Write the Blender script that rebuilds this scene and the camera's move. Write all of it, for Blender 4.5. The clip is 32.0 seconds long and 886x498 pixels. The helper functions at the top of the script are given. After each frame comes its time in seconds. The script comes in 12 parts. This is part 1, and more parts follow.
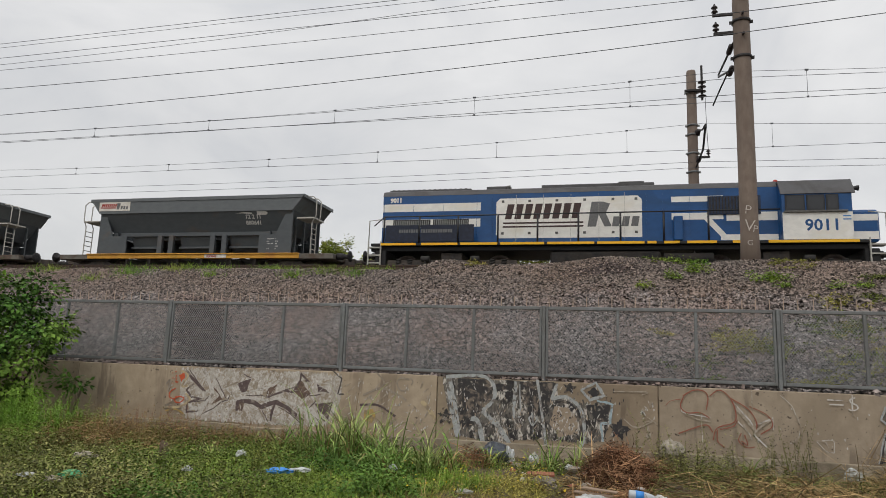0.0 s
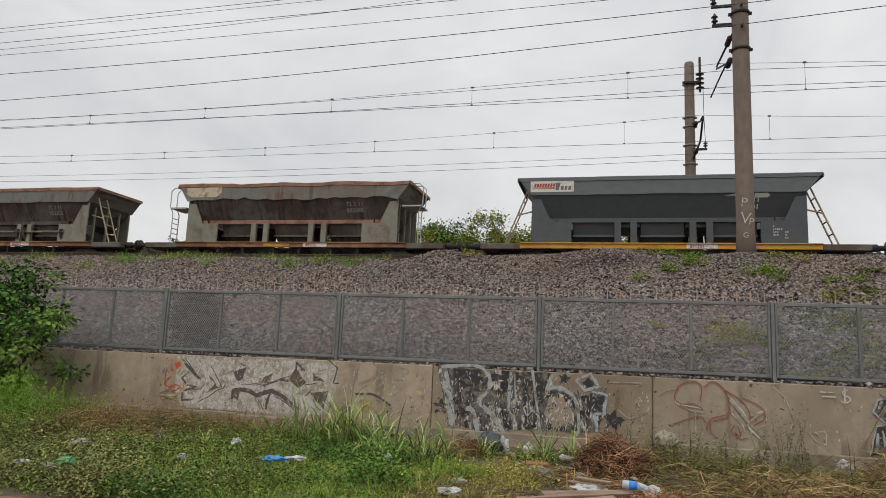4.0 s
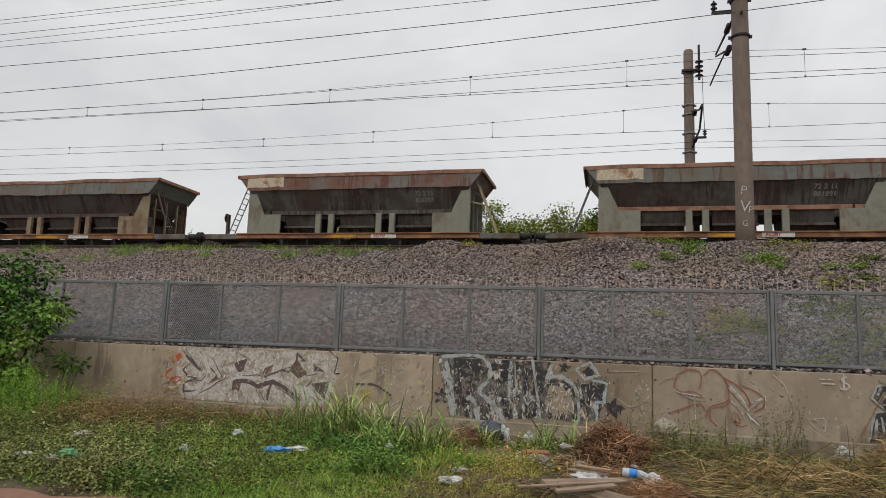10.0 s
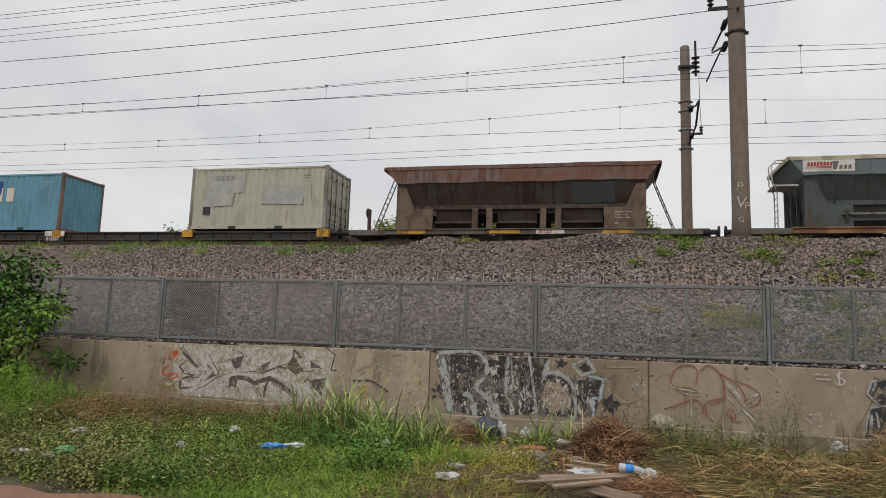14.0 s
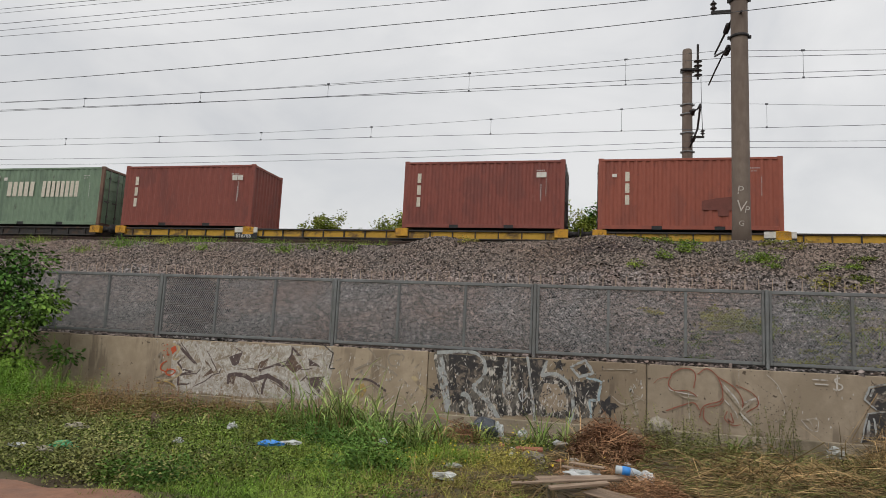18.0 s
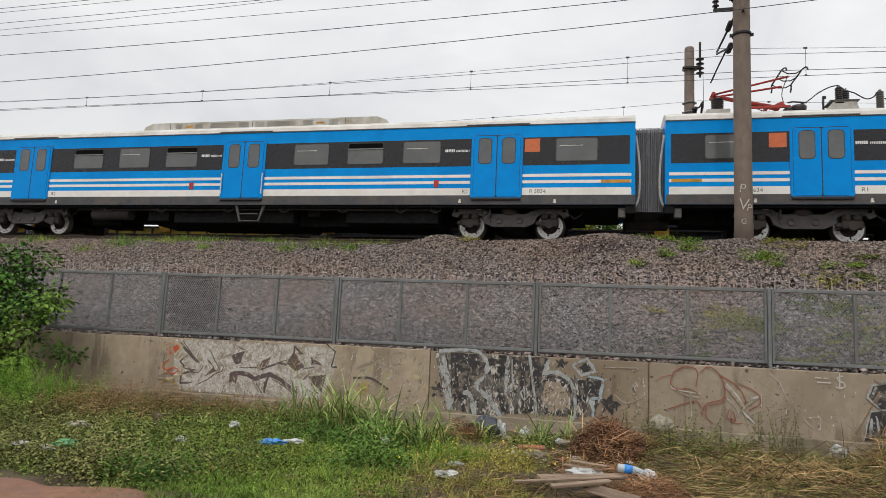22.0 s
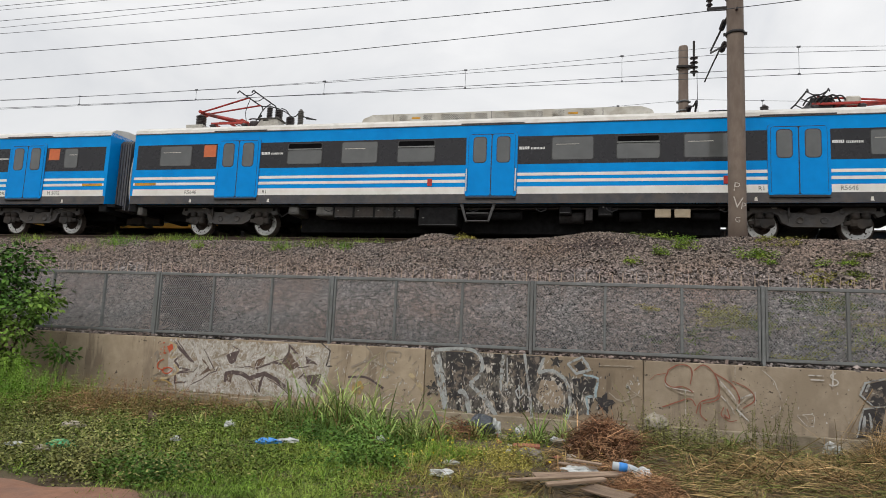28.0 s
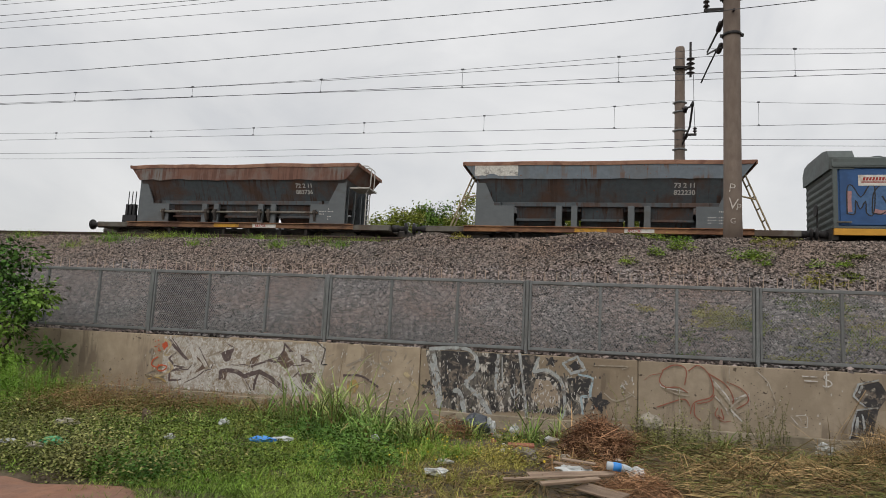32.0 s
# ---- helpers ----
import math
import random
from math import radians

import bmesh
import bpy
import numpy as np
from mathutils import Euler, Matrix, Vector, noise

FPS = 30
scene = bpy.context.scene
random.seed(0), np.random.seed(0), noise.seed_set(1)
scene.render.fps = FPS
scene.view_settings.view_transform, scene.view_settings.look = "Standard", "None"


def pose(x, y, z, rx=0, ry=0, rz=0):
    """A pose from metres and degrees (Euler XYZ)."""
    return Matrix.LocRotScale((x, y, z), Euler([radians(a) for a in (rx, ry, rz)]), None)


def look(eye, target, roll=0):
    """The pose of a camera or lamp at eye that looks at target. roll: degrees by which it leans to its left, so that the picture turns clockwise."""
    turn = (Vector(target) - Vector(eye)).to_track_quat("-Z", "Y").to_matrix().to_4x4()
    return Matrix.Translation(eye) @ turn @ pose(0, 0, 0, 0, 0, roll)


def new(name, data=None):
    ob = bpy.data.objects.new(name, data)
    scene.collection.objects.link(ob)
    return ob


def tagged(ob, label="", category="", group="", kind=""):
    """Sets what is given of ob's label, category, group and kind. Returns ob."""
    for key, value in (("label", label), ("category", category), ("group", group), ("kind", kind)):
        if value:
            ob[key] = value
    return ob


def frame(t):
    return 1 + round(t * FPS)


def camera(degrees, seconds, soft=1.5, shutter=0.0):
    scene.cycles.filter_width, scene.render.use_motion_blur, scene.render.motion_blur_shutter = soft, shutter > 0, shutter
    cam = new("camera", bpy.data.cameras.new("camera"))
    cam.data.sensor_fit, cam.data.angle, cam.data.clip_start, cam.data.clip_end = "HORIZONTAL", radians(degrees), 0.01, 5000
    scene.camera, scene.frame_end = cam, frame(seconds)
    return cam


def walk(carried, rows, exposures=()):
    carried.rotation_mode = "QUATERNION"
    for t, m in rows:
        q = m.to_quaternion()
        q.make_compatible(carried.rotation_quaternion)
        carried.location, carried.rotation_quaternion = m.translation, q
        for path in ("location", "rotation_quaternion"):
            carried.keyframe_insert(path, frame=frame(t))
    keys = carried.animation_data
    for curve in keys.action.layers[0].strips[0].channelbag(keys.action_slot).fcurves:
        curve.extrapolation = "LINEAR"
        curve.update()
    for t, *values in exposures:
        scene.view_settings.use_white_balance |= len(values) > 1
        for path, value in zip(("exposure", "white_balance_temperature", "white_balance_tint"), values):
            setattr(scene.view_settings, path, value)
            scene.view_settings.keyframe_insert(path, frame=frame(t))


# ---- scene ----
cam = camera(67.1, 32.0, soft=0.42, shutter=0.03)
# seconds, yaw, pitch, roll of the hand-held camera, which stands on one spot at eye height
VIEW = (
    (0.0, 13.99, 9.51, -2.05),
    (0.5, 14.01, 9.20, -2.17),
    (1.0, 13.87, 9.08, -2.06),
    (1.5, 14.10, 9.12, -2.29),
    (2.0, 14.26, 9.04, -2.52),
    (2.5, 13.81, 8.92, -2.43),
    (3.0, 13.76, 8.87, -2.51),
    (3.5, 13.66, 8.76, -2.53),
    (5.5, 13.54, 8.22, -2.01),
    (6.0, 13.53, 7.94, -1.98),
    (6.5, 13.85, 7.97, -1.99),
    (7.0, 13.71, 7.91, -2.00),
    (7.5, 13.76, 7.90, -1.99),
    (8.0, 13.73, 7.91, -2.03),
    (8.5, 13.68, 7.86, -2.05),
    (9.0, 13.67, 7.85, -2.13),
    (9.5, 13.72, 7.85, -2.12),
    (10.0, 13.63, 7.84, -2.02),
    (10.5, 13.53, 7.96, -1.83),
    (11.0, 13.43, 7.83, -1.95),
    (11.5, 13.43, 7.78, -2.05),
    (12.0, 13.51, 7.59, -2.11),
    (12.5, 13.54, 7.63, -2.13),
    (13.0, 13.44, 7.58, -2.10),
    (13.5, 13.22, 7.49, -1.96),
    (14.0, 13.36, 7.54, -1.93),
    (14.5, 13.40, 7.55, -2.02),
    (16.5, 13.23, 7.56, -2.51),
    (17.0, 13.25, 7.64, -2.77),
    (17.5, 13.25, 7.62, -2.74),
    (18.0, 13.24, 7.53, -2.71),
    (18.5, 13.25, 7.54, -2.64),
    (19.0, 13.30, 7.40, -2.49),
    (19.5, 13.11, 7.23, -2.53),
    (20.0, 13.21, 7.32, -2.56),
    (20.5, 13.33, 7.28, -2.61),
    (21.0, 13.34, 7.36, -2.68),
    (21.5, 13.39, 7.39, -2.67),
    (22.0, 13.41, 7.39, -2.66),
    (22.5, 13.31, 7.34, -2.70),
    (23.0, 13.39, 7.37, -2.37),
    (23.5, 13.34, 7.39, -2.51),
    (24.0, 13.28, 7.22, -2.51),
    (24.5, 13.30, 7.25, -2.37),
    (25.0, 13.20, 7.17, -2.25),
    (25.5, 13.09, 7.15, -2.35),
    (27.5, 13.17, 7.22, -2.54),
    (28.0, 12.99, 7.31, -2.50),
    (28.5, 12.86, 7.28, -2.51),
    (29.0, 12.73, 7.25, -2.52),
    (29.5, 12.77, 7.07, -2.37),
    (30.0, 12.93, 7.13, -2.41),
    (30.5, 12.88, 7.17, -2.50),
    (31.0, 12.86, 7.40, -2.80),
    (31.5, 12.68, 7.25, -2.86),
    (32.0, 12.59, 7.25, -2.83),
)
walk(cam, [(t, pose(0, 0, 1.6, 90 + p, r, y)) for t, y, p, r in VIEW],
     exposures=((0.0, -0.02), (13.0, -0.04), (18.5, -0.02), (20.0, 0.1), (22.0, 0.16), (25.0, 0.19), (29.0, 0.18), (31.0, 0.1), (32.0, 0.0)))

# ---- world and light: an overcast day ----
SUN_ELEVATION, SUN_TURN = radians(52), radians(200)
world = bpy.data.worlds.new("overcast_sky")
scene.world = world
world.use_nodes = True
wn, wl = world.node_tree.nodes, world.node_tree.links
wn.clear()


def wnode(kind, **values):
    n = wn.new(kind)
    for k, v in values.items():
        n.inputs[k].default_value = v
    return n


sky = wn.new("ShaderNodeTexSky")
sky.sky_type, sky.sun_disc = "NISHITA", False
sky.sun_elevation, sky.sun_rotation = SUN_ELEVATION, SUN_TURN
sky.air_density, sky.dust_density = 1.0, 4.0
way = wn.new("ShaderNodeTexCoord")
stretch = wn.new("ShaderNodeMapping")
stretch.inputs["Scale"].default_value = (1.0, 1.0, 1.9)
wl.new(way.outputs["Generated"], stretch.inputs["Vector"])
puffs = wnode("ShaderNodeTexNoise", Scale=3.2, Detail=7.0, Roughness=0.52, Distortion=0.5)
wl.new(stretch.outputs[0], puffs.inputs["Vector"])
banks = wnode("ShaderNodeTexNoise", Scale=1.3, Detail=3.0, Roughness=0.5)
wl.new(stretch.outputs[0], banks.inputs["Vector"])
both = wn.new("ShaderNodeMath")
both.operation = "MULTIPLY_ADD"
wl.new(puffs.outputs["Fac"], both.inputs[0])
both.inputs[1].default_value = 0.65
half_banks = wn.new("ShaderNodeMath")
half_banks.operation = "MULTIPLY"
half_banks.inputs[1].default_value = 0.35
wl.new(banks.outputs["Fac"], half_banks.inputs[0])
wl.new(half_banks.outputs[0], both.inputs[2])
tones = wn.new("ShaderNodeValToRGB")
tones.color_ramp.elements[0].position, tones.color_ramp.elements[0].color = 0.37, (0.545, 0.55, 0.56, 1)
tones.color_ramp.elements[1].position, tones.color_ramp.elements[1].color = 0.62, (0.745, 0.735, 0.72, 1)
mid = tones.color_ramp.elements.new(0.49)
mid.color = (0.655, 0.65, 0.643, 1)
wl.new(both.outputs[0], tones.inputs[0])
# an overcast sky is brighter overhead than at the horizon
split = wn.new("ShaderNodeSeparateXYZ")
wl.new(way.outputs["Generated"], split.inputs[0])
height = wn.new("ShaderNodeMapRange")
height.inputs["From Min"].default_value, height.inputs["From Max"].default_value = 0.30, 1.0
height.inputs["To Min"].default_value, height.inputs["To Max"].default_value = 1.0, 1.5
wl.new(split.outputs[2], height.inputs[0])
cloud_light = wn.new("ShaderNodeBackground")
wl.new(tones.outputs[0], cloud_light.inputs["Color"])
wl.new(height.outputs[0], cloud_light.inputs["Strength"])
sky_light = wn.new("ShaderNodeBackground")
sky_light.inputs["Strength"].default_value = 0.02
wl.new(sky.outputs[0], sky_light.inputs["Color"])
total = wn.new("ShaderNodeAddShader")
wl.new(cloud_light.outputs[0], total.inputs[0])
wl.new(sky_light.outputs[0], total.inputs[1])
world_out = wn.new("ShaderNodeOutputWorld")
wl.new(total.outputs[0], world_out.inputs[0])

sun_data = bpy.data.lights.new("sun", "SUN")
sun_data.energy, sun_data.angle, sun_data.color = 0.6, radians(30), (1.0, 0.97, 0.93)
sun = new("sun", sun_data)
sun.matrix_world = look((-6, -14, 26), (0, 12, 0))

# ---- materials ----
MATS = {}


def surface(name, base, other=None, size=8.0, rough=0.7, metal=0.0, bump=0.15, stain=None, stain_size=1.2, stain_at=0.55,
            stretch=(1, 1, 1), stain_soft=0.12, island=False, shade=0.0, alpha=None, spec=0.5, stain2=None, stain2_at=0.62, grain=4.0):
    """base and other mix by a fine grain, stain lies over them in larger patches; shade varies whole objects or islands."""
    if name in MATS:
        return MATS[name]
    m = bpy.data.materials.new(name)
    MATS[name] = m
    m.use_nodes = True
    n, l = m.node_tree.nodes, m.node_tree.links
    bsdf = n["Principled BSDF"]
    bsdf.inputs["Metallic"].default_value = metal
    bsdf.inputs["Specular IOR Level"].default_value = spec
    other = other or tuple(c * 0.8 for c in base)
    tc = n.new("ShaderNodeTexCoord")
    info = n.new("ShaderNodeObjectInfo")
    shift = n.new("ShaderNodeVectorMath")
    shift.operation = "MULTIPLY_ADD"
    combine = n.new("ShaderNodeCombineXYZ")
    for i in range(3):
        l.new(info.outputs["Random"], combine.inputs[i])
    l.new(combine.outputs[0], shift.inputs[0])
    shift.inputs[1].default_value = (37.0, 19.0, 53.0)
    l.new(tc.outputs["Object"], shift.inputs[2])
    mp = n.new("ShaderNodeMapping")
    mp.inputs["Scale"].default_value = stretch
    l.new(shift.outputs[0], mp.inputs["Vector"])
    fine = n.new("ShaderNodeTexNoise")
    fine.inputs["Scale"].default_value, fine.inputs["Detail"].default_value, fine.inputs["Roughness"].default_value = size, 6.0, 0.6
    l.new(mp.outputs[0], fine.inputs["Vector"])
    spread = n.new("ShaderNodeMapRange")
    spread.inputs["From Min"].default_value, spread.inputs["From Max"].default_value = 0.33, 0.67
    l.new(fine.outputs["Fac"], spread.inputs[0])
    mix = n.new("ShaderNodeMix")
    mix.data_type = "RGBA"
    mix.inputs["A"].default_value, mix.inputs["B"].default_value = (*base, 1), (*other, 1)
    l.new(spread.outputs[0], mix.inputs["Factor"])
    colour = mix.outputs["Result"]

    def patch(colour, tint, at, size, soft):
        big = n.new("ShaderNodeTexNoise")
        big.inputs["Scale"].default_value, big.inputs["Detail"].default_value, big.inputs["Roughness"].default_value = size, 8.0, 0.62
        big.inputs["Distortion"].default_value = 0.4
        l.new(mp.outputs[0], big.inputs["Vector"])
        edge = n.new("ShaderNodeMapRange")
        edge.inputs["From Min"].default_value, edge.inputs["From Max"].default_value = at - soft / 2, at + soft / 2
        l.new(big.outputs["Fac"], edge.inputs[0])
        over = n.new("ShaderNodeMix")
        over.data_type = "RGBA"
        over.inputs["B"].default_value = (*tint, 1)
        l.new(edge.outputs[0], over.inputs["Factor"])
        l.new(colour, over.inputs["A"])
        return over.outputs["Result"]

    if stain:
        colour = patch(colour, stain, stain_at, stain_size, stain_soft)
    if stain2:
        colour = patch(colour, stain2, stain2_at, stain_size * 2.3, stain_soft)
    if shade:
        if island:
            geo = n.new("ShaderNodeNewGeometry")
            source = geo.outputs["Random Per Island"]
        else:
            source = info.outputs["Random"]
        vary = n.new("ShaderNodeMapRange")
        vary.inputs["To Min"].default_value, vary.inputs["To Max"].default_value = 1 - shade, 1 + shade
        l.new(source, vary.inputs[0])
        hsv = n.new("ShaderNodeHueSaturation")
        l.new(vary.outputs[0], hsv.inputs["Value"])
        l.new(colour, hsv.inputs["Color"])
        colour = hsv.outputs[0]
    l.new(colour, bsdf.inputs["Base Color"])
    rr = n.new("ShaderNodeMapRange")
    rr.inputs["To Min"].default_value, rr.inputs["To Max"].default_value = max(rough - 0.12, 0.02), min(rough + 0.12, 1)
    l.new(fine.outputs["Fac"], rr.inputs[0])
    l.new(rr.outputs[0], bsdf.inputs["Roughness"])
    if bump:
        bp = n.new("ShaderNodeBump")
        bp.inputs["Strength"].default_value, bp.inputs["Distance"].default_value = bump, 0.02
        tiny = n.new("ShaderNodeTexNoise")
        tiny.inputs["Scale"].default_value, tiny.inputs["Detail"].default_value = size * grain, 4.0
        l.new(mp.outputs[0], tiny.inputs["Vector"])
        l.new(tiny.outputs["Fac"], bp.inputs["Height"])
        l.new(bp.outputs[0], bsdf.inputs["Normal"])
    return m


def rgb(r, g, b):
    """A colour as seen under neutral light, 0 to 255, as linear values."""
    return tuple(((c / 255 + 0.055) / 1.055) ** 2.4 if c > 10 else c / 255 / 12.92 for c in (r, g, b))


RUST = rgb(112, 74, 56)


def streaked(name, base, patch, drip, patch_at=0.55, drip_at=0.5, size=0.7, fine=7.0, rough=0.75, chip=None):
    """Old paint: soft patches of another tone, and runs of rust or dirt that hang down in groups."""
    m = surface(name, base, tuple(c * 0.82 for c in base), 6, rough, bump=0.15, stain=patch, stain_size=size, stain_at=patch_at, stain_soft=0.16)
    n, l = m.node_tree.nodes, m.node_tree.links
    bsdf = n["Principled BSDF"]
    colour = bsdf.inputs["Base Color"].links[0].from_socket
    shifted = n["Mapping"].inputs["Vector"].links[0].from_socket

    def band(scale, low, high, detail):
        mp = n.new("ShaderNodeMapping")
        mp.inputs["Scale"].default_value = scale
        l.new(shifted, mp.inputs["Vector"])
        t = n.new("ShaderNodeTexNoise")
        t.inputs["Scale"].default_value, t.inputs["Detail"].default_value, t.inputs["Roughness"].default_value = 1.0, detail, 0.6
        l.new(mp.outputs[0], t.inputs["Vector"])
        r = n.new("ShaderNodeMapRange")
        r.inputs["From Min"].default_value, r.inputs["From Max"].default_value = low, high
        l.new(t.outputs["Fac"], r.inputs[0])
        return r.outputs[0]
    runs = band((fine, 0.6, 0.45), drip_at, drip_at + 0.07, 4.0)
    groups = band((0.8, 0.6, 1.1), 0.40, 0.56, 3.0)
    both_ = n.new("ShaderNodeMath")
    both_.operation = "MULTIPLY"
    l.new(runs, both_.inputs[0])
    l.new(groups, both_.inputs[1])
    over = n.new("ShaderNodeMix")
    over.data_type = "RGBA"
    over.inputs["B"].default_value = (*drip, 1)
    l.new(both_.outputs[0], over.inputs["Factor"])
    l.new(colour, over.inputs["A"])
    chips = band((9.0, 9.0, 9.0), 0.66, 0.69, 5.0)
    last = n.new("ShaderNodeMix")
    last.data_type = "RGBA"
    last.inputs["B"].default_value = (*(chip or RUST), 1)
    l.new(chips, last.inputs["Factor"])
    l.new(over.outputs["Result"], last.inputs["A"])
    l.new(last.outputs["Result"], bsdf.inputs["Base Color"])
    return m


concrete = streaked("concrete", rgb(180, 163, 140), rgb(154, 138, 117), rgb(140, 125, 107), 0.52, 0.54, 0.8, 3.0, 0.92, rgb(92, 80, 68))
concrete_damp = streaked("concrete_damp", rgb(160, 144, 122), rgb(136, 121, 102), rgb(118, 104, 88), 0.5, 0.52, 0.9, 3.0, 0.92, rgb(92, 80, 68))
concrete_grey = streaked("concrete_grey", rgb(170, 155, 135), rgb(148, 134, 115), rgb(132, 119, 103), 0.5, 0.53, 0.9, 3.0, 0.92, rgb(92, 80, 68))
footing_concrete = surface("footing_concrete", rgb(172, 160, 140), rgb(144, 132, 114), 6, 0.92, bump=0.5, stain=rgb(108, 99, 82), stain_size=1.6, stain_soft=0.3)
pole_concrete = surface("pole_concrete", rgb(134, 120, 108), rgb(116, 102, 92), 7, 0.85, bump=0.2, stain=rgb(104, 92, 84), stain_size=0.9, stain_at=0.55, stain_soft=0.35, stretch=(1, 1, 0.4))
ballast_rock = surface("ballast_rock", rgb(146, 139, 136), rgb(82, 78, 76), 14, 0.95, bump=0.25, island=True, shade=0.98, stain=rgb(126, 106, 96), stain_size=0.5, stain_at=0.54, stain_soft=0.3)
brown_rock = surface("brown_rock", rgb(136, 125, 117), rgb(82, 74, 69), 14, 0.95, bump=0.25, island=True, shade=0.95, stain=rgb(122, 106, 95), stain_size=0.5, stain_at=0.54, stain_soft=0.3)
dark_rock = surface("dark_rock", rgb(80, 70, 68), rgb(52, 46, 45), 14, 0.9, bump=0.4, island=True, shade=0.6, stain=rgb(74, 60, 57), stain_size=0.5, stain_at=0.54, stain_soft=0.3)
# dark bed: the shade in the gaps between stones is put into its colour
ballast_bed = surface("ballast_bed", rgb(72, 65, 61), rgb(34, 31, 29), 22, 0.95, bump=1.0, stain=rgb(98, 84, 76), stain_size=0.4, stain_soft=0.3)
earth = surface("earth", rgb(104, 84, 68), rgb(76, 62, 48), 5, 0.95, bump=0.6, stain=rgb(84, 78, 52), stain_size=0.9, stain_at=0.5, stain_soft=0.3)
dirt_path = surface("dirt_path", rgb(148, 108, 85), rgb(128, 92, 72), 7, 0.95, bump=0.4, stain=rgb(120, 92, 78), stain_size=2.0, stain_soft=0.25)
galvanised = surface("galvanised", rgb(128, 131, 131), rgb(110, 113, 113), 9, 0.6, metal=0.1, bump=0.1, stain=rgb(104, 104, 102), stain_size=1.5, stain_soft=0.3)
rust_rod = surface("rust_rod", rgb(190, 170, 152), rgb(164, 142, 126), 20, 0.9, bump=0.2)
rail_steel = surface("rail_steel", rgb(88, 70, 60), rgb(66, 54, 48), 12, 0.6, metal=0.5, bump=0.1)
sleeper_wood = surface("sleeper_wood", rgb(96, 84, 74), rgb(66, 58, 52), 9, 0.95, bump=0.5)
wire_metal = surface("wire_metal", rgb(90, 92, 96), rgb(74, 76, 80), 5, 0.6, metal=0.2, bump=0)
dark_iron = surface("dark_iron", rgb(62, 60, 60), rgb(44, 42, 42), 12, 0.7, metal=0.4, bump=0.1)
insulator_glaze = surface("insulator_glaze", rgb(52, 44, 44), rgb(38, 32, 34), 8, 0.3, bump=0)
# grimy underside iron, its base colour darkened for the shade below the vehicles
under_grime_shaded = surface("under_grime_shaded", rgb(46, 44, 43), rgb(30, 29, 28), 6, 0.85, bump=0.25, stain=rgb(62, 54, 47), stain_size=1.5, stain_soft=0.3)
bogie_iron = surface("bogie_iron", rgb(70, 66, 63), rgb(50, 47, 45), 8, 0.8, bump=0.25, stain=rgb(88, 78, 68), stain_size=2.5, stain_soft=0.3)
tread_steel = surface("tread_steel", rgb(196, 196, 194), rgb(170, 170, 168), 10, 0.35, metal=0.6, bump=0.05)
wheel_iron = surface("wheel_iron", rgb(74, 64, 58), rgb(52, 46, 42), 10, 0.8, metal=0.2, bump=0.2)
white_paint = surface("white_paint", rgb(232, 230, 222), rgb(222, 219, 210), 4, 0.45, bump=0.03, stain=rgb(206, 200, 188), stain_size=1.2, stain_at=0.6, stain_soft=0.3)
sign_white = surface("sign_white", rgb(226, 223, 215), rgb(208, 203, 193), 10, 0.6, bump=0.05, stain=rgb(176, 160, 140), stain_size=3, stain_at=0.62, stain_soft=0.2)
number_white = surface("number_white", rgb(206, 204, 200), rgb(180, 178, 172), 25, 0.7, bump=0)
red_paint = surface("red_paint", rgb(188, 46, 38), rgb(164, 38, 32), 12, 0.5, bump=0.03)
yellow_paint = surface("yellow_paint", rgb(214, 160, 38), rgb(192, 138, 34), 8, 0.55, bump=0.08, stain=rgb(120, 88, 50), stain_size=2.5, stain_at=0.6, stain_soft=0.2)
orange_paint = surface("orange_paint", rgb(214, 112, 62), rgb(200, 102, 56), 8, 0.5, bump=0.03)
black_paint = surface("black_paint", rgb(36, 36, 38), rgb(26, 26, 28), 8, 0.5, bump=0.05)
dark_glass = surface("dark_glass", rgb(40, 42, 46), rgb(34, 36, 40), 2, 0.14, bump=0, spec=0.6)
mesh_zinc = surface("mesh_zinc", rgb(140, 141, 141), rgb(118, 119, 119), 9, 0.55, metal=0.1, bump=0)

# ---- mesh helpers ----
MESHES = {}


def mesh_of(bm, name):
    bm.normal_update()
    me = bpy.data.meshes.new(name)
    bm.to_mesh(me)
    bm.free()
    return me


def part(name, bm, material, parent=None, label=""):
    """One mesh object; bm is a bmesh or a mesh that several objects share (its material then sits on the object)."""
    me = bm if isinstance(bm, bpy.types.Mesh) else mesh_of(bm, name)
    ob = new(name, me)
    if not me.materials:
        me.materials.append(None)
    ob.material_slots[0].link = "OBJECT"
    ob.material_slots[0].material = material
    if parent:
        ob.parent = parent
    if label:
        tagged(ob, label)
    return ob


def shared(key, build):
    if key not in MESHES:
        bm = bmesh.new()
        build(bm)
        MESHES[key] = mesh_of(bm, key)
    return MESHES[key]


def thing(name, label, category, m=None, group="", kind=""):
    ob = new(name)
    ob.empty_display_size = 0.2
    if m:
        ob.matrix_basis = m
    return tagged(ob, label, category, group, kind)


def quad(bm, *pts):
    return bm.faces.new([bm.verts.new(p) for p in pts])


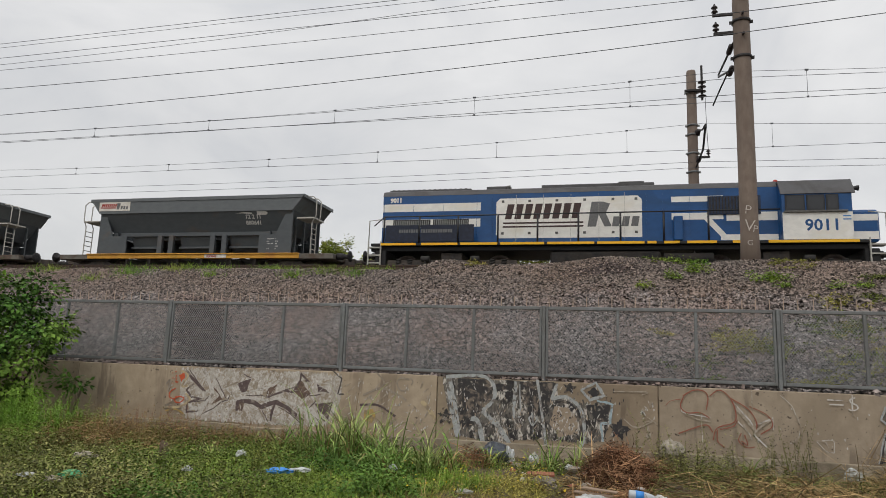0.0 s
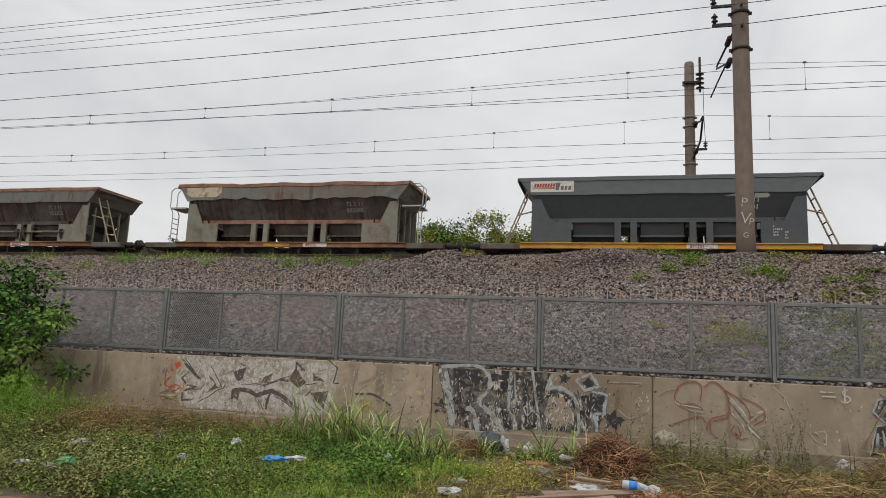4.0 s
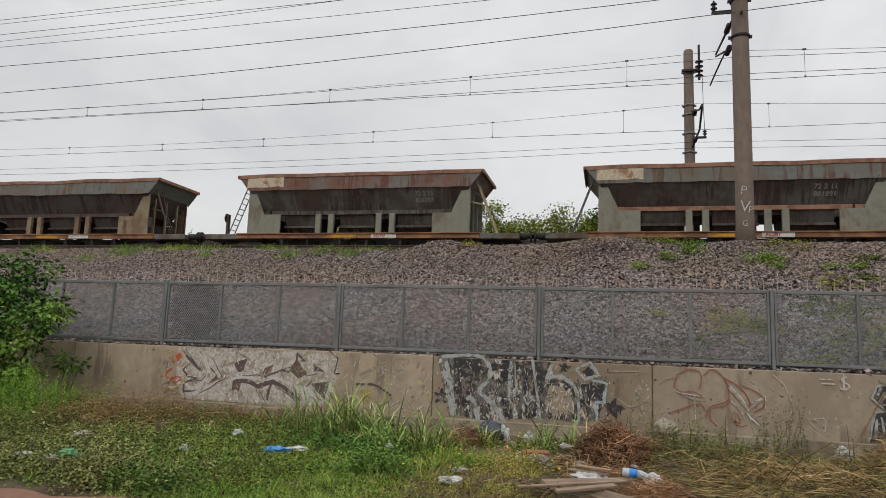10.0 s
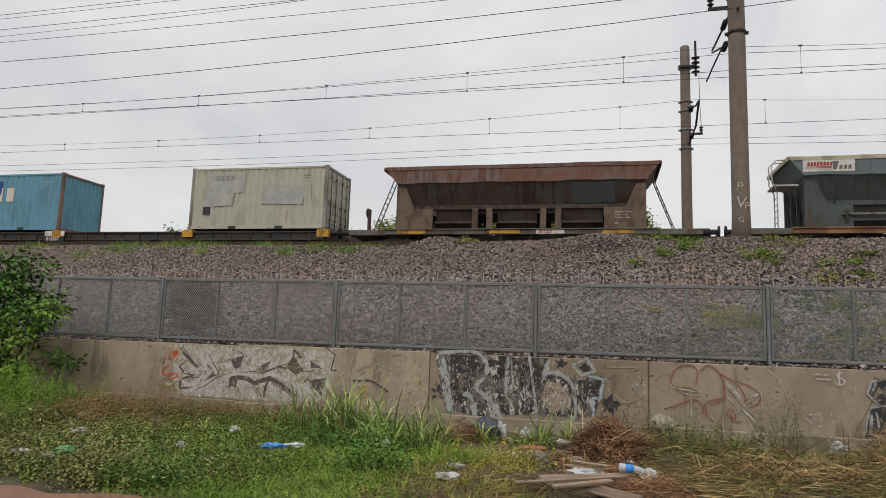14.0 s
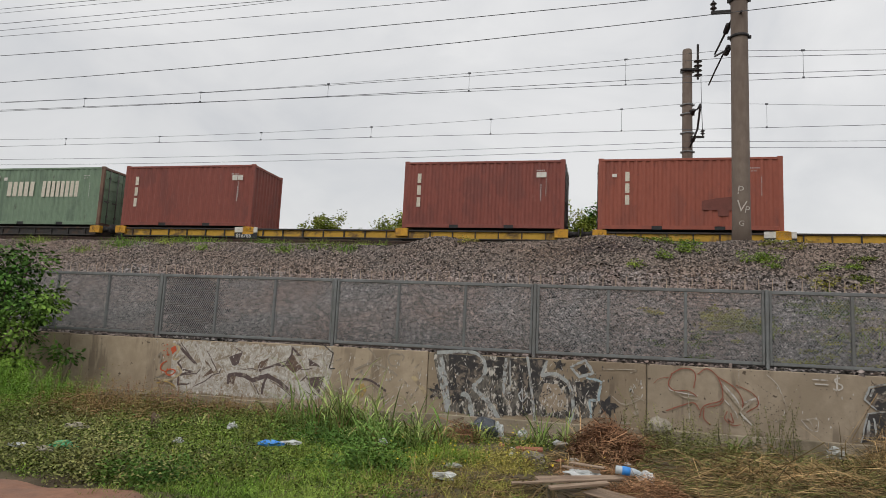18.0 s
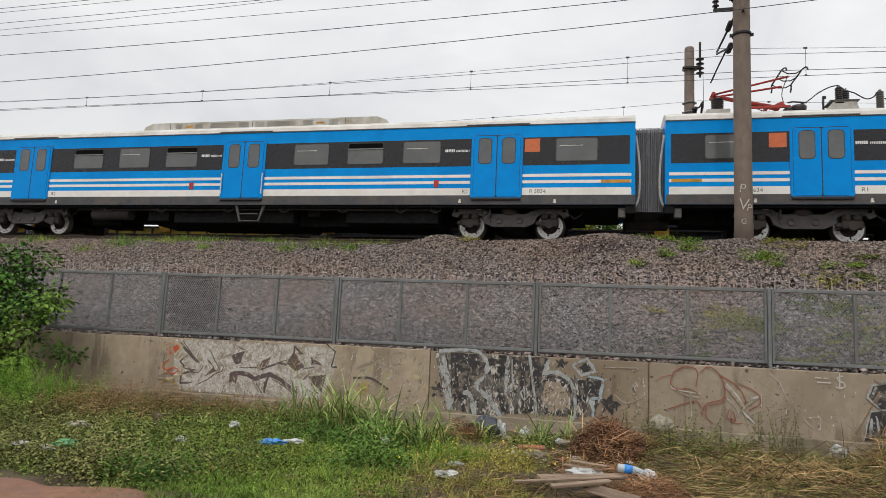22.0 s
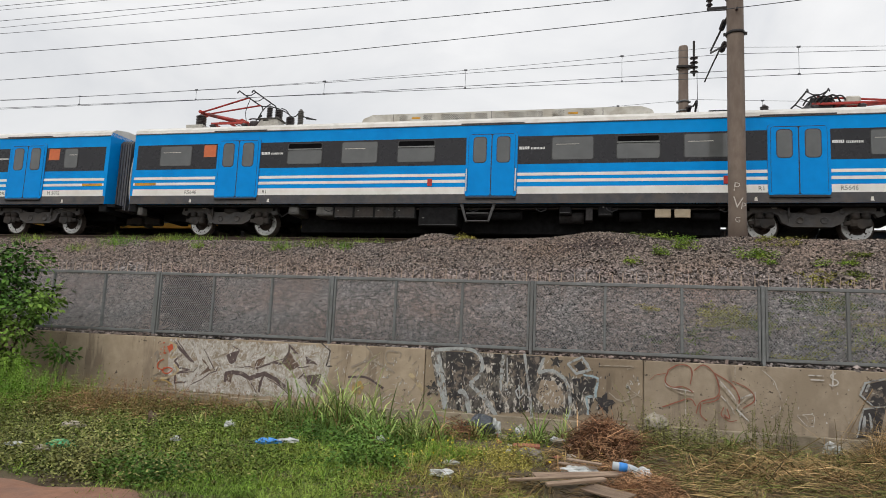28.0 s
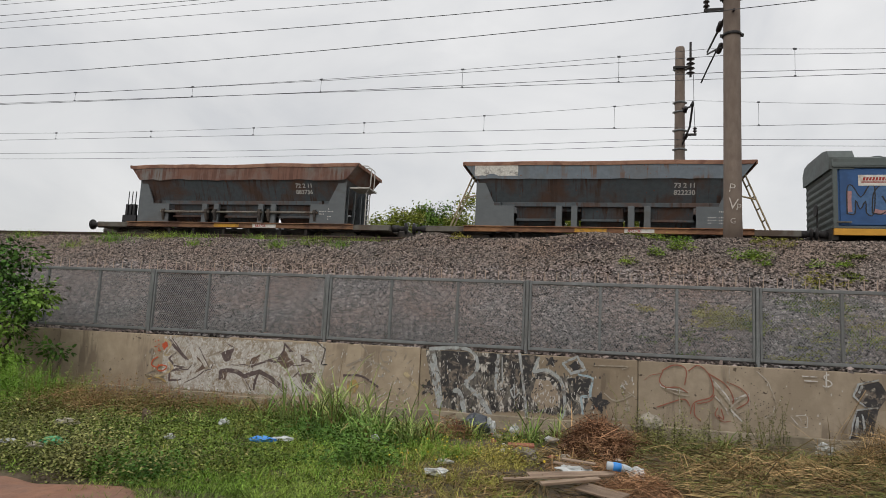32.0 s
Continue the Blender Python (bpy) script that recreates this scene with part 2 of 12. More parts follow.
def box(bm, x0, x1, y0, y1, z0, z1, bevel=0.0):
    v = [bm.verts.new(p) for p in ((x0, y0, z0), (x1, y0, z0), (x1, y1, z0), (x0, y1, z0), (x0, y0, z1), (x1, y0, z1), (x1, y1, z1), (x0, y1, z1))]
    f = [bm.faces.new([v[i] for i in c]) for c in ((3, 2, 1, 0), (4, 5, 6, 7), (0, 1, 5, 4), (1, 2, 6, 5), (2, 3, 7, 6), (3, 0, 4, 7))]
    if bevel:
        edges = list({e for g in f for e in g.edges})
        bmesh.ops.bevel(bm, geom=edges, offset=bevel, segments=1, affect="EDGES")
    return bm


def boxed(*args):
    bm = bmesh.new()
    return box(bm, *args)


def rod(bm, a, b, r, n=8, r2=None):
    a, b = Vector(a), Vector(b)
    d = (b - a)
    q = d.to_track_quat("Z", "Y").to_matrix()
    r2 = r if r2 is None else r2
    lo = [bm.verts.new(a + q @ Vector((math.cos(k * 2 * math.pi / n) * r, math.sin(k * 2 * math.pi / n) * r, 0))) for k in range(n)]
    hi = [bm.verts.new(b + q @ Vector((math.cos(k * 2 * math.pi / n) * r2, math.sin(k * 2 * math.pi / n) * r2, 0))) for k in range(n)]
    for k in range(n):
        f = bm.faces.new((lo[k], lo[(k + 1) % n], hi[(k + 1) % n], hi[k]))
        f.smooth = n > 6
    bm.faces.new(lo[::-1])
    bm.faces.new(hi)
    return bm


def rodded(*args, **kw):
    bm = bmesh.new()
    return rod(bm, *args, **kw)


def pipe(bm, pts, r, n=6):
    """One continuous tube along pts."""
    pts = [Vector(p) for p in pts]
    rings, ref = [], None
    for i, p in enumerate(pts):
        d = (pts[min(i + 1, len(pts) - 1)] - pts[max(i - 1, 0)]).normalized()
        if ref is None:
            ref = Vector((0, 0, 1)) if abs(d.z) < 0.9 else Vector((0, 1, 0))
        u = (ref - d * ref.dot(d)).normalized()
        w = d.cross(u)
        ref = u
        rings.append([bm.verts.new(p + (u * math.cos(k * 2 * math.pi / n) + w * math.sin(k * 2 * math.pi / n)) * r) for k in range(n)])
    for a, b in zip(rings, rings[1:]):
        for k in range(n):
            bm.faces.new((a[k], a[(k + 1) % n], b[(k + 1) % n], b[k])).smooth = True
    bm.faces.new(rings[0][::-1])
    bm.faces.new(rings[-1])
    return bm


def lathe(bm, profile, n=16, centre=(0, 0, 0), axis="Z"):
    """Turns (radius, height) pairs round an axis."""
    cx, cy, cz = centre
    rings = []
    for r, h in profile:
        ring = []
        for k in range(n):
            c, s = math.cos(k * 2 * math.pi / n) * r, math.sin(k * 2 * math.pi / n) * r
            p = {"Z": (cx + c, cy + s, cz + h), "Y": (cx + c, cy + h, cz + s), "X": (cx + h, cy + c, cz + s)}[axis]
            ring.append(bm.verts.new(p))
        rings.append(ring)
    for a, b in zip(rings, rings[1:]):
        for k in range(n):
            f = bm.faces.new((a[k], a[(k + 1) % n], b[(k + 1) % n], b[k]))
            f.smooth = True
    bm.faces.new(rings[0][::-1])
    bm.faces.new(rings[-1])
    bmesh.ops.recalc_face_normals(bm, faces=bm.faces)
    return bm


def slab(bm, outline, axis, a, b):
    """A flat outline, extruded between a and b along an axis. The outline's pairs are the two other axes, in order."""
    def at(p, h):
        return {"X": (h, p[0], p[1]), "Y": (p[0], h, p[1]), "Z": (p[0], p[1], h)}[axis]
    lo, hi = [bm.verts.new(at(p, a)) for p in outline], [bm.verts.new(at(p, b)) for p in outline]
    n = len(outline)
    faces = [bm.faces.new(lo), bm.faces.new(hi[::-1])]
    for k in range(n):
        faces.append(bm.faces.new((lo[k], hi[k], hi[(k + 1) % n], lo[(k + 1) % n])))
    bmesh.ops.recalc_face_normals(bm, faces=faces)
    return bm


def slabbed(*args):
    bm = bmesh.new()
    return slab(bm, *args)


def ribbon(bm, pts, width, y, depth=0.004, plane="Y"):
    """A flat painted stroke along pts (x, z), lying before the plane y."""
    pts = [Vector(p) for p in pts]
    left, right = [], []
    for i, p in enumerate(pts):
        d = (pts[min(i + 1, len(pts) - 1)] - pts[max(i - 1, 0)])
        d = d.normalized() if d.length > 1e-6 else Vector((1, 0))
        w = width if not isinstance(width, (list, tuple)) else width[i]
        nrm = Vector((-d.y, d.x)) * (w / 2)
        left.append(p + nrm)
        right.append(p - nrm)
    rows = [[bm.verts.new((a.x, y, a.y)), bm.verts.new((b.x, y, b.y)), bm.verts.new((b.x, y - depth, b.y)), bm.verts.new((a.x, y - depth, a.y))] for a, b in zip(left, right)]
    faces = [bm.faces.new(rows[0]), bm.faces.new(rows[-1])]
    for p, q in zip(rows, rows[1:]):
        for k in range(4):
            faces.append(bm.faces.new((p[k], q[k], q[(k + 1) % 4], p[(k + 1) % 4])))
    bmesh.ops.recalc_face_normals(bm, faces=faces)
    return bm


def smooth_line(pts, steps=5):
    """A rounded line through pts."""
    out = []
    P = [Vector(p) for p in pts]
    P = [P[0] * 2 - P[1]] + P + [P[-1] * 2 - P[-2]]
    for i in range(1, len(P) - 2):
        for k in range(steps):
            t = k / steps
            out.append(0.5 * ((2 * P[i]) + (P[i + 1] - P[i - 1]) * t + (2 * P[i - 1] - 5 * P[i] + 4 * P[i + 1] - P[i + 2]) * t * t + (3 * P[i] - P[i - 1] - 3 * P[i + 1] + P[i + 2]) * t ** 3))
    out.append(P[-2])
    return out


def lettering(name, text, size, material, parent, m, depth=0.003, bold=0.035):
    """Plain characters in the built-in font as a thin mesh; m places the baseline's start, x along the writing, z up."""
    key = "text_%s_%.3f_%.3f" % (text, size, bold)
    if key not in MESHES:
        cu = bpy.data.curves.new("text", "FONT")
        cu.body, cu.size, cu.extrude, cu.resolution_u, cu.offset = text, size * 1.4, depth / 2, 2, size * bold
        tmp = new("text", cu)
        dg = bpy.context.evaluated_depsgraph_get()
        me = bpy.data.meshes.new_from_object(tmp.evaluated_get(dg))
        bpy.data.objects.remove(tmp)
        me.materials.clear()
        MESHES[key] = me
    ob = part(name, MESHES[key], material, parent)
    ob.matrix_basis = m @ pose(0, 0, 0, 90)
    return ob


def cloud_mesh(name, verts, faces, material, label, category, kind="stuff", smooth=False):
    """One object from numpy arrays of corners and of faces with equal corner counts."""
    me = bpy.data.meshes.new(name)
    k = faces.shape[1]
    me.vertices.add(len(verts))
    me.vertices.foreach_set("co", np.ascontiguousarray(verts, dtype=np.float32).ravel())
    me.loops.add(faces.size)
    me.loops.foreach_set("vertex_index", np.ascontiguousarray(faces, dtype=np.int32).ravel())
    me.polygons.add(len(faces))
    me.polygons.foreach_set("loop_start", np.arange(0, faces.size, k, dtype=np.int32))
    if smooth:
        me.polygons.foreach_set("use_smooth", np.ones(len(faces), dtype=bool))
    me.update(calc_edges=True)
    me.materials.append(material)
    ob = new(name, me)
    return tagged(ob, label, category, kind=kind)


def grid_object(name, xs, ys, height_at, material):
    X, Y = np.meshgrid(np.asarray(xs, float), np.asarray(ys, float))
    Z = height_at(X, Y)
    v = np.stack([X, Y, Z], -1).reshape(-1, 3)
    nx, ny = len(xs), len(ys)
    i = (np.arange(ny - 1)[:, None] * nx + np.arange(nx - 1)[None]).ravel()
    f = np.stack([i, i + 1, i + nx + 1, i + nx], -1)
    return cloud_mesh(name, v, f, material, "", "", "structure", True)


def ripple(X, Y, size, seed=0.0):
    """Smooth uneven heights from crossed waves."""
    out = np.zeros_like(X)
    rs = np.random.RandomState(int(seed * 10) + 5)
    for k in range(7):
        a, ph, w = rs.uniform(0, 6.28), rs.uniform(0, 6.28), size * rs.uniform(0.6, 2.2)
        out += np.sin((X * math.cos(a) + Y * math.sin(a)) * 6.28 / w + ph) / 7
    return out


# ---- plan, in metres: x along the line, y away from the camera ----
WALL_Y, WALL_TOP = 12.0, 1.32
RAIL_Z = 4.52
NEAR_TRACK, FAR_TRACK = 20.65, 25.15
PANEL, FENCE_X0, FENCE_TOP = 1.282, -8.87, 2.63


def ground_height(X, Y):
    """Nearly level scrub ground, dropped out of sight under the embankment."""
    return 0.05 * ripple(X, Y, 2.4) + 0.03 * ripple(X, Y, 0.7, 3) - np.clip((5.2 - Y) / 6, 0, 1) * 0.06


def crest_height(X):
    z = 3.965 + 0.03 * ripple(X, X * 0, 3.0, 2)
    for cx, w, h in ((-4.2, 0.75, 0.22), (-2.4, 1.5, 0.15), (0.2, 1.3, 0.30), (3.0, 1.9, 0.17), (6.0, 2.2, 0.17), (10.5, 3.5, 0.15)):
        z = z + h * np.exp(-((X - cx) / w) ** 2)
    return z


def bank_height(X, Y):
    """The ballast embankment: a slope up from the wall, an uneven crest, the track bed, and the far slope down."""
    crest = crest_height(X)
    t = np.clip((Y - 12.2) / (17.0 - 12.2), 0, 1)
    slope = 1.36 + (crest - 1.36) * (t * 0.96 + 0.04 * np.sin(t * math.pi / 2))
    bed = 4.09 + 0.15 * np.clip((Y - 18.4) / 1.1, 0, 1)
    t2 = np.clip((Y - 17.0) / 1.4, 0, 1)
    t2 = t2 * t2 * (3 - 2 * t2)
    z = np.where(Y < 17.0, slope, crest * (1 - t2) + bed * t2)
    z = z + 0.05 * ripple(X, Y, 1.6, 1) * np.clip((18.4 - Y) / 1.0, 0, 1) * np.clip((Y - 12.2) / 0.8, 0, 1)
    return np.where(Y > 28.6, bed - (Y - 28.6) * 0.62, z)


# ground: one sheet to the horizon, fine where it is seen near
far = [-2000, -900, -400, -180, -90, -50, -32]
g_x = far + list(np.arange(-24, 16, 0.2)) + [-f for f in far[::-1]]
g_y = [-2000, -800, -300, -120, -50, -20, -8, -2] + list(np.arange(2, 12.6, 0.2)) + [14, 20, 30, 45, 70, 120, 300, 800, 2000]
ground = grid_object("ground", g_x, g_y, ground_height, earth)
tagged(ground, "rough brown earth under grass and weeds", "ground")


def path_height(X, Y):
    edge = 5.6 + 0.16 * ripple(X, X, 1.5, 4) + 0.12 * (X + 5) - np.clip(X + 4.2, 0, 2) * 1.2
    return ground_height(X, Y) + 0.05 - 0.13 * np.clip((Y - edge) / 0.25, 0, 1)


dirt = grid_object("dirt_path", np.arange(-13, 3.2, 0.12), np.arange(2.2, 6.9, 0.12), path_height, dirt_path)
tagged(dirt, "bare reddish brown dirt path beside the weeds", "path")

bank_x = [-470, -260, -180, -120, -80, -55] + list(np.arange(-40, 20, 0.25)) + [24, 32, 48, 80, 140, 280, 570]
bank_y = list(np.arange(12.2, 18.8, 0.2)) + [19.0, 19.5, 21, 23, 25, 27, 28.6, 31, 35.4]
# the dark bed colour serves as shade between the loose stones
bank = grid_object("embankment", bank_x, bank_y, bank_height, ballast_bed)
tagged(bank, "grey railway embankment of crushed stone ballast", "embankment")

# loose ballast stones over the slope and the crest
rs = np.random.RandomState(7)
N = 350000
sx = rs.uniform(-19, 7.6, N)
sy = np.concatenate([rs.uniform(12.25, 15.8, 180000), rs.uniform(15.6, 18.9, 170000)])
sx[:4000], sy[:4000] = rs.uniform(-19, 7.6, 4000), rs.uniform(12.03, 12.32, 4000)
size = (rs.gamma(6.0, 0.0023, N) + 0.0095) * np.where(sy > 15.5, 0.84, 1.0)
# angular chips: four-sided, longer than wide, with uneven corners and an off-centre top
chip = np.array([(-1, -0.8, -0.4), (1, -0.75, -0.4), (0.9, 0.8, -0.4), (-0.9, 0.75, -0.4), (0.0, 0.0, 0.75)], float)
tri = np.array([(0, 1, 4), (1, 2, 4), (2, 3, 4), (3, 0, 4)])
pts = chip[None] * np.stack([rs.uniform(0.9, 1.6, N), rs.uniform(0.75, 1.15, N), rs.uniform(0.7, 1.2, N)], -1)[:, None, :] + rs.uniform(-0.36, 0.36, (N, 5, 3))
an = rs.uniform(0, 6.28, N)
tilt = rs.normal(0.2, 0.45, N)
c, s = np.cos(an)[:, None], np.sin(an)[:, None]
px, py, pz = pts[..., 0] * c - pts[..., 1] * s, pts[..., 0] * s + pts[..., 1] * c, pts[..., 2]
c, s = np.cos(tilt)[:, None], np.sin(tilt)[:, None]
py, pz = py * c - pz * s, py * s + pz * c
sz = np.where(sy < 12.3, WALL_TOP + 0.03 * rs.uniform(0, 1, N), bank_height(sx, sy))
verts = np.stack([px * size[:, None] + sx[:, None], py * size[:, None] + sy[:, None], pz * size[:, None] + sz[:, None] + size[:, None] * rs.uniform(-0.2, 0.9, N)[:, None]], -1).reshape(-1, 3)
faces = (np.arange(N)[:, None, None] * 5 + tri[None]).reshape(-1, 3)
dark = (((sx + 9.15 + 0.7 * (sy - 13.6)) / 0.75) ** 2 + ((sy - 13.6) / 1.35) ** 2 + rs.normal(0, 0.35, N) < 1) | (((sx + 0.1) / 0.9) ** 2 + ((sy - 16.4) / 0.35) ** 2 + rs.normal(0, 0.6, N) < 0.4)
dusty = ~dark & (sy + 0.35 * ripple(sx, sy, 2.5, 6) + rs.normal(0, 0.25, N) > 15.2)
cloud_mesh("ballast_stones", verts, faces[np.repeat(~dark & ~dusty, 4)], ballast_rock, "loose angular grey ballast stones on the slope", "ballast")
cloud_mesh("ballast_stones", verts, faces[np.repeat(dusty, 4)], brown_rock, "loose angular brown ballast stones along the crest", "ballast")
cloud_mesh("ballast_stones", verts, faces[np.repeat(dark, 4)], dark_rock, "patch of dark ballast stones", "ballast")

# ---- tracks ----
RAIL_OUTLINE = [(-0.07, 0), (0.07, 0), (0.07, 0.012), (0.012, 0.03), (0.012, 0.115), (0.036, 0.125), (0.036, 0.16), (-0.036, 0.16), (-0.036, 0.125), (-0.012, 0.115), (-0.012, 0.03), (-0.07, 0.012)]
rail_mesh = shared("rail", lambda bm: slab(bm, [(p[0], p[1] - 0.16) for p in RAIL_OUTLINE], "X", -460, 560))


def sleeper(bm):
    box(bm, -0.12, 0.12, -1.35, 1.35, -0.32, -0.165, 0.015)


for y, name in ((NEAR_TRACK, "railway_track_near"), (FAR_TRACK, "railway_track_far")):
    track = thing(name, "broad gauge railway track with rusty rails on sleepers", "railway track", pose(0, y, RAIL_Z), kind="structure")
    for side in (-0.84, 0.84):
        part("rail", rail_mesh, rail_steel, track).location = (0, side, 0)
    for k in range(60):
        part("sleeper", shared("sleeper", sleeper), sleeper_wood, track).location = (-26 + k * 0.62, 0, 0)

# ---- retaining wall ----
wall = thing("wall_retaining", "weathered grey concrete retaining wall with stains and old graffiti", "wall", kind="structure")
SEAMS = [-60, -33, -26, -18.7, -14.8, -10.88, -6.98, -3.08, 0.75, 4.6, 8.5, 12.4, 16.3, 32]
for i, (a, b) in enumerate(zip(SEAMS, SEAMS[1:])):
    bm = bmesh.new()
    box(bm, a + 0.006, b - 0.006, WALL_Y, WALL_Y + 0.24, -0.3, WALL_TOP + 0.012 * math.sin(i * 2.3), 0.012)
    part("wall_panel", bm, concrete_damp if a == -3.08 else concrete_grey if a > 0 else concrete, wall).location = (0, 0.007 * math.sin(i * 1.7), 0)
bm = bmesh.new()
for a, b in zip(SEAMS, SEAMS[1:]):
    box(bm, a, b, WALL_Y - 0.035, WALL_Y + 0.25, -0.35, 0.235 + 0.02 * math.sin(a), 0.015)
part("footing", bm, footing_concrete, wall, "rough concrete footing along the wall")
bm = bmesh.new()
box(bm, -60, 32, WALL_Y + 0.05, WALL_Y + 0.3, -0.3, WALL_TOP - 0.03)
part("wall_core", bm, footing_concrete, wall)

# specks of mould on the wall
mould_speck = surface("mould_speck", rgb(58, 52, 48), rgb(46, 42, 40), 12, 0.95, bump=0)
rg_ = random.Random(15)
bm = bmesh.new()
for cx, sx_, cz, n in ((2.6, 0.22, 0.7, 80), (3.1, 0.5, 0.75, 34), (-8.9, 0.12, 0.7, 20), (4.0, 0.5, 0.6, 14), (1.2, 0.8, 0.6, 18), (0.6, 0.3, 0.7, 14)):
    for k in range(n):
        x, z, r = rg_.gauss(cx, sx_), min(max(rg_.gauss(cz, 0.3), 0.27), 1.28), rg_.uniform(0.003, 0.010)
        slab(bm, [(x - r, z), (x, z - r * 0.8), (x + r, z), (x + r * 0.3, z + r * 1.1)], "Y", WALL_Y - 0.0115, WALL_Y - 0.0095)
tagged(part("mould_speck", bm, mould_speck, wall), kind="stuff")

# ---- fence of expanded metal on the wall ----
CELL_W, CELL_H, STRAND = 0.046, 0.062, 0.0068


def mesh_panel(bm):
    """Diamond mesh of flat strands with a slight twist, for one bay."""
    w, h = PANEL - 0.055, 1.10
    nx, nz = int(w / CELL_W), int(h / CELL_H)
    cw, ch = w / nx, h / nz
    for j in range(nz * 2):
        for i in range(nx * 2):
            x0, x1 = -w / 2 + i * cw / 2, -w / 2 + (i + 1) * cw / 2
            up = (i + j) % 2 == 0
            z0 = -h / 2 + (j + (0 if up else 1)) * ch / 2
            z1 = -h / 2 + (j + (1 if up else 0)) * ch / 2
            if max(z0, z1) > h / 2 + 0.001:
                continue
            n_ = math.hypot(x1 - x0, z1 - z0)
            ox, oz = -(z1 - z0) / n_ * STRAND / 2, (x1 - x0) / n_ * STRAND / 2
            v = [bm.verts.new(p) for p in ((x0 - ox, -0.004, z0 - oz), (x1 - ox, -0.004, z1 - oz), (x1 + ox, 0.003, z1 + oz), (x0 + ox, 0.003, z0 + oz), (x0 - ox, 0.003, z0 - oz), (x1 - ox, 0.003, z1 - oz))]
            bm.faces.new((v[0], v[1], v[2], v[3]))
            bm.faces.new((v[0], v[4], v[5], v[1]))


fence_y = WALL_Y + 0.12
fence = thing("fence", "grey galvanised steel fence of expanded metal mesh on the wall", "fence", kind="structure")
FENCE_LOW = WALL_TOP + 0.07
for k in range(-7, 15):
    x = FENCE_X0 + k * PANEL
    if k % 3 == 0:
        bm = bmesh.new()
        box(bm, x - 0.029, x + 0.029, fence_y - 0.045, fence_y + 0.045, WALL_TOP - 0.05, FENCE_TOP + 0.01, 0.008)
        part("post", bm, galvanised, fence)
        for side in (-1, 1):
            bm = bmesh.new()
            box(bm, x + side * 0.056 - 0.02, x + side * 0.056 + 0.02, fence_y - 0.03, fence_y + 0.03, FENCE_LOW, FENCE_TOP, 0.006)
            part("stile", bm, galvanised, fence)
    else:
        bm = bmesh.new()
        box(bm, x - 0.025, x + 0.025, fence_y - 0.028, fence_y + 0.028, FENCE_LOW + 0.07, FENCE_TOP - 0.06, 0.006)
        part("mullion", bm, galvanised, fence)
    mp_ = part("mesh_panel", shared("mesh_panel", mesh_panel), mesh_zinc, fence)
    mp_.location = (x + PANEL / 2, fence_y, (FENCE_LOW + FENCE_TOP) / 2)
    if k % 3 == 0:
        for name, z0, z1 in (("bottom_rail", FENCE_LOW, FENCE_LOW + 0.058), ("top_rail", FENCE_TOP - 0.06, FENCE_TOP)):
            bm = bmesh.new()
            box(bm, x + 0.077, x + PANEL * 3 - 0.077, fence_y - 0.032, fence_y + 0.032, z0, z1, 0.008)
            part(name, bm, galvanised, fence)


def spike(bm):
    rod(bm, (0, 0, -0.02), (0, 0, 0.2), 0.0095, 5, 0.007)


rs = np.random.RandomState(3)
for k in range(126):
    ob = part("spike", shared("spike", spike), rust_rod, fence)
    ob.matrix_basis = pose(-17.6 + k * 0.2145 + rs.uniform(-0.02, 0.02), fence_y, FENCE_TOP - 0.01 + rs.uniform(-0.025, 0.01), rs.uniform(-3, 3), rs.uniform(-3, 3), 0)

# ---- catenary masts and wires ----
def insulator(bm, centre, n=4, r=0.1, gap=0.13, axis="Z"):
    prof = [(0.03, -0.06)]
    for k in range(n):
        h = k * gap
        prof += [(0.04, h), (r, h + 0.01), (r * 0.9, h + 0.035), (0.04, h + 0.06)]
    prof.append((0.02, n * gap))
    lathe(bm, prof, 12, centre, axis)


def band(bm, x, y, z, r):
    lathe(bm, [(r - 0.02, -0.035), (r + 0.02, -0.035), (r + 0.02, 0.035), (r - 0.02, 0.035)], 20, (x, y, z))
    box(bm, x + r, x + r + 0.07, y - 0.03, y + 0.03, z - 0.035, z + 0.035)
    box(bm, x - r - 0.07, x - r, y - 0.03, y + 0.03, z - 0.035, z + 0.035)


def mast(name, x, y, bottom, label):
    t = thing(name, label, "catenary mast", pose(x, y, 0))
    bm = bmesh.new()
    lathe(bm, [(0.245, bottom), (0.215, bottom + 1.0), (0.205, 10.5), (0.19, 13.95), (0.17, 14.02)], 24)
    part("pole", bm, pole_concrete, t)
    return t


chalk_worn = surface("chalk_worn", rgb(206, 200, 192), rgb(182, 174, 164), 30, 0.9, bump=0, stain=rgb(140, 126, 114), stain_size=14, stain_at=0.6)
near_mast = mast("catenary_mast", 3.33, 17.6, 3.9, "tall round concrete catenary mast on the ballast crest with chalk scrawl")
for z in (9.62, 10.62, 12.4):
    bm = bmesh.new()
    band(bm, 0, 0, z, 0.215)
    part("band", bm, dark_iron, near_mast)
bm = bmesh.new()
box(bm, -0.68, -0.18, -0.04, 0.04, 10.30, 10.38)
part("side_arm", bm, dark_iron, near_mast)
bm = bmesh.new()
insulator(bm, (-0.62, 0, 10.44), 2, 0.085, 0.12)
part("insulator", bm, insulator_glaze, near_mast)
bm = bmesh.new()
insulator(bm, (-0.64, 0, 10.95), 2, 0.085, 0.12)
box(bm, -0.7, -0.18, -0.04, 0.04, 10.84, 10.9)
part("upper_insulator", bm, insulator_glaze, near_mast)
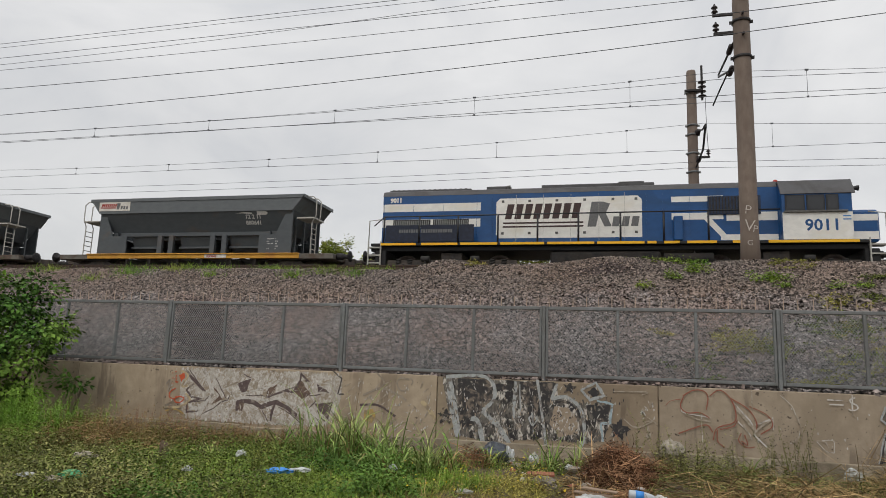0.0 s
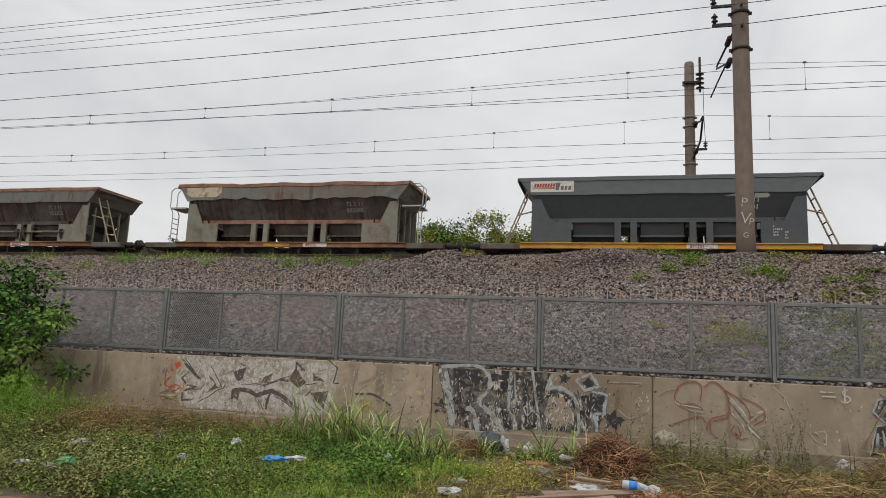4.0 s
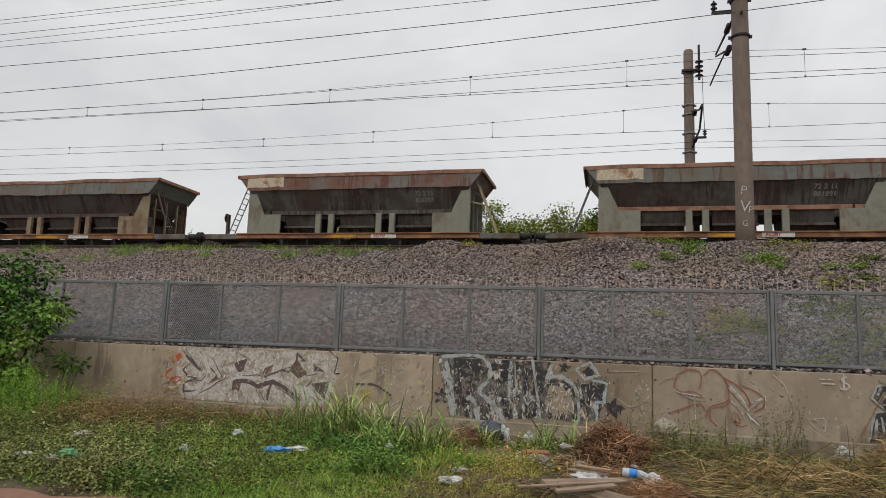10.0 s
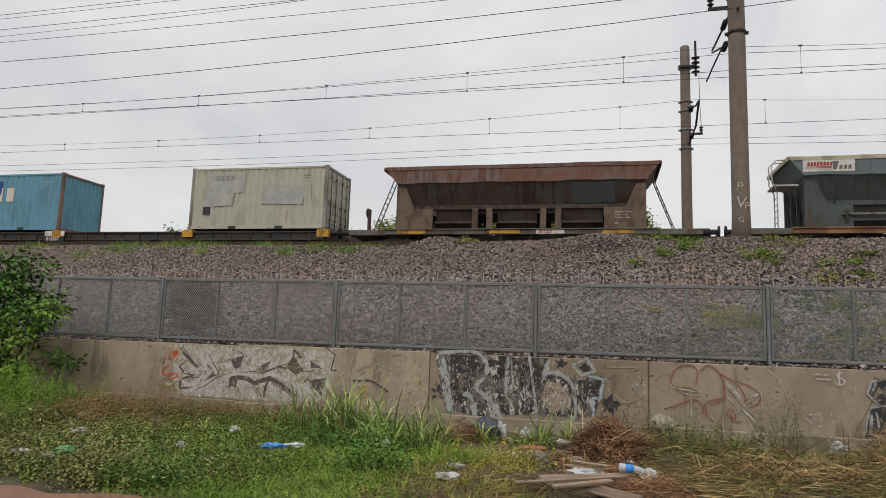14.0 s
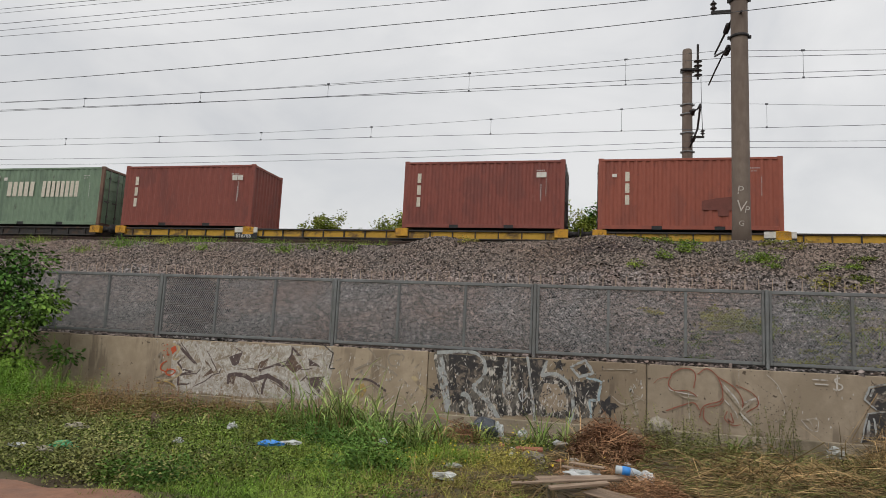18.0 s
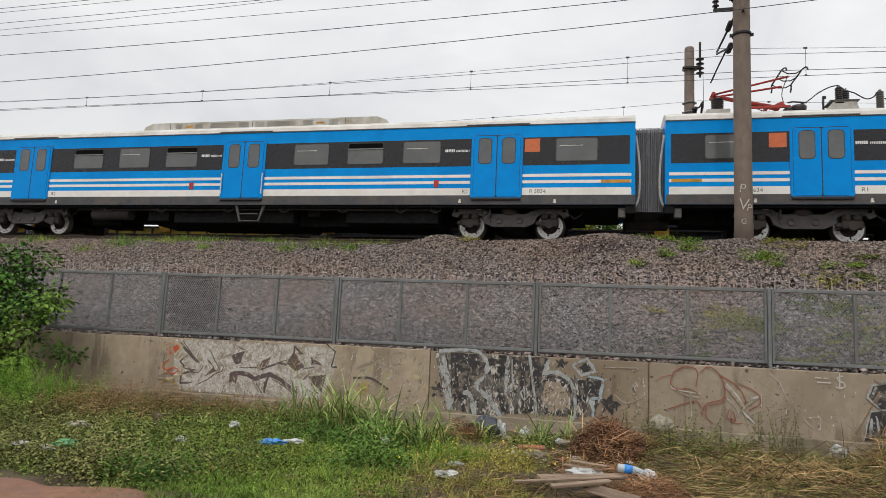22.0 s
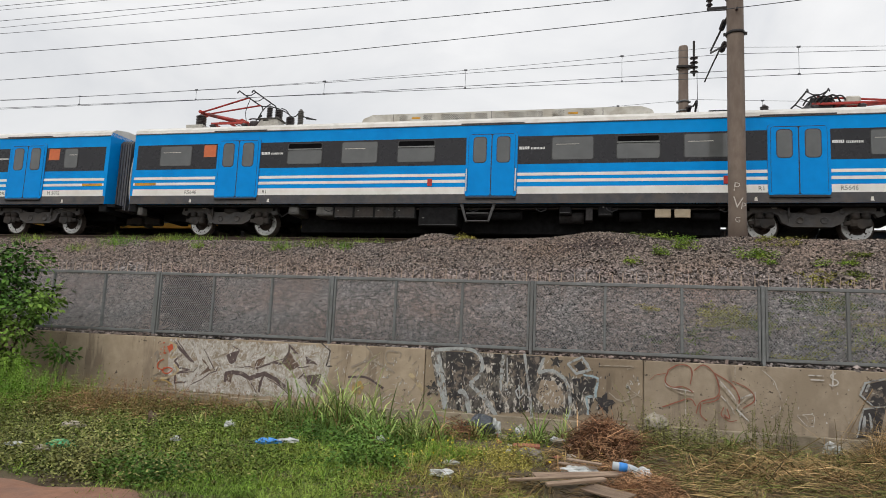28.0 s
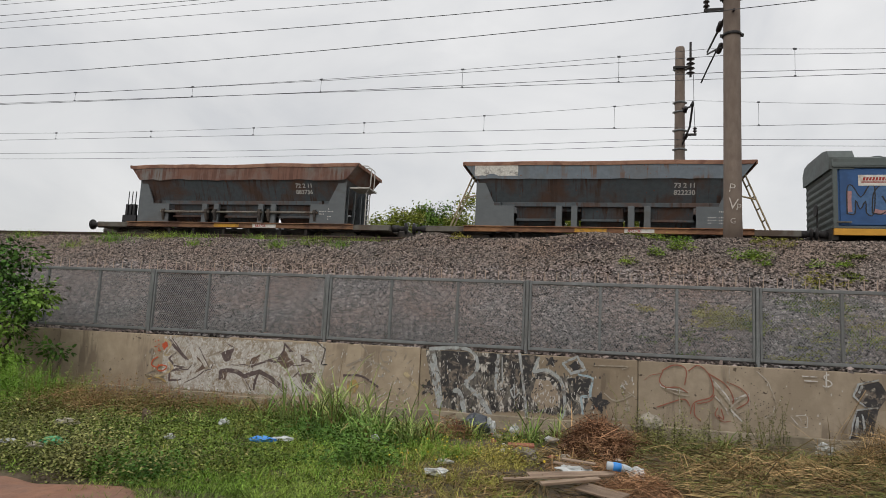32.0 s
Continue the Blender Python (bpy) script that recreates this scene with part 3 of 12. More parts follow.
# the bracket reaches out over the near track
for name, pts, r in (("stay_tube", [(-0.16, 0.18, 10.17), (-0.14, 1.6, 10.34), (-0.12, 3.05, 10.52)], 0.03),
                     ("bracket_tube", [(-0.17, 0.18, 9.4), (-0.15, 1.5, 9.9), (-0.12, 3.05, 10.45)], 0.03),
                     ("steady_arm", [(-0.15, 1.2, 9.8), (-0.24, 2.2, 9.66), (-0.3, 3.05, 9.55)], 0.024)):
    bm = bmesh.new()
    pipe(bm, pts, r, 8)
    part(name, bm, dark_iron, near_mast)
for pos in ((-0.16, 0.75, 10.24), (-0.16, 0.75, 9.62)):
    bm = bmesh.new()
    insulator(bm, (pos[0], pos[1] - 0.2, pos[2]), 6, 0.075, 0.08, "Y")
    part("bracket_insulator", bm, insulator_glaze, near_mast)
for text, dx, z, size in (("P", -0.15, 5.45, 0.23), ("V", -0.18, 5.02, 0.3), ("P", 0.02, 4.98, 0.18), ("G", -0.12, 4.66, 0.14)):
    lettering("chalk_mark", text, size, chalk_worn, near_mast, pose(dx, -0.243 + 0.03 * (z - 4.7), z, 0, 8, 0), bold=-0.016)

far_mast = mast("catenary_mast", 3.3, 28.2, 3.9, "tall round concrete catenary mast with insulators behind the far track")
for z in (9.6, 10.4, 11.2, 11.6, 13.05):
    bm = bmesh.new()
    band(bm, 0, 0, z, 0.215)
    part("band", bm, galvanised, far_mast)
bm = bmesh.new()
insulator(bm, (0.38, -0.3, 12.75), 4, 0.17, 0.2)
part("insulator", bm, insulator_glaze, far_mast)
bm = bmesh.new()
box(bm, -0.3, 0.42, -0.34, -0.24, 13.0, 13.08)
box(bm, 0.34, 0.42, -0.35, -0.25, 12.6, 14.1)
part("insulator_arm", bm, dark_iron, far_mast)
bm = bmesh.new()
box(bm, 0.1, 0.62, -0.3, -0.22, 10.12, 10.2)
part("side_arm", bm, dark_iron, far_mast)
bm = bmesh.new()
insulator(bm, (0.56, -0.26, 10.28), 2, 0.09, 0.11)
part("insulator", bm, insulator_glaze, far_mast)
for name, pts, r in (("stay_tube", [(0.1, -0.2, 11.3), (0.2, -1.5, 10.9), (0.1, -3.05, 10.55)], 0.035),
                     ("bracket_tube", [(0.1, -0.2, 9.8), (0.2, -1.5, 10.1), (0.1, -3.05, 10.5)], 0.04),
                     ("steady_arm", [(0.15, -1.2, 9.95), (0.0, -3.05, 9.66)], 0.022)):
    bm = bmesh.new()
    pipe(bm, pts, r, 8)
    part(name, bm, dark_iron, far_mast)
for pos in ((0.14, -0.8, 11.1), (0.14, -0.8, 9.95)):
    bm = bmesh.new()
    insulator(bm, (pos[0], pos[1], pos[2]), 4, 0.09, 0.1, "Y")
    part("bracket_insulator", bm, insulator_glaze, far_mast)
bm = bmesh.new()
pipe(bm, [(0.5, -0.28, 12.7), (0.52, -0.28, 11.4), (0.56, -0.26, 10.5)], 0.012, 5)
part("lead_wire", bm, wire_metal, far_mast)
tagged(near_mast, group="catenary masts"), tagged(far_mast, group="catenary masts")

MAST_X, SPAN = 3.3, 48.0


def hung(y, top, sag):
    """The height of a wire that hangs between masts SPAN apart, one of them at MAST_X."""
    return lambda x: top - sag * (1 - (2 * (((x - MAST_X) / SPAN) % 1.0) - 1) ** 2)


def wire(name, label, y, height_at, r, x0=-140.0, x1=100.0, step=4.0, y_at=None):
    xs = sorted(set(list(np.arange(x0, x1 + 0.1, step)) + [MAST_X - SPAN, MAST_X, MAST_X + SPAN]))
    bm = bmesh.new()
    pipe(bm, [(x, y if y_at is None else y_at(x), height_at(x)) for x in xs], r * 0.85, 5)
    return tagged(part(name, bm, wire_metal), label, "overhead wire", "overhead wires")


def catenary(y, top, sag, contact, label):
    t = thing("catenary", label, "catenary", pose(0, 0, 0), "overhead wires")
    h = hung(y, top, sag)
    bm = bmesh.new()
    pipe(bm, [(x, y, h(x)) for x in list(np.arange(-140.7, 100, 3.0))], 0.0065, 5)
    part("messenger_wire", bm, wire_metal, t)
    bm = bmesh.new()
    pipe(bm, [(-140, y, contact), (100, y, contact)], 0.0085, 5)
    part("contact_wire", bm, wire_metal, t)
    for k in range(-14, 12):
        x = MAST_X + 2.35 + k * 4.98 if k >= 0 else MAST_X - 2.7 + (k + 1) * 4.98
        bm = bmesh.new()
        rod(bm, (x, y, contact), (x, y, h(x)), 0.006, 5)
        box(bm, x - 0.05, x + 0.05, y - 0.015, y + 0.015, h(x) - 0.02, h(x) + 0.03)
        box(bm, x - 0.03, x + 0.03, y - 0.012, y + 0.012, contact - 0.01, contact + 0.04)
        part("dropper", bm, wire_metal, t)
    return t


catenary(NEAR_TRACK, 10.62, 0.65, 9.65, "thin messenger and contact wires with droppers over the near track")
catenary(FAR_TRACK, 10.61, 0.74, 9.60, "thin messenger and contact wires with droppers over the far track")
wire("feeder_wire", "thin grey feeder wire beside the catenary", 17.83, hung(17.83, 9.19, 0.38), 0.008)
wire("feeder_wire", "thin grey feeder wire beside the catenary", 17.83, hung(17.83, 8.73, 0.22), 0.009)
wire("feeder_wire", "thin pale wire along the far masts", 28.0, hung(28.0, 9.99, 0.24), 0.010)
wire("feeder_wire", "thin pale wire along the far masts", 28.0, hung(28.0, 9.75, 0.30), 0.010)


def rising(top, slope, bow):
    """A wire that climbs past the near mast, as it does where it crosses to a taller support."""
    return lambda x: top + slope * max(x - MAST_X, -30) + bow * min((x - MAST_X) ** 2, 900)


LINES = ((rising(10.18, 0.0623, 0.00104), 0.012), (rising(10.75, 0.0428, 0.0009), 0.012), (rising(11.22, 0.0239, 0.0005), 0.009), (rising(12.16, 0.0753, 0.00136), 0.008),
         (rising(11.59, 0.0087, 0.0), 0.010), (rising(12.02, 0.0105, 0.0), 0.008), (rising(12.15, 0.0098, 0.0), 0.010))
for at, r in LINES:
    wire("overhead_wire", "dark overhead line wire running past the near mast", 17.29, at, r)
    bm = bmesh.new()
    rod(bm, (0, -0.16, at(MAST_X)), (0, -0.32, at(MAST_X)), 0.03, 8)
    part("pin_insulator", bm, insulator_glaze, near_mast)

# ---- vehicles: own x along the train, y across (minus y faces the camera), z from the rail top ----
def paint(name, colour, rust=None, at=0.6, rough=0.5, streak=(1, 1, 1), size=1.1, other=None, extra=None, soft=0.14, extra_at=0.62):
    return surface(name, colour, other or tuple(c * 0.86 for c in colour), 6, rough, bump=0.1, stain=rust, stain_size=size, stain_at=at, stain_soft=soft, stretch=streak, stain2=extra, stain2_at=extra_at)


sill_ochre = paint("sill_ochre", rgb(166, 120, 80), rgb(120, 82, 58), 0.5, 0.7, (0.6, 1, 1), 1.6)
sill_orange = paint("sill_orange", rgb(216, 158, 52), rgb(180, 118, 50), 0.6, 0.6, (0.6, 1, 1), 1.4)
sill_rust = paint("sill_rust", rgb(140, 104, 76), rgb(92, 66, 52), 0.52, 0.8, (0.6, 1, 1), 1.6)
ladder_steel = surface("ladder_steel", rgb(112, 112, 108), rgb(84, 80, 76), 12, 0.7, metal=0.2, bump=0.1)
pale_rail = surface("pale_rail", rgb(190, 188, 180), rgb(160, 156, 148), 10, 0.6, bump=0.05)
brown_rail = surface("brown_rail", rgb(92, 72, 62), rgb(66, 52, 46), 10, 0.8, bump=0.1)
tan_rail = surface("tan_rail", rgb(176, 160, 128), rgb(150, 132, 104), 10, 0.7, bump=0.05)

WHEELS = []


def wheelset(parent, x, r, bright, gauge=0.84):
    def build(bm):
        for s in (-1, 1):
            y = s * gauge
            prof = [(0.09, 0.09), (0.12, 0.09), (0.14, 0.02), (r - 0.09, 0.0), (r - 0.07, 0.055), (r - 0.01, 0.06), (r, 0.03), (r + 0.004, -0.05), (r + 0.03, -0.06), (r + 0.03, -0.085), (r - 0.08, -0.085), (r - 0.12, -0.045), (0.12, -0.05), (0.1, -0.09)]
            lathe(bm, [(a, h * s) for a, h in prof], 28, (0, y, 0), "Y")
        rod(bm, (0, -1.02, 0), (0, 1.02, 0), 0.075, 10)
    w = part("wheelset", shared("wheelset_%.2f" % r, build), wheel_iron, parent)
    w.location = (x, 0, r)
    if bright:
        def rim(bm, s):
            k0 = 36
            for k in range(k0):
                edge = [(math.cos(i * 6.2832 / k0), math.sin(i * 6.2832 / k0)) for i in (k, k + 1)]
                inner = r - (0.2 if k % 9 != 4 else 0.13)
                face = [(edge[0], inner), (edge[1], inner), (edge[1], r - 0.05), (edge[0], r - 0.05)]
                vs = [[bm.verts.new((e[0] * q, s * (gauge + d), e[1] * q)) for e, q in face] for d in (0.05, 0.066)]
                bm.faces.new(vs[1])
                for i in range(4):
                    bm.faces.new((vs[0][i], vs[0][(i + 1) % 4], vs[1][(i + 1) % 4], vs[1][i]))
            bmesh.ops.remove_doubles(bm, verts=bm.verts, dist=0.001)
            bmesh.ops.recalc_face_normals(bm, faces=bm.faces)
        for s in (-1, 1):
            part("rim_face", shared("rim_%.2f_%d" % (r, s), lambda bm: rim(bm, s)), tread_steel, w, "bright worn steel rim face")

        def disc(bm):
            for s in (-1, 1):
                for k in range(12):
                    a, q = k * 6.2832 / 12, r - 0.115
                    rod(bm, (math.cos(a) * q, s * (gauge + 0.06), math.sin(a) * q), (math.cos(a) * q, s * (gauge + 0.078), math.sin(a) * q), 0.016, 6)
        tagged(part("bolt_ring", shared("bolts_%.2f" % r, disc), black_paint, w), kind="stuff")
    WHEELS.append((w, x, r))
    return w


def freight_bogie(parent, x, r=0.46, axle=0.9):
    b = part("bogie", shared("freight_bogie", lambda bm: [slab(bm, [(-1.3, 0.52), (-1.2, 0.64), (-0.55, 0.68), (-0.35, 0.82), (0.35, 0.82), (0.55, 0.68), (1.2, 0.64), (1.3, 0.52), (1.1, 0.38), (0.7, 0.4), (0.5, 0.28), (-0.5, 0.28), (-0.7, 0.4), (-1.1, 0.38)], "Y", s * 1.03 - 0.06, s * 1.03 + 0.06) for s in (-1, 1)] + [box(bm, -0.3, 0.3, -1.0, 1.0, 0.45, 0.8, 0.03)]), bogie_iron, parent)
    b.location = (x, 0, 0)
    for s in (-axle, axle):
        wheelset(b, s, r, False)
    for s in (-axle, axle):
        for k in (-1, 1):
            part("axle_box", shared("axle_box_%d" % k, lambda bm: box(bm, -0.15, 0.15, k * 1.12 - 0.1, k * 1.12 + 0.1, 0.33, 0.6, 0.03)), bogie_iron, b).location = (s, 0, 0)
    for s in (-1, 1):
        for k in (-0.17, 0, 0.17):
            part("spring", shared("spring_%d" % s, lambda bm: rod(bm, (0, s * 1.0, 0.38), (0, s * 1.0, 0.62), 0.06, 8)), dark_iron, b).location = (k, 0, 0)
    return b


def buffers(parent, half, z=0.98, rust=True):
    for s in (-1, 1):
        for y in (-0.95, 0.95):
            def build(bm):
                lathe(bm, [(0.13, 0), (0.13, 0.25), (0.09, 0.27), (0.09, 0.5), (0.22, 0.52), (0.22, 0.56), (0.1, 0.575)], 14, (0, 0, 0), "X")
            bf = part("buffer", shared("buffer", build), dark_iron, parent)
            bf.matrix_basis = pose(s * (half - 0.57), y, z, 0, 0, 0 if s > 0 else 180)

        def coupling(bm):
            box(bm, -0.25, 0.3, -0.14, 0.14, -0.14, 0.14, 0.03)
            box(bm, 0.3, 0.62, -0.1, 0.1, -0.09, 0.09, 0.03)
        c = part("coupler", shared("coupler", coupling), bogie_iron, parent)
        c.matrix_basis = pose(s * (half - 0.45), 0, z - 0.1, 0, 0, 0 if s > 0 else 180)


def ladder(bm, a, b, width, rungs, r=0.02, across=(0, 1, 0)):
    a, b, w = Vector(a), Vector(b), Vector(across) * width
    rod(bm, a, b, r, 6)
    rod(bm, a + w, b + w, r, 6)
    for k in range(1, rungs + 1):
        p = a.lerp(b, k / (rungs + 1))
        rod(bm, p, p + w, r * 0.8, 6)


def brand_plate(parent, x, y, z, w, h, red, grey, tilt=0.0, name="nameplate"):
    """A white plate with slanted letter-like blocks, as plain shapes."""
    bm = boxed(-w / 2, w / 2, -0.012, 0.012, -h / 2, h / 2, 0.004)
    p = part(name, bm, sign_white, parent, "white painted name plate")
    p.matrix_basis = pose(x, y, z, tilt, 0, 0)
    bm = bmesh.new()
    for k in range(8):
        u = -w * 0.42 + k * w * 0.062
        slab(bm, [(u, -h * 0.02), (u + w * 0.045, -h * 0.02), (u + w * 0.065, h * 0.28), (u + w * 0.02, h * 0.28)], "Y", -0.0125, -0.016)
    for k in range(2):
        slab(bm, [(-w * 0.44, -h * (0.12 + k * 0.1)), (w * 0.06, -h * (0.12 + k * 0.1)), (w * 0.06, -h * (0.07 + k * 0.1)), (-w * 0.44, -h * (0.07 + k * 0.1))], "Y", -0.0125, -0.016)
    part("lettering", bm, red, p)
    bm = bmesh.new()
    slab(bm, [(w * 0.08, -h * 0.32), (w * 0.15, -h * 0.32), (w * 0.2, h * 0.34), (w * 0.08, h * 0.34)], "Y", -0.0125, -0.016)
    for k in range(3):
        u = w * 0.2 + k * w * 0.085
        slab(bm, [(u, -h * 0.32), (u + w * 0.06, -h * 0.32), (u + w * 0.07, h * 0.02), (u + w * 0.01, h * 0.02)], "Y", -0.0125, -0.016)
    part("lettering", bm, grey, p)
    return p


letter_red = surface("letter_red", rgb(168, 52, 40), rgb(150, 44, 34), 20, 0.6, bump=0)
letter_grey = surface("letter_grey", rgb(112, 112, 112), rgb(96, 96, 96), 20, 0.6, bump=0)

# the bin's levels: half length, half width, height
BIN = ((4.05, 0.96, 1.98), (4.55, 1.38, 2.84), (5.05, 1.40, 3.43))


def bin_strip(bm, lo, hi, thick=0.0):
    for s in (-1, 1):
        quad(bm, (-lo[0], s * lo[1], lo[2]), (lo[0], s * lo[1], lo[2]), (hi[0], s * hi[1], hi[2]), (-hi[0], s * hi[1], hi[2]))
        quad(bm, (s * lo[0], -lo[1], lo[2]), (s * lo[0], lo[1], lo[2]), (s * hi[0], hi[1], hi[2]), (s * hi[0], -hi[1], hi[2]))


def bend(k, dent):
    """How far the rim is bent out of line at its kth point."""
    return dent * (0.07 * noise.noise(Vector((k * 0.22, dent * 5, 0.3))) + 0.02 * noise.noise(Vector((k * 0.8, dent * 2, 4.1))))


def bin_upper(bm, dent):
    """The bin's upper band with its rim; dent bends the rim."""
    n = 28
    a, b = BIN[1], BIN[2]
    for s in (-1, 1):
        rows = []
        for k in range(n + 1):
            u = -1 + 2 * k / n
            d = bend(k, dent)
            f = dent * (0.07 * noise.noise(Vector((k * 0.9, dent * 7, s))) + 0.05 * noise.noise(Vector((k * 0.31, dent * 3, s))))
            rows.append([(a[0] * u, s * (a[1] - 0.02), a[2] + 0.01), (a[0] * u, s * (a[1] + 0.022 + abs(f) * 0.5), a[2] - 0.035 + f), (b[0] * u, s * (b[1] - abs(d) * 0.6), b[2] + d), (b[0] * u, s * (b[1] - 0.05 - abs(d)), b[2] + d), (a[0] * u * 0.99, s * (a[1] - 0.04), a[2])])
        for p, q in zip(rows, rows[1:]):
            for i in range(4):
                quad(bm, p[i], q[i], q[i + 1], p[i + 1])
    for s in (-1, 1):
        quad(bm, (s * a[0], -a[1], a[2]), (s * a[0], a[1], a[2]), (s * b[0], b[1], b[2]), (s * b[0], -b[1], b[2]))
        quad(bm, (s * (a[0] - 0.05), -a[1], a[2]), (s * (a[0] - 0.05), a[1], a[2]), (s * (b[0] - 0.05), b[1], b[2]), (s * (b[0] - 0.05), -b[1], b[2]))
        quad(bm, (s * b[0], -b[1], b[2]), (s * b[0], b[1], b[2]), (s * (b[0] - 0.05), b[1], b[2]), (s * (b[0] - 0.05), -b[1], b[2]))
    bmesh.ops.remove_doubles(bm, verts=bm.verts, dist=0.001)
    bmesh.ops.recalc_face_normals(bm, faces=bm.faces)


def rim_bar(bm, dent, s):
    """The folded edge along the bin's top, bent as the band below it."""
    n, b, rows = 28, BIN[2], []
    for k in range(n + 1):
        u = -1 + 2 * k / n
        d = bend(k, dent)
        y = b[1] - abs(d) * 0.6
        x = u * b[0]
        low = u * (b[0] - 0.1)
        rows.append([(low, s * (y - 0.01), b[2] + d - 0.125), (low, s * (y + 0.03), b[2] + d - 0.12), (x, s * (y + 0.03), b[2] + d + 0.004), (x, s * (y + 0.015), b[2] + d + 0.024), (x, s * (y - 0.06), b[2] + d + 0.02)])
    for p, q in zip(rows, rows[1:]):
        for i in range(4):
            quad(bm, p[i], q[i], q[i + 1], p[i + 1])
    bmesh.ops.remove_doubles(bm, verts=bm.verts, dist=0.001)
    bmesh.ops.recalc_face_normals(bm, faces=bm.faces)


def bin_lower(bm):
    bin_strip(bm, BIN[0], BIN[1])
    inner = [(a - 0.04, b - 0.04, c) for a, b, c in BIN]
    bin_strip(bm, inner[0], inner[1])
    (a, b, z), (c, d, _) = BIN[1], inner[1]
    for s in (-1, 1):
        quad(bm, (-a, s * b, z), (a, s * b, z), (c, s * d, z), (-c, s * d, z))
        quad(bm, (s * a, -b, z), (s * a, b, z), (s * c, d, z), (s * c, -d, z))
        quad(bm, (s * 4.05, -0.96, 1.98), (s * 4.05, 0.96, 1.98), (s * 3.1, 0.95, 1.6), (s * 3.1, -0.95, 1.6))
    bmesh.ops.remove_doubles(bm, verts=bm.verts, dist=0.001)


def outlet(bm):
    """One of the three outlets into which the bin's floor slopes."""
    a, b = -0.75, 0.75
    for s in (-1, 1):
        quad(bm, (a, s * 0.95, 1.98), (b, s * 0.95, 1.98), (b, s * 0.25, 1.25), (a, s * 0.25, 1.25))
    quad(bm, (a, -0.25, 1.25), (b, -0.25, 1.25), (b, 0.25, 1.25), (a, 0.25, 1.25))
    for x in (a, b):
        quad(bm, (x, -0.95, 1.98), (x, 0.95, 1.98), (x, 0.25, 1.25), (x, -0.25, 1.25))
    bmesh.ops.remove_doubles(bm, verts=bm.verts, dist=0.001)


shaft_steel = surface("shaft_steel", rgb(138, 134, 124), rgb(112, 106, 96), 9, 0.6, metal=0.1, bump=0.1, stain=rgb(100, 82, 68), stain_size=2, stain_at=0.58)
platform_grey = paint("platform_grey", rgb(108, 104, 95), rgb(86, 72, 60), 0.52, 0.75, (1, 1, 1), 1.4)


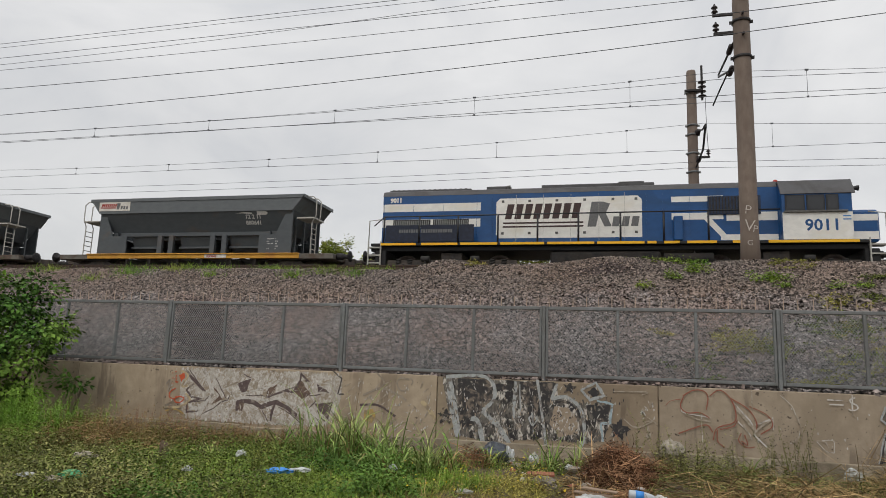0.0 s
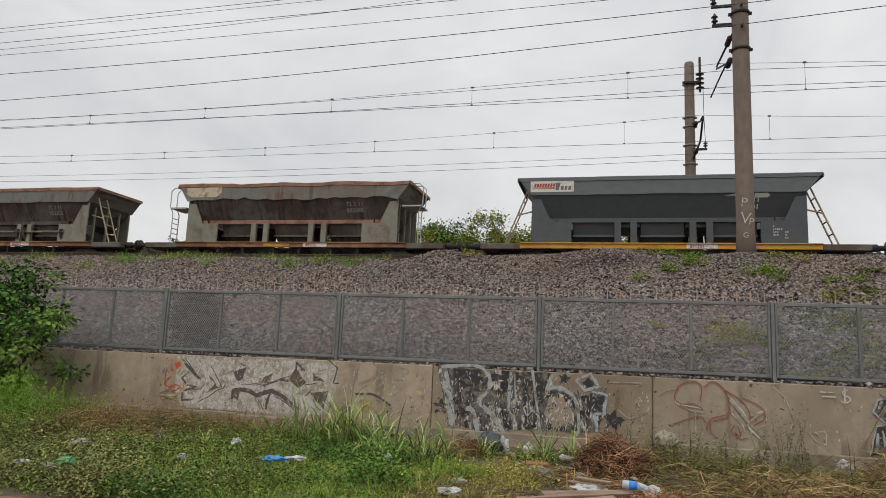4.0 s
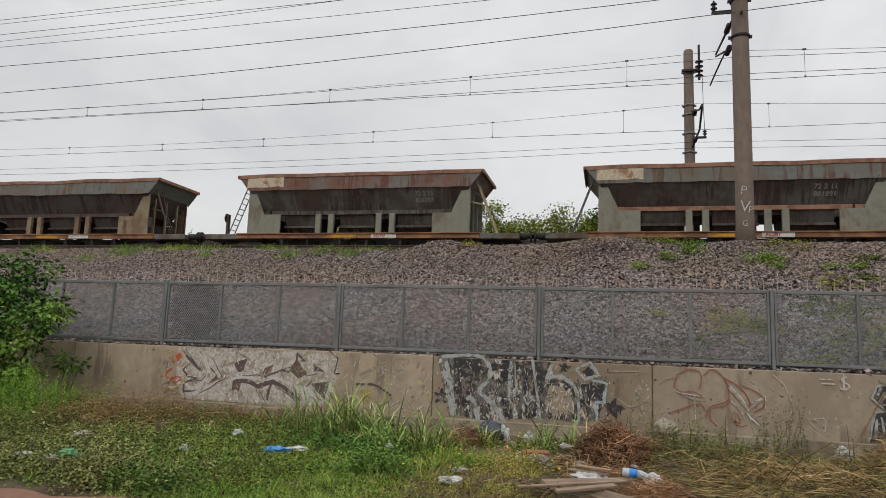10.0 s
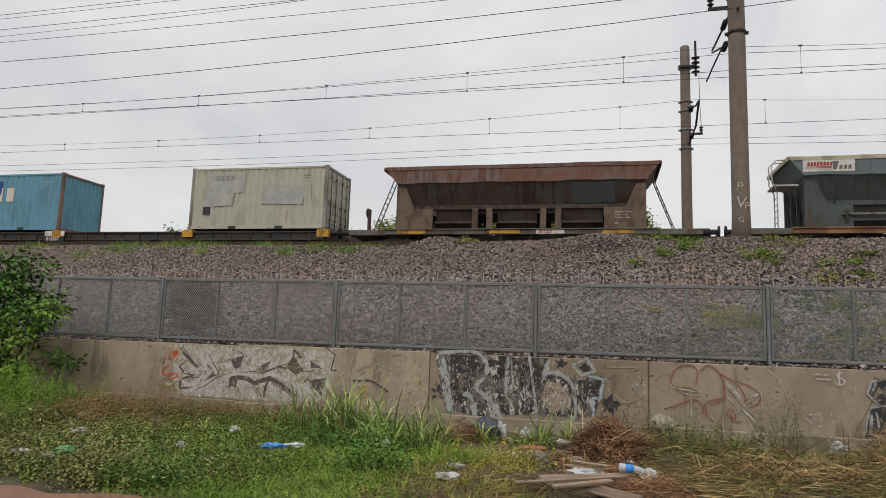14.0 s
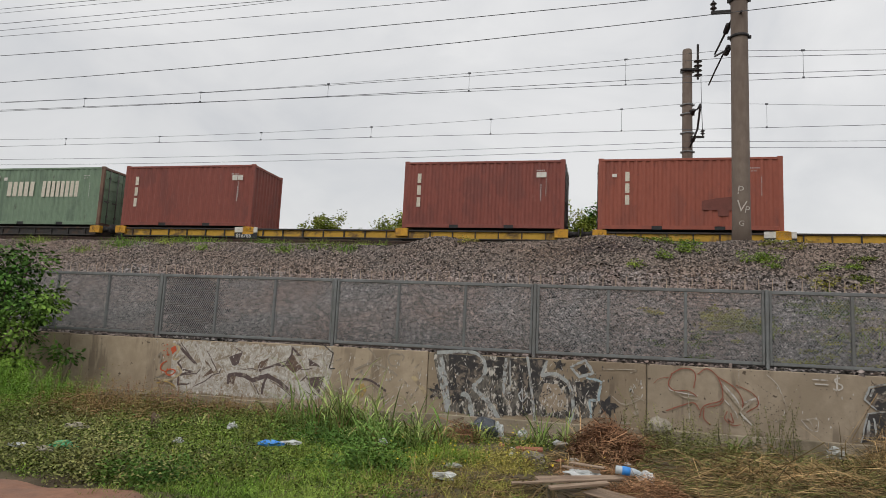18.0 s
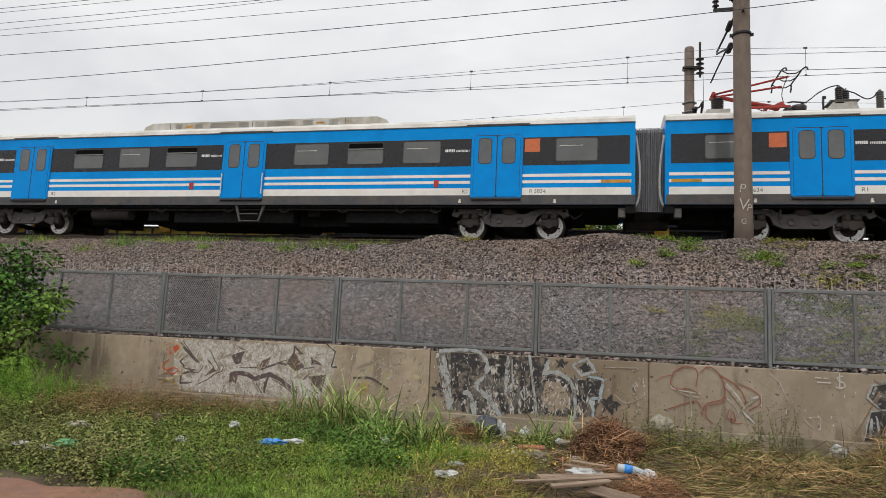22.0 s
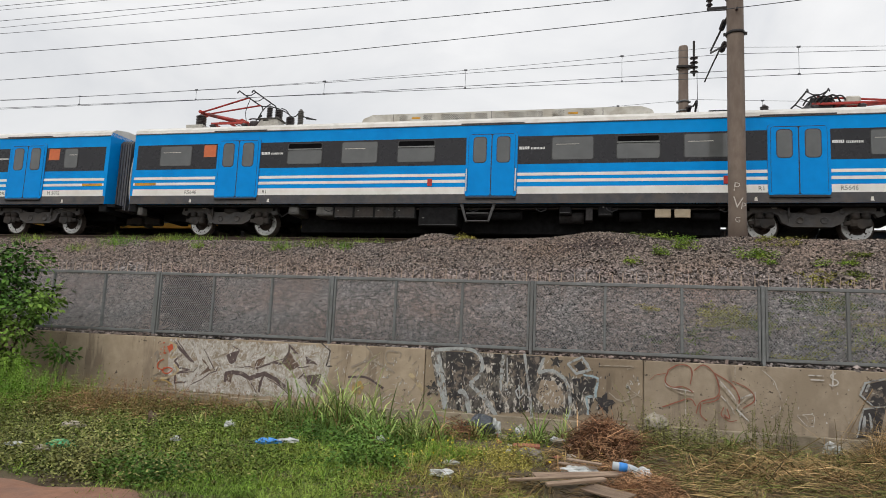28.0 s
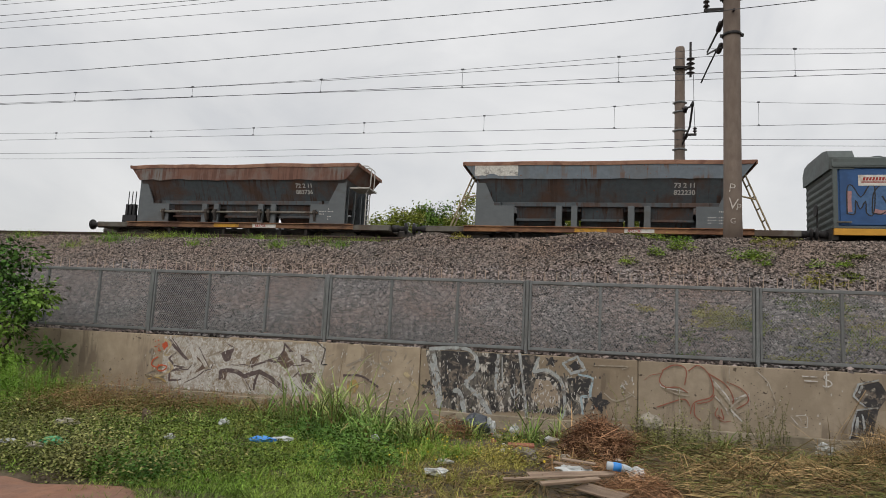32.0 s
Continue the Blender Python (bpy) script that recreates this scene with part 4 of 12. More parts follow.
def hopper(spec):
    """A ballast hopper wagon; spec names its paints, plate, number, ladders and whether it has door shafts."""
    body, band, sill = spec["body"], spec["band"], spec["sill"]
    w = thing("hopper_wagon", spec["label"], "hopper wagon", group="hopper wagons")
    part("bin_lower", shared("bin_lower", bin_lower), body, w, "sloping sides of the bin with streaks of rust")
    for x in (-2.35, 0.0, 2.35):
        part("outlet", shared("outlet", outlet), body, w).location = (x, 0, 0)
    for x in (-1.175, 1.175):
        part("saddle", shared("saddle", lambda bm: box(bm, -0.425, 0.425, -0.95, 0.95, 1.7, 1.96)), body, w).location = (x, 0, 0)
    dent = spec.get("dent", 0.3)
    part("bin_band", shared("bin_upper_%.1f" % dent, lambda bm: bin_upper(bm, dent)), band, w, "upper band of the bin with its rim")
    for s in (-1, 1):
        part("rim", shared("rim_bar_%.1f_%d" % (dent, s), lambda bm: rim_bar(bm, dent, s)), spec.get("rim", band), w)
    for s in (-1, 1):
        part("end_rim", shared("end_rim_%d" % s, lambda bm: box(bm, s * BIN[2][0] - 0.03, s * BIN[2][0] + 0.03, -BIN[2][1], BIN[2][1], BIN[2][2] - 0.12, BIN[2][2] + 0.015, 0.01)), spec.get("rim", band), w)
        ob = part("waist_beam", shared("waist_beam", lambda bm: box(bm, -4.1, 4.1, -0.07, 0.09, 1.84, 2.0, 0.012)), spec.get("beam", body), w)
        ob.location = (0, s * 1.04, 0)
    # end panels under the bin's ends
    for sx in (-1, 1):
        for sy in (-1, 1):
            ob = part("end_panel", shared("end_panel_%d" % sx, lambda bm: slab(bm, [(sx * 4.55, 1.06), (sx * 3.12, 1.06), (sx * 3.12, 1.84), (sx * 3.86, 1.84), (sx * 3.9, 1.98), (sx * 4.3, 2.86), (sx * 4.55, 2.86)], "Y", -0.03, 0.03)), spec.get("ends", body), w)
            ob.location = (0, sy * 1.27, 0)
        ob = part("end_sheet", shared("end_sheet", lambda bm: [quad(bm, (-0.02, -1.26, 2.0), (-0.02, 1.26, 2.0), (0.02, 1.26, 1.06), (0.02, -1.26, 1.06)), box(bm, -0.03, 0.03, -1.25, 1.25, 1.06, 1.2)]), body, w)
        ob.location = (sx * 3.6, 0, 0)
        for y in (-0.75, 0.0, 0.75):
            ob = part("end_post", shared("end_post", lambda bm: box(bm, -0.045, 0.045, -0.04, 0.04, 1.06, 2.85, 0.008)), spec.get("ends", body), w)
            ob.location = (sx * 4.42, y, 0)
    # pillars and outlet chutes
    for x in (-1.52, -0.98, 0.98, 1.52):
        for s in (-1, 1):
            ob = part("pillar", shared("pillar", lambda bm: box(bm, -0.11, 0.11, -0.09, 0.05, 1.06, 1.85, 0.01)), spec.get("ends", body), w)
            ob.location = (x, s * 1.18, 0)

    cm = spec.get("chute", body)
    for x in (-2.35, 0.0, 2.35):
        for s in (-1, 1):
            for name, build in (("chute_plate", lambda bm: slab(bm, [(s * 1.02, 1.84), (s * 0.86, 1.42), (s * 0.8, 1.42), (s * 0.94, 1.84)], "X", -0.72, 0.72)),
                                ("chute_lip", lambda bm: box(bm, -0.74, 0.74, s * 0.95 - 0.05, s * 0.95 + 0.05, 1.33, 1.42, 0.01)),
                                ("chute_door", lambda bm: slab(bm, [(s * 0.9, 1.33), (s * 0.55, 1.02), (s * 0.5, 1.04), (s * 0.82, 1.33)], "X", -0.68, 0.68)),
                                ("door_bar", lambda bm: box(bm, -0.5, 0.5, s * 0.75 - 0.02, s * 0.75 + 0.02, 1.12, 1.17))):
                part(name, shared("%s_%d" % (name, s), build), cm, w).location = (x, 0, 0)
    if spec.get("shafts"):
        for x in (-2.35, 0.0, 2.35):
            part("door_shaft", shared("door_shaft", lambda bm: rod(bm, (-1.1, -1.34, 1.5), (1.1, -1.34, 1.5), 0.045, 10)), spec.get("shaft_paint", shaft_steel), w, "pale steel door shaft").location = (x, 0, 0)
            for u in (-0.98, 0.98):
                part("shaft_arm", shared("shaft_arm", lambda bm: [slab(bm, [(-1.42, 1.6), (-1.28, 1.64), (-1.2, 1.45), (-1.2, 1.2), (-1.3, 1.16), (-1.38, 1.34)], "X", -0.05, 0.05), rod(bm, (-0.07, -1.34, 1.5), (0.07, -1.34, 1.5), 0.08, 10)]), bogie_iron, w).location = (x + u, 0, 0)
    for s in (-1, 1):
        ob = part("side_sill", shared("side_sill", lambda bm: [box(bm, -4.95, 4.95, -0.05, 0.05, 0.86, 1.06, 0.012), box(bm, -4.95, 4.95, -0.11, 0.05, 1.03, 1.07, 0.006)]), sill, w, "long side sill in worn yellow paint" if sill is not sill_rust else "")
        ob.location = (0, s * 1.32, 0)
    part("centre_sill", shared("hopper_centre", lambda bm: [box(bm, -6.3, 6.3, -0.3, 0.3, 0.72, 1.0, 0.02), box(bm, -5.2, -3.9, -1.25, 1.25, 0.8, 1.0), box(bm, 3.9, 5.2, -1.25, 1.25, 0.8, 1.0)]), under_grime_shaded, w)
    for s in (-1, 1):
        ob = part("end_platform", shared("end_platform", lambda bm: box(bm, 4.95, 6.4, -1.34, 1.34, 0.84, 1.05, 0.015)), spec.get("platform", platform_grey), w)
        ob.matrix_basis = pose(0, 0, 0, 0, 0, 0 if s > 0 else 180)
    for x in (-3.0, -1.9, -0.55, 0.55, 1.9, 3.0):
        ob = part("sill_bracket", shared("sill_bracket", lambda bm: slab(bm, [(-1.3, 0.86), (-1.3, 0.62), (-1.1, 0.5), (-0.3, 0.5), (-0.3, 0.86)], "X", -0.05, 0.05)), under_grime_shaded, w)
        ob.location = (x, 0, 0)
    part("yellow_mark", shared("yellow_mark", lambda bm: box(bm, -0.55, 0.55, -1.378, -1.372, 0.89, 1.02)), yellow_paint, w).location = (spec.get("mark", -0.4), 0, 0)
    if spec.get("patch"):
        for x in (-3.9, 3.6):
            part("yellow_mark", MESHES["yellow_mark"], yellow_paint, w).location = (x, 0, 0)
        part("grey_patch", boxed(-0.75, 0.75, -0.006, 0.004, -0.4, 0.36, 0.002), slate, w, "grey repainted patch").matrix_basis = pose(2.75, -1.19, 2.42, math.degrees(math.atan2(BIN[1][1] - BIN[0][1], BIN[1][2] - BIN[0][2])), 0, 0)
    part("number_board", shared("number_board", lambda bm: box(bm, 0.75, 1.75, -1.379, -1.372, 0.88, 1.03)), sign_white, w)
    for sx, style in ((-1, spec["left"]), (1, spec["right"])):
        if style == "none":
            continue
        mat = {"rail": pale_rail, "ladder": ladder_steel, "brown": brown_rail, "tan": tan_rail}[style]
        bm = bmesh.new()
        if style == "rail":
            ladder(bm, (5.35, -1.2, 1.05), (5.35, -1.2, 2.3), 0.42, 5, 0.022)
            pipe(bm, [(5.35, -1.2, 2.3), (5.5, -1.2, 2.6), (5.5, -1.2, 3.25), (5.35, -1.2, 3.38), (4.95, -1.2, 3.4)], 0.022)
            pipe(bm, [(5.35, -0.78, 2.3), (5.5, -0.78, 2.6), (5.5, -0.78, 3.25), (5.35, -0.78, 3.38), (4.95, -0.78, 3.4)], 0.022)
            box(bm, 4.7, 5.45, -1.25, -0.3, 2.48, 2.54)
        elif style == "tan":
            ladder(bm, (5.55, -1.0, 1.05), (4.72, -1.0, 3.1), 0.5, 4, 0.03)
            rod(bm, (4.5, -1.0, 2.3), (5.1, -1.0, 2.15), 0.03, 6)
        elif style == "brown":
            pipe(bm, [(5.65, -1.15, 1.05), (5.2, -1.15, 1.9), (4.75, -1.15, 3.0)], 0.035)
            pipe(bm, [(5.45, -0.7, 1.05), (5.05, -0.7, 1.9), (4.7, -0.7, 3.0)], 0.03)
            rod(bm, (4.6, -1.15, 2.2), (5.1, -1.15, 2.05), 0.03, 6)
        else:
            ladder(bm, (5.5, -1.1, 1.05), (4.75, -1.1, 3.0), 0.4, 8, 0.022)
        ob = part("ladder", bm, mat, w, "steel end ladder" if style != "rail" else "pale tubular end ladder with rails")
        if sx < 0:
            ob.matrix_basis = Matrix.Diagonal((-1, 1, 1, 1))
    if spec.get("levers"):
        sx = -1 if spec["levers"] < 0 else 1
        bm = bmesh.new()
        for k in range(3):
            rod(bm, (sx * (4.75 + k * 0.17), -1.25, 1.06), (sx * (4.75 + k * 0.17), -1.25, 2.35), 0.02, 6)
            box(bm, sx * (4.75 + k * 0.17) - 0.05, sx * (4.75 + k * 0.17) + 0.05, -1.32, -1.15, 1.35, 1.8)
        box(bm, sx * 4.95 - 0.32, sx * 4.95 + 0.32, -1.3, -1.1, 1.06, 1.35)
        part("lever_stand", bm, black_paint, w, "upright black door levers")
    if spec.get("brake"):
        sx = -1 if spec["brake"] < 0 else 1
        bm = bmesh.new()
        box(bm, sx * 5.9 - 0.05, sx * 5.9 + 0.05, -0.6, -0.45, 1.0, 2.0)
        lathe(bm, [(0.16, 0), (0.2, 0.0), (0.2, 0.03), (0.16, 0.03)], 14, (sx * 5.98, -0.52, 1.85), "X")
        rod(bm, (sx * 5.99, -0.52, 1.68), (sx * 5.99, -0.52, 2.02), 0.015, 5)
        rod(bm, (sx * 5.99, -0.69, 1.85), (sx * 5.99, -0.35, 1.85), 0.015, 5)
        part("hand_brake", bm, brown_rail, w)
    # the wheel of the door gear, inside the right end
    bm = bmesh.new()
    lathe(bm, [(0.2, 0), (0.24, 0), (0.24, 0.04), (0.2, 0.04)], 18, (4.1, -0.6, 1.7), "X")
    for k in range(3):
        a = k * 1.047
        rod(bm, (4.12, -0.6 - math.cos(a) * 0.22, 1.7 - math.sin(a) * 0.22), (4.12, -0.6 + math.cos(a) * 0.22, 1.7 + math.sin(a) * 0.22), 0.018, 5)
    part("hand_wheel", bm, ladder_steel, w)
    tilt = math.degrees(math.atan2(BIN[2][1] - BIN[1][1], BIN[2][2] - BIN[1][2]))
    if spec.get("plate"):
        if spec["plate"] == "red":
            brand_plate(w, -3.82, -1.405, 3.12, 1.55, 0.40, letter_red, letter_grey, tilt)
        else:
            part("nameplate", boxed(-0.8, 0.8, -0.012, 0.012, -0.2, 0.2, 0.005), spec["plate"], w, "worn blank name plate").matrix_basis = pose(-3.82, -1.40, 3.12, tilt, 0, 0)
    lean = math.degrees(math.atan2(BIN[1][1] - BIN[0][1], BIN[1][2] - BIN[0][2]))

    def on_slope(x, z):
        f = (z - BIN[0][2]) / (BIN[1][2] - BIN[0][2])
        return pose(x, -(BIN[0][1] + f * (BIN[1][1] - BIN[0][1])) - 0.006, z, lean, 0, 0)
    if spec.get("numbers"):
        hi, lo = spec["numbers"]
        nm = spec.get("ink", number_white)
        lettering("class_number", hi, 0.17, nm, w, on_slope(2.4, 2.52))
        lettering("wagon_number", lo, 0.17, nm, w, on_slope(2.4, 2.29))
        lettering("sill_number", lo, 0.11, spec.get("sill_ink", letter_red), w, pose(0.86, -1.381, 0.9))
        bm = bmesh.new()
        slab(bm, [(2.0, 2.72), (2.35, 2.78), (2.75, 2.74), (2.7, 2.68), (2.3, 2.72)], "Y", 0, -0.003)
        slab(bm, [(2.95, 2.64), (3.35, 2.64), (3.45, 2.72), (3.35, 2.8), (2.95, 2.8)], "Y", 0, -0.003)
        if spec.get("emblem"):
            ob = part("emblem", bm, nm, w, "white stencilled arrow marks")
            ob.matrix_basis = on_slope(0, 2.72) @ pose(0, 0, -2.72)
        else:
            bm.free()
        bm = bmesh.new()
        rs_ = random.Random(lo)
        for k in range(5):
            for j in range(2):
                u = 3.5 + j * 0.36
                if rs_.random() < 0.3:
                    continue
                for q in range(rs_.randint(1, 5)):
                    box(bm, u + q * 0.058, u + q * 0.058 + rs_.uniform(0.02, 0.045), -1.305, -1.301, 1.24 + k * 0.1, 1.28 + k * 0.1)
        tagged(part("stencilled_data", bm, nm, w, "rows of small unreadable stencilled data"), kind="stuff")
    for x in (-4.5, 4.5):
        freight_bogie(w, x)
    buffers(w, 6.98)
    return w


# band tones are paler than the lower sides, whose down-facing shade is painted in
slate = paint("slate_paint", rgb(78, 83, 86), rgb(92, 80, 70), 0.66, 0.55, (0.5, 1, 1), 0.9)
slate_lit = paint("slate_lit_paint", rgb(98, 103, 105), rgb(86, 84, 80), 0.64, 0.55, (0.5, 1, 1), 1.0)
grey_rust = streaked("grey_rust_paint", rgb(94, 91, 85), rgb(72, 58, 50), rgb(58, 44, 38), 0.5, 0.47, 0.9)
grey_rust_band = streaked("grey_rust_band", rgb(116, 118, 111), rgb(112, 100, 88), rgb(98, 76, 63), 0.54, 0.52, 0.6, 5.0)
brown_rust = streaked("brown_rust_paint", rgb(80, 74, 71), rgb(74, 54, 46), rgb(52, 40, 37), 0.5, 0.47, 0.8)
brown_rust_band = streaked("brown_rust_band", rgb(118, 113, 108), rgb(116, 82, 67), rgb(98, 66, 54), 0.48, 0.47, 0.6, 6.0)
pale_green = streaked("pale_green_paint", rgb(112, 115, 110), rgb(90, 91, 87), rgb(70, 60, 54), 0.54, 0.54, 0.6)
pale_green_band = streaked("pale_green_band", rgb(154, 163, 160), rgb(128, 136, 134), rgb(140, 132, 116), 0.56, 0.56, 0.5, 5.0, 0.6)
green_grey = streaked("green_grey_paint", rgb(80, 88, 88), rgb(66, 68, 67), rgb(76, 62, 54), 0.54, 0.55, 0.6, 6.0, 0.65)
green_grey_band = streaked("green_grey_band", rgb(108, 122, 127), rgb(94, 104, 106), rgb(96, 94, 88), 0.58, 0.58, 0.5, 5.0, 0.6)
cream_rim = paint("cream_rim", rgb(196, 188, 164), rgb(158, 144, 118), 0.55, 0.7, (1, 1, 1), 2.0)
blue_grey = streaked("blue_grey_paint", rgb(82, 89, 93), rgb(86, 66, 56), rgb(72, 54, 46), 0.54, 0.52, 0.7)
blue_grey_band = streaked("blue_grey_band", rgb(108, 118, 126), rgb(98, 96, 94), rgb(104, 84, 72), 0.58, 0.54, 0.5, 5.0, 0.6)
olive_end = paint("olive_end_panel", rgb(134, 132, 118), rgb(110, 96, 80), 0.6, 0.75, (1, 1, 0.7), 1.3)
rust_end = paint("rust_end_panel", rgb(116, 98, 82), rgb(82, 64, 54), 0.54, 0.8, (1, 1, 0.6), 1.6)
tan_end = streaked("tan_end_panel", rgb(146, 134, 108), rgb(120, 98, 76), rgb(96, 70, 54), 0.5, 0.5, 1.4, 6.0, 0.8)
rust_rim = paint("rust_rim", rgb(156, 118, 96), rgb(122, 86, 70), 0.52, 0.8, (1, 1, 1), 2.0)
plate_blank = surface("plate_blank", rgb(206, 194, 172), rgb(180, 164, 140), 14, 0.7, bump=0.05, stain=rgb(150, 112, 84), stain_size=2.5, stain_at=0.58)
plate_pale = surface("plate_pale", rgb(222, 220, 212), rgb(190, 186, 176), 14, 0.7, bump=0.05, stain=rgb(130, 124, 118), stain_size=4, stain_at=0.6)
ink_worn = surface("ink_worn", rgb(150, 146, 138), rgb(104, 100, 94), 25, 0.8, bump=0)

HOPPERS = [
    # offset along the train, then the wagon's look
    (103.45, dict(label="clean dark grey hopper wagon with yellow sill and white name plate", body=slate, band=slate_lit, sill=sill_orange, plate="red", numbers=("72 2 11", "880641"), emblem=True, left="rail", right="rail", dent=0.0)),
    (88.47, dict(label="dark grey hopper wagon with yellow sill and dusty bin", body=slate, band=slate_lit, sill=sill_orange, plate="red", numbers=("72 2 11", "684536"), emblem=True, left="rail", right="rail", dent=0.8)),
    (74.15, dict(label="dark grey hopper wagon with yellow sill and tan ladder", body=slate, band=slate_lit, sill=sill_orange, plate="red", numbers=("73 2 11", "871301"), emblem=True, left="tan", right="tan", dent=0.2)),
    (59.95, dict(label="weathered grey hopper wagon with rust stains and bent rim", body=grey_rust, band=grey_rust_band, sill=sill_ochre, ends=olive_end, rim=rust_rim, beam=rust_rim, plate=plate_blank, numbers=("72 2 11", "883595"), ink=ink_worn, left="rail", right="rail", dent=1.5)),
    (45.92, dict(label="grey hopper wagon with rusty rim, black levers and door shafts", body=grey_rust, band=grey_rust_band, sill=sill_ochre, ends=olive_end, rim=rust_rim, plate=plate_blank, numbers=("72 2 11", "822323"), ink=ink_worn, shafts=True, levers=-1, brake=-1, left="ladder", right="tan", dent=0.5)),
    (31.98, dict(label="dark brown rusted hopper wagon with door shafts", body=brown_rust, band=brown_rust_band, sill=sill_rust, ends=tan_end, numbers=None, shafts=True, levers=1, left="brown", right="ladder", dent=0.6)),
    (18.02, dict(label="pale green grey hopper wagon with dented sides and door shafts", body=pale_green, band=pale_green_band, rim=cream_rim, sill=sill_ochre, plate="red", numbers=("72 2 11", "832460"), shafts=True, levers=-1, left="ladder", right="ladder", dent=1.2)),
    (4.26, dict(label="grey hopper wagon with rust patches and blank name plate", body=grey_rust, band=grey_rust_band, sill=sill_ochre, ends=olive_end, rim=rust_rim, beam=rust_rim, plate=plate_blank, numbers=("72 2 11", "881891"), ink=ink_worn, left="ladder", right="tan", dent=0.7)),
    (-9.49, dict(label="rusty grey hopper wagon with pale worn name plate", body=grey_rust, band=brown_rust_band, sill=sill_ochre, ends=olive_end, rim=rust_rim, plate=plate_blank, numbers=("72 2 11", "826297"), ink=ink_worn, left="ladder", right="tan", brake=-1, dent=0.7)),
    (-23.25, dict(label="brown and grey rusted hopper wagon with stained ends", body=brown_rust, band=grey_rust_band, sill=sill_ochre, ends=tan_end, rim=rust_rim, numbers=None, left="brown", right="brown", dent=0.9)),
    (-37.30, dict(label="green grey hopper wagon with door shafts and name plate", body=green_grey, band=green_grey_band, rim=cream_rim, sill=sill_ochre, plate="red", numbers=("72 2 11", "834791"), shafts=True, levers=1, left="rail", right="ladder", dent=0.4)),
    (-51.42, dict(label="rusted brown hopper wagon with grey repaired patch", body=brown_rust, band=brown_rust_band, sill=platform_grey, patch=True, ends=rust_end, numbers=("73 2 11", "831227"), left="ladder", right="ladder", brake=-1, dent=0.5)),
    (-266.90, dict(label="blue grey hopper wagon with rust streaks and pale plate", body=blue_grey, band=blue_grey_band, sill=sill_ochre, ends=slate_lit, rim=rust_rim, plate=plate_pale, numbers=("73 2 11", "822230"), left="tan", right="tan", dent=0.4)),
    (-281.11, dict(label="rusty grey hopper wagon at the end of the train", body=blue_grey, band=brown_rust_band, sill=sill_rust, ends=slate_lit, rim=rust_rim, numbers=("72 2 11", "883736"), plate=None, shafts=True, levers=-1, left="none", right="rail", dent=0.9)),
]
FREIGHT = []
for offset, spec in HOPPERS:
    FREIGHT.append((hopper(spec), offset, 0.0))

# ---- containers and flat wagons ----
def corrugated(bm, length, z0, z1, y, depth=0.034, pitch=0.272, axis="X"):
    """A trapezoid-ribbed sheet along x (or y) at the plane y, ribs going inwards."""
    n = max(2, int(round(length / pitch)))
    p = length / n
    s = 1 if y > 0 else -1
    line = []
    for k in range(n):
        u = -length / 2 + k * p
        line += [(u, 0), (u + p * 0.28, 0), (u + p * 0.5, depth), (u + p * 0.78, depth)]
    line.append((length / 2, 0))
    for (a, d0), (b, d1) in zip(line, line[1:]):
        ya, yb = y - s * d0, y - s * d1
        if axis == "X":
            quad(bm, (a, ya, z0), (b, yb, z0), (b, yb, z1), (a, ya, z1))
        else:
            quad(bm, (ya, a, z0), (yb, b, z0), (yb, b, z1), (ya, a, z1))
    bmesh.ops.recalc_face_normals(bm, faces=bm.faces)


CL, CW, CH = 6.058, 2.438, 2.591


def blocks(bm, x, z, w, h, n, gap=0.28, slant=0.0, seed=1):
    """A word as n plain upright blocks."""
    p = w / n
    for k in range(n):
        u = x + k * p
        slab(bm, [(u, z), (u + p * (1 - gap), z), (u + p * (1 - gap) + slant * h, z + h), (u + slant * h, z + h)], "Y", 0, -0.004)


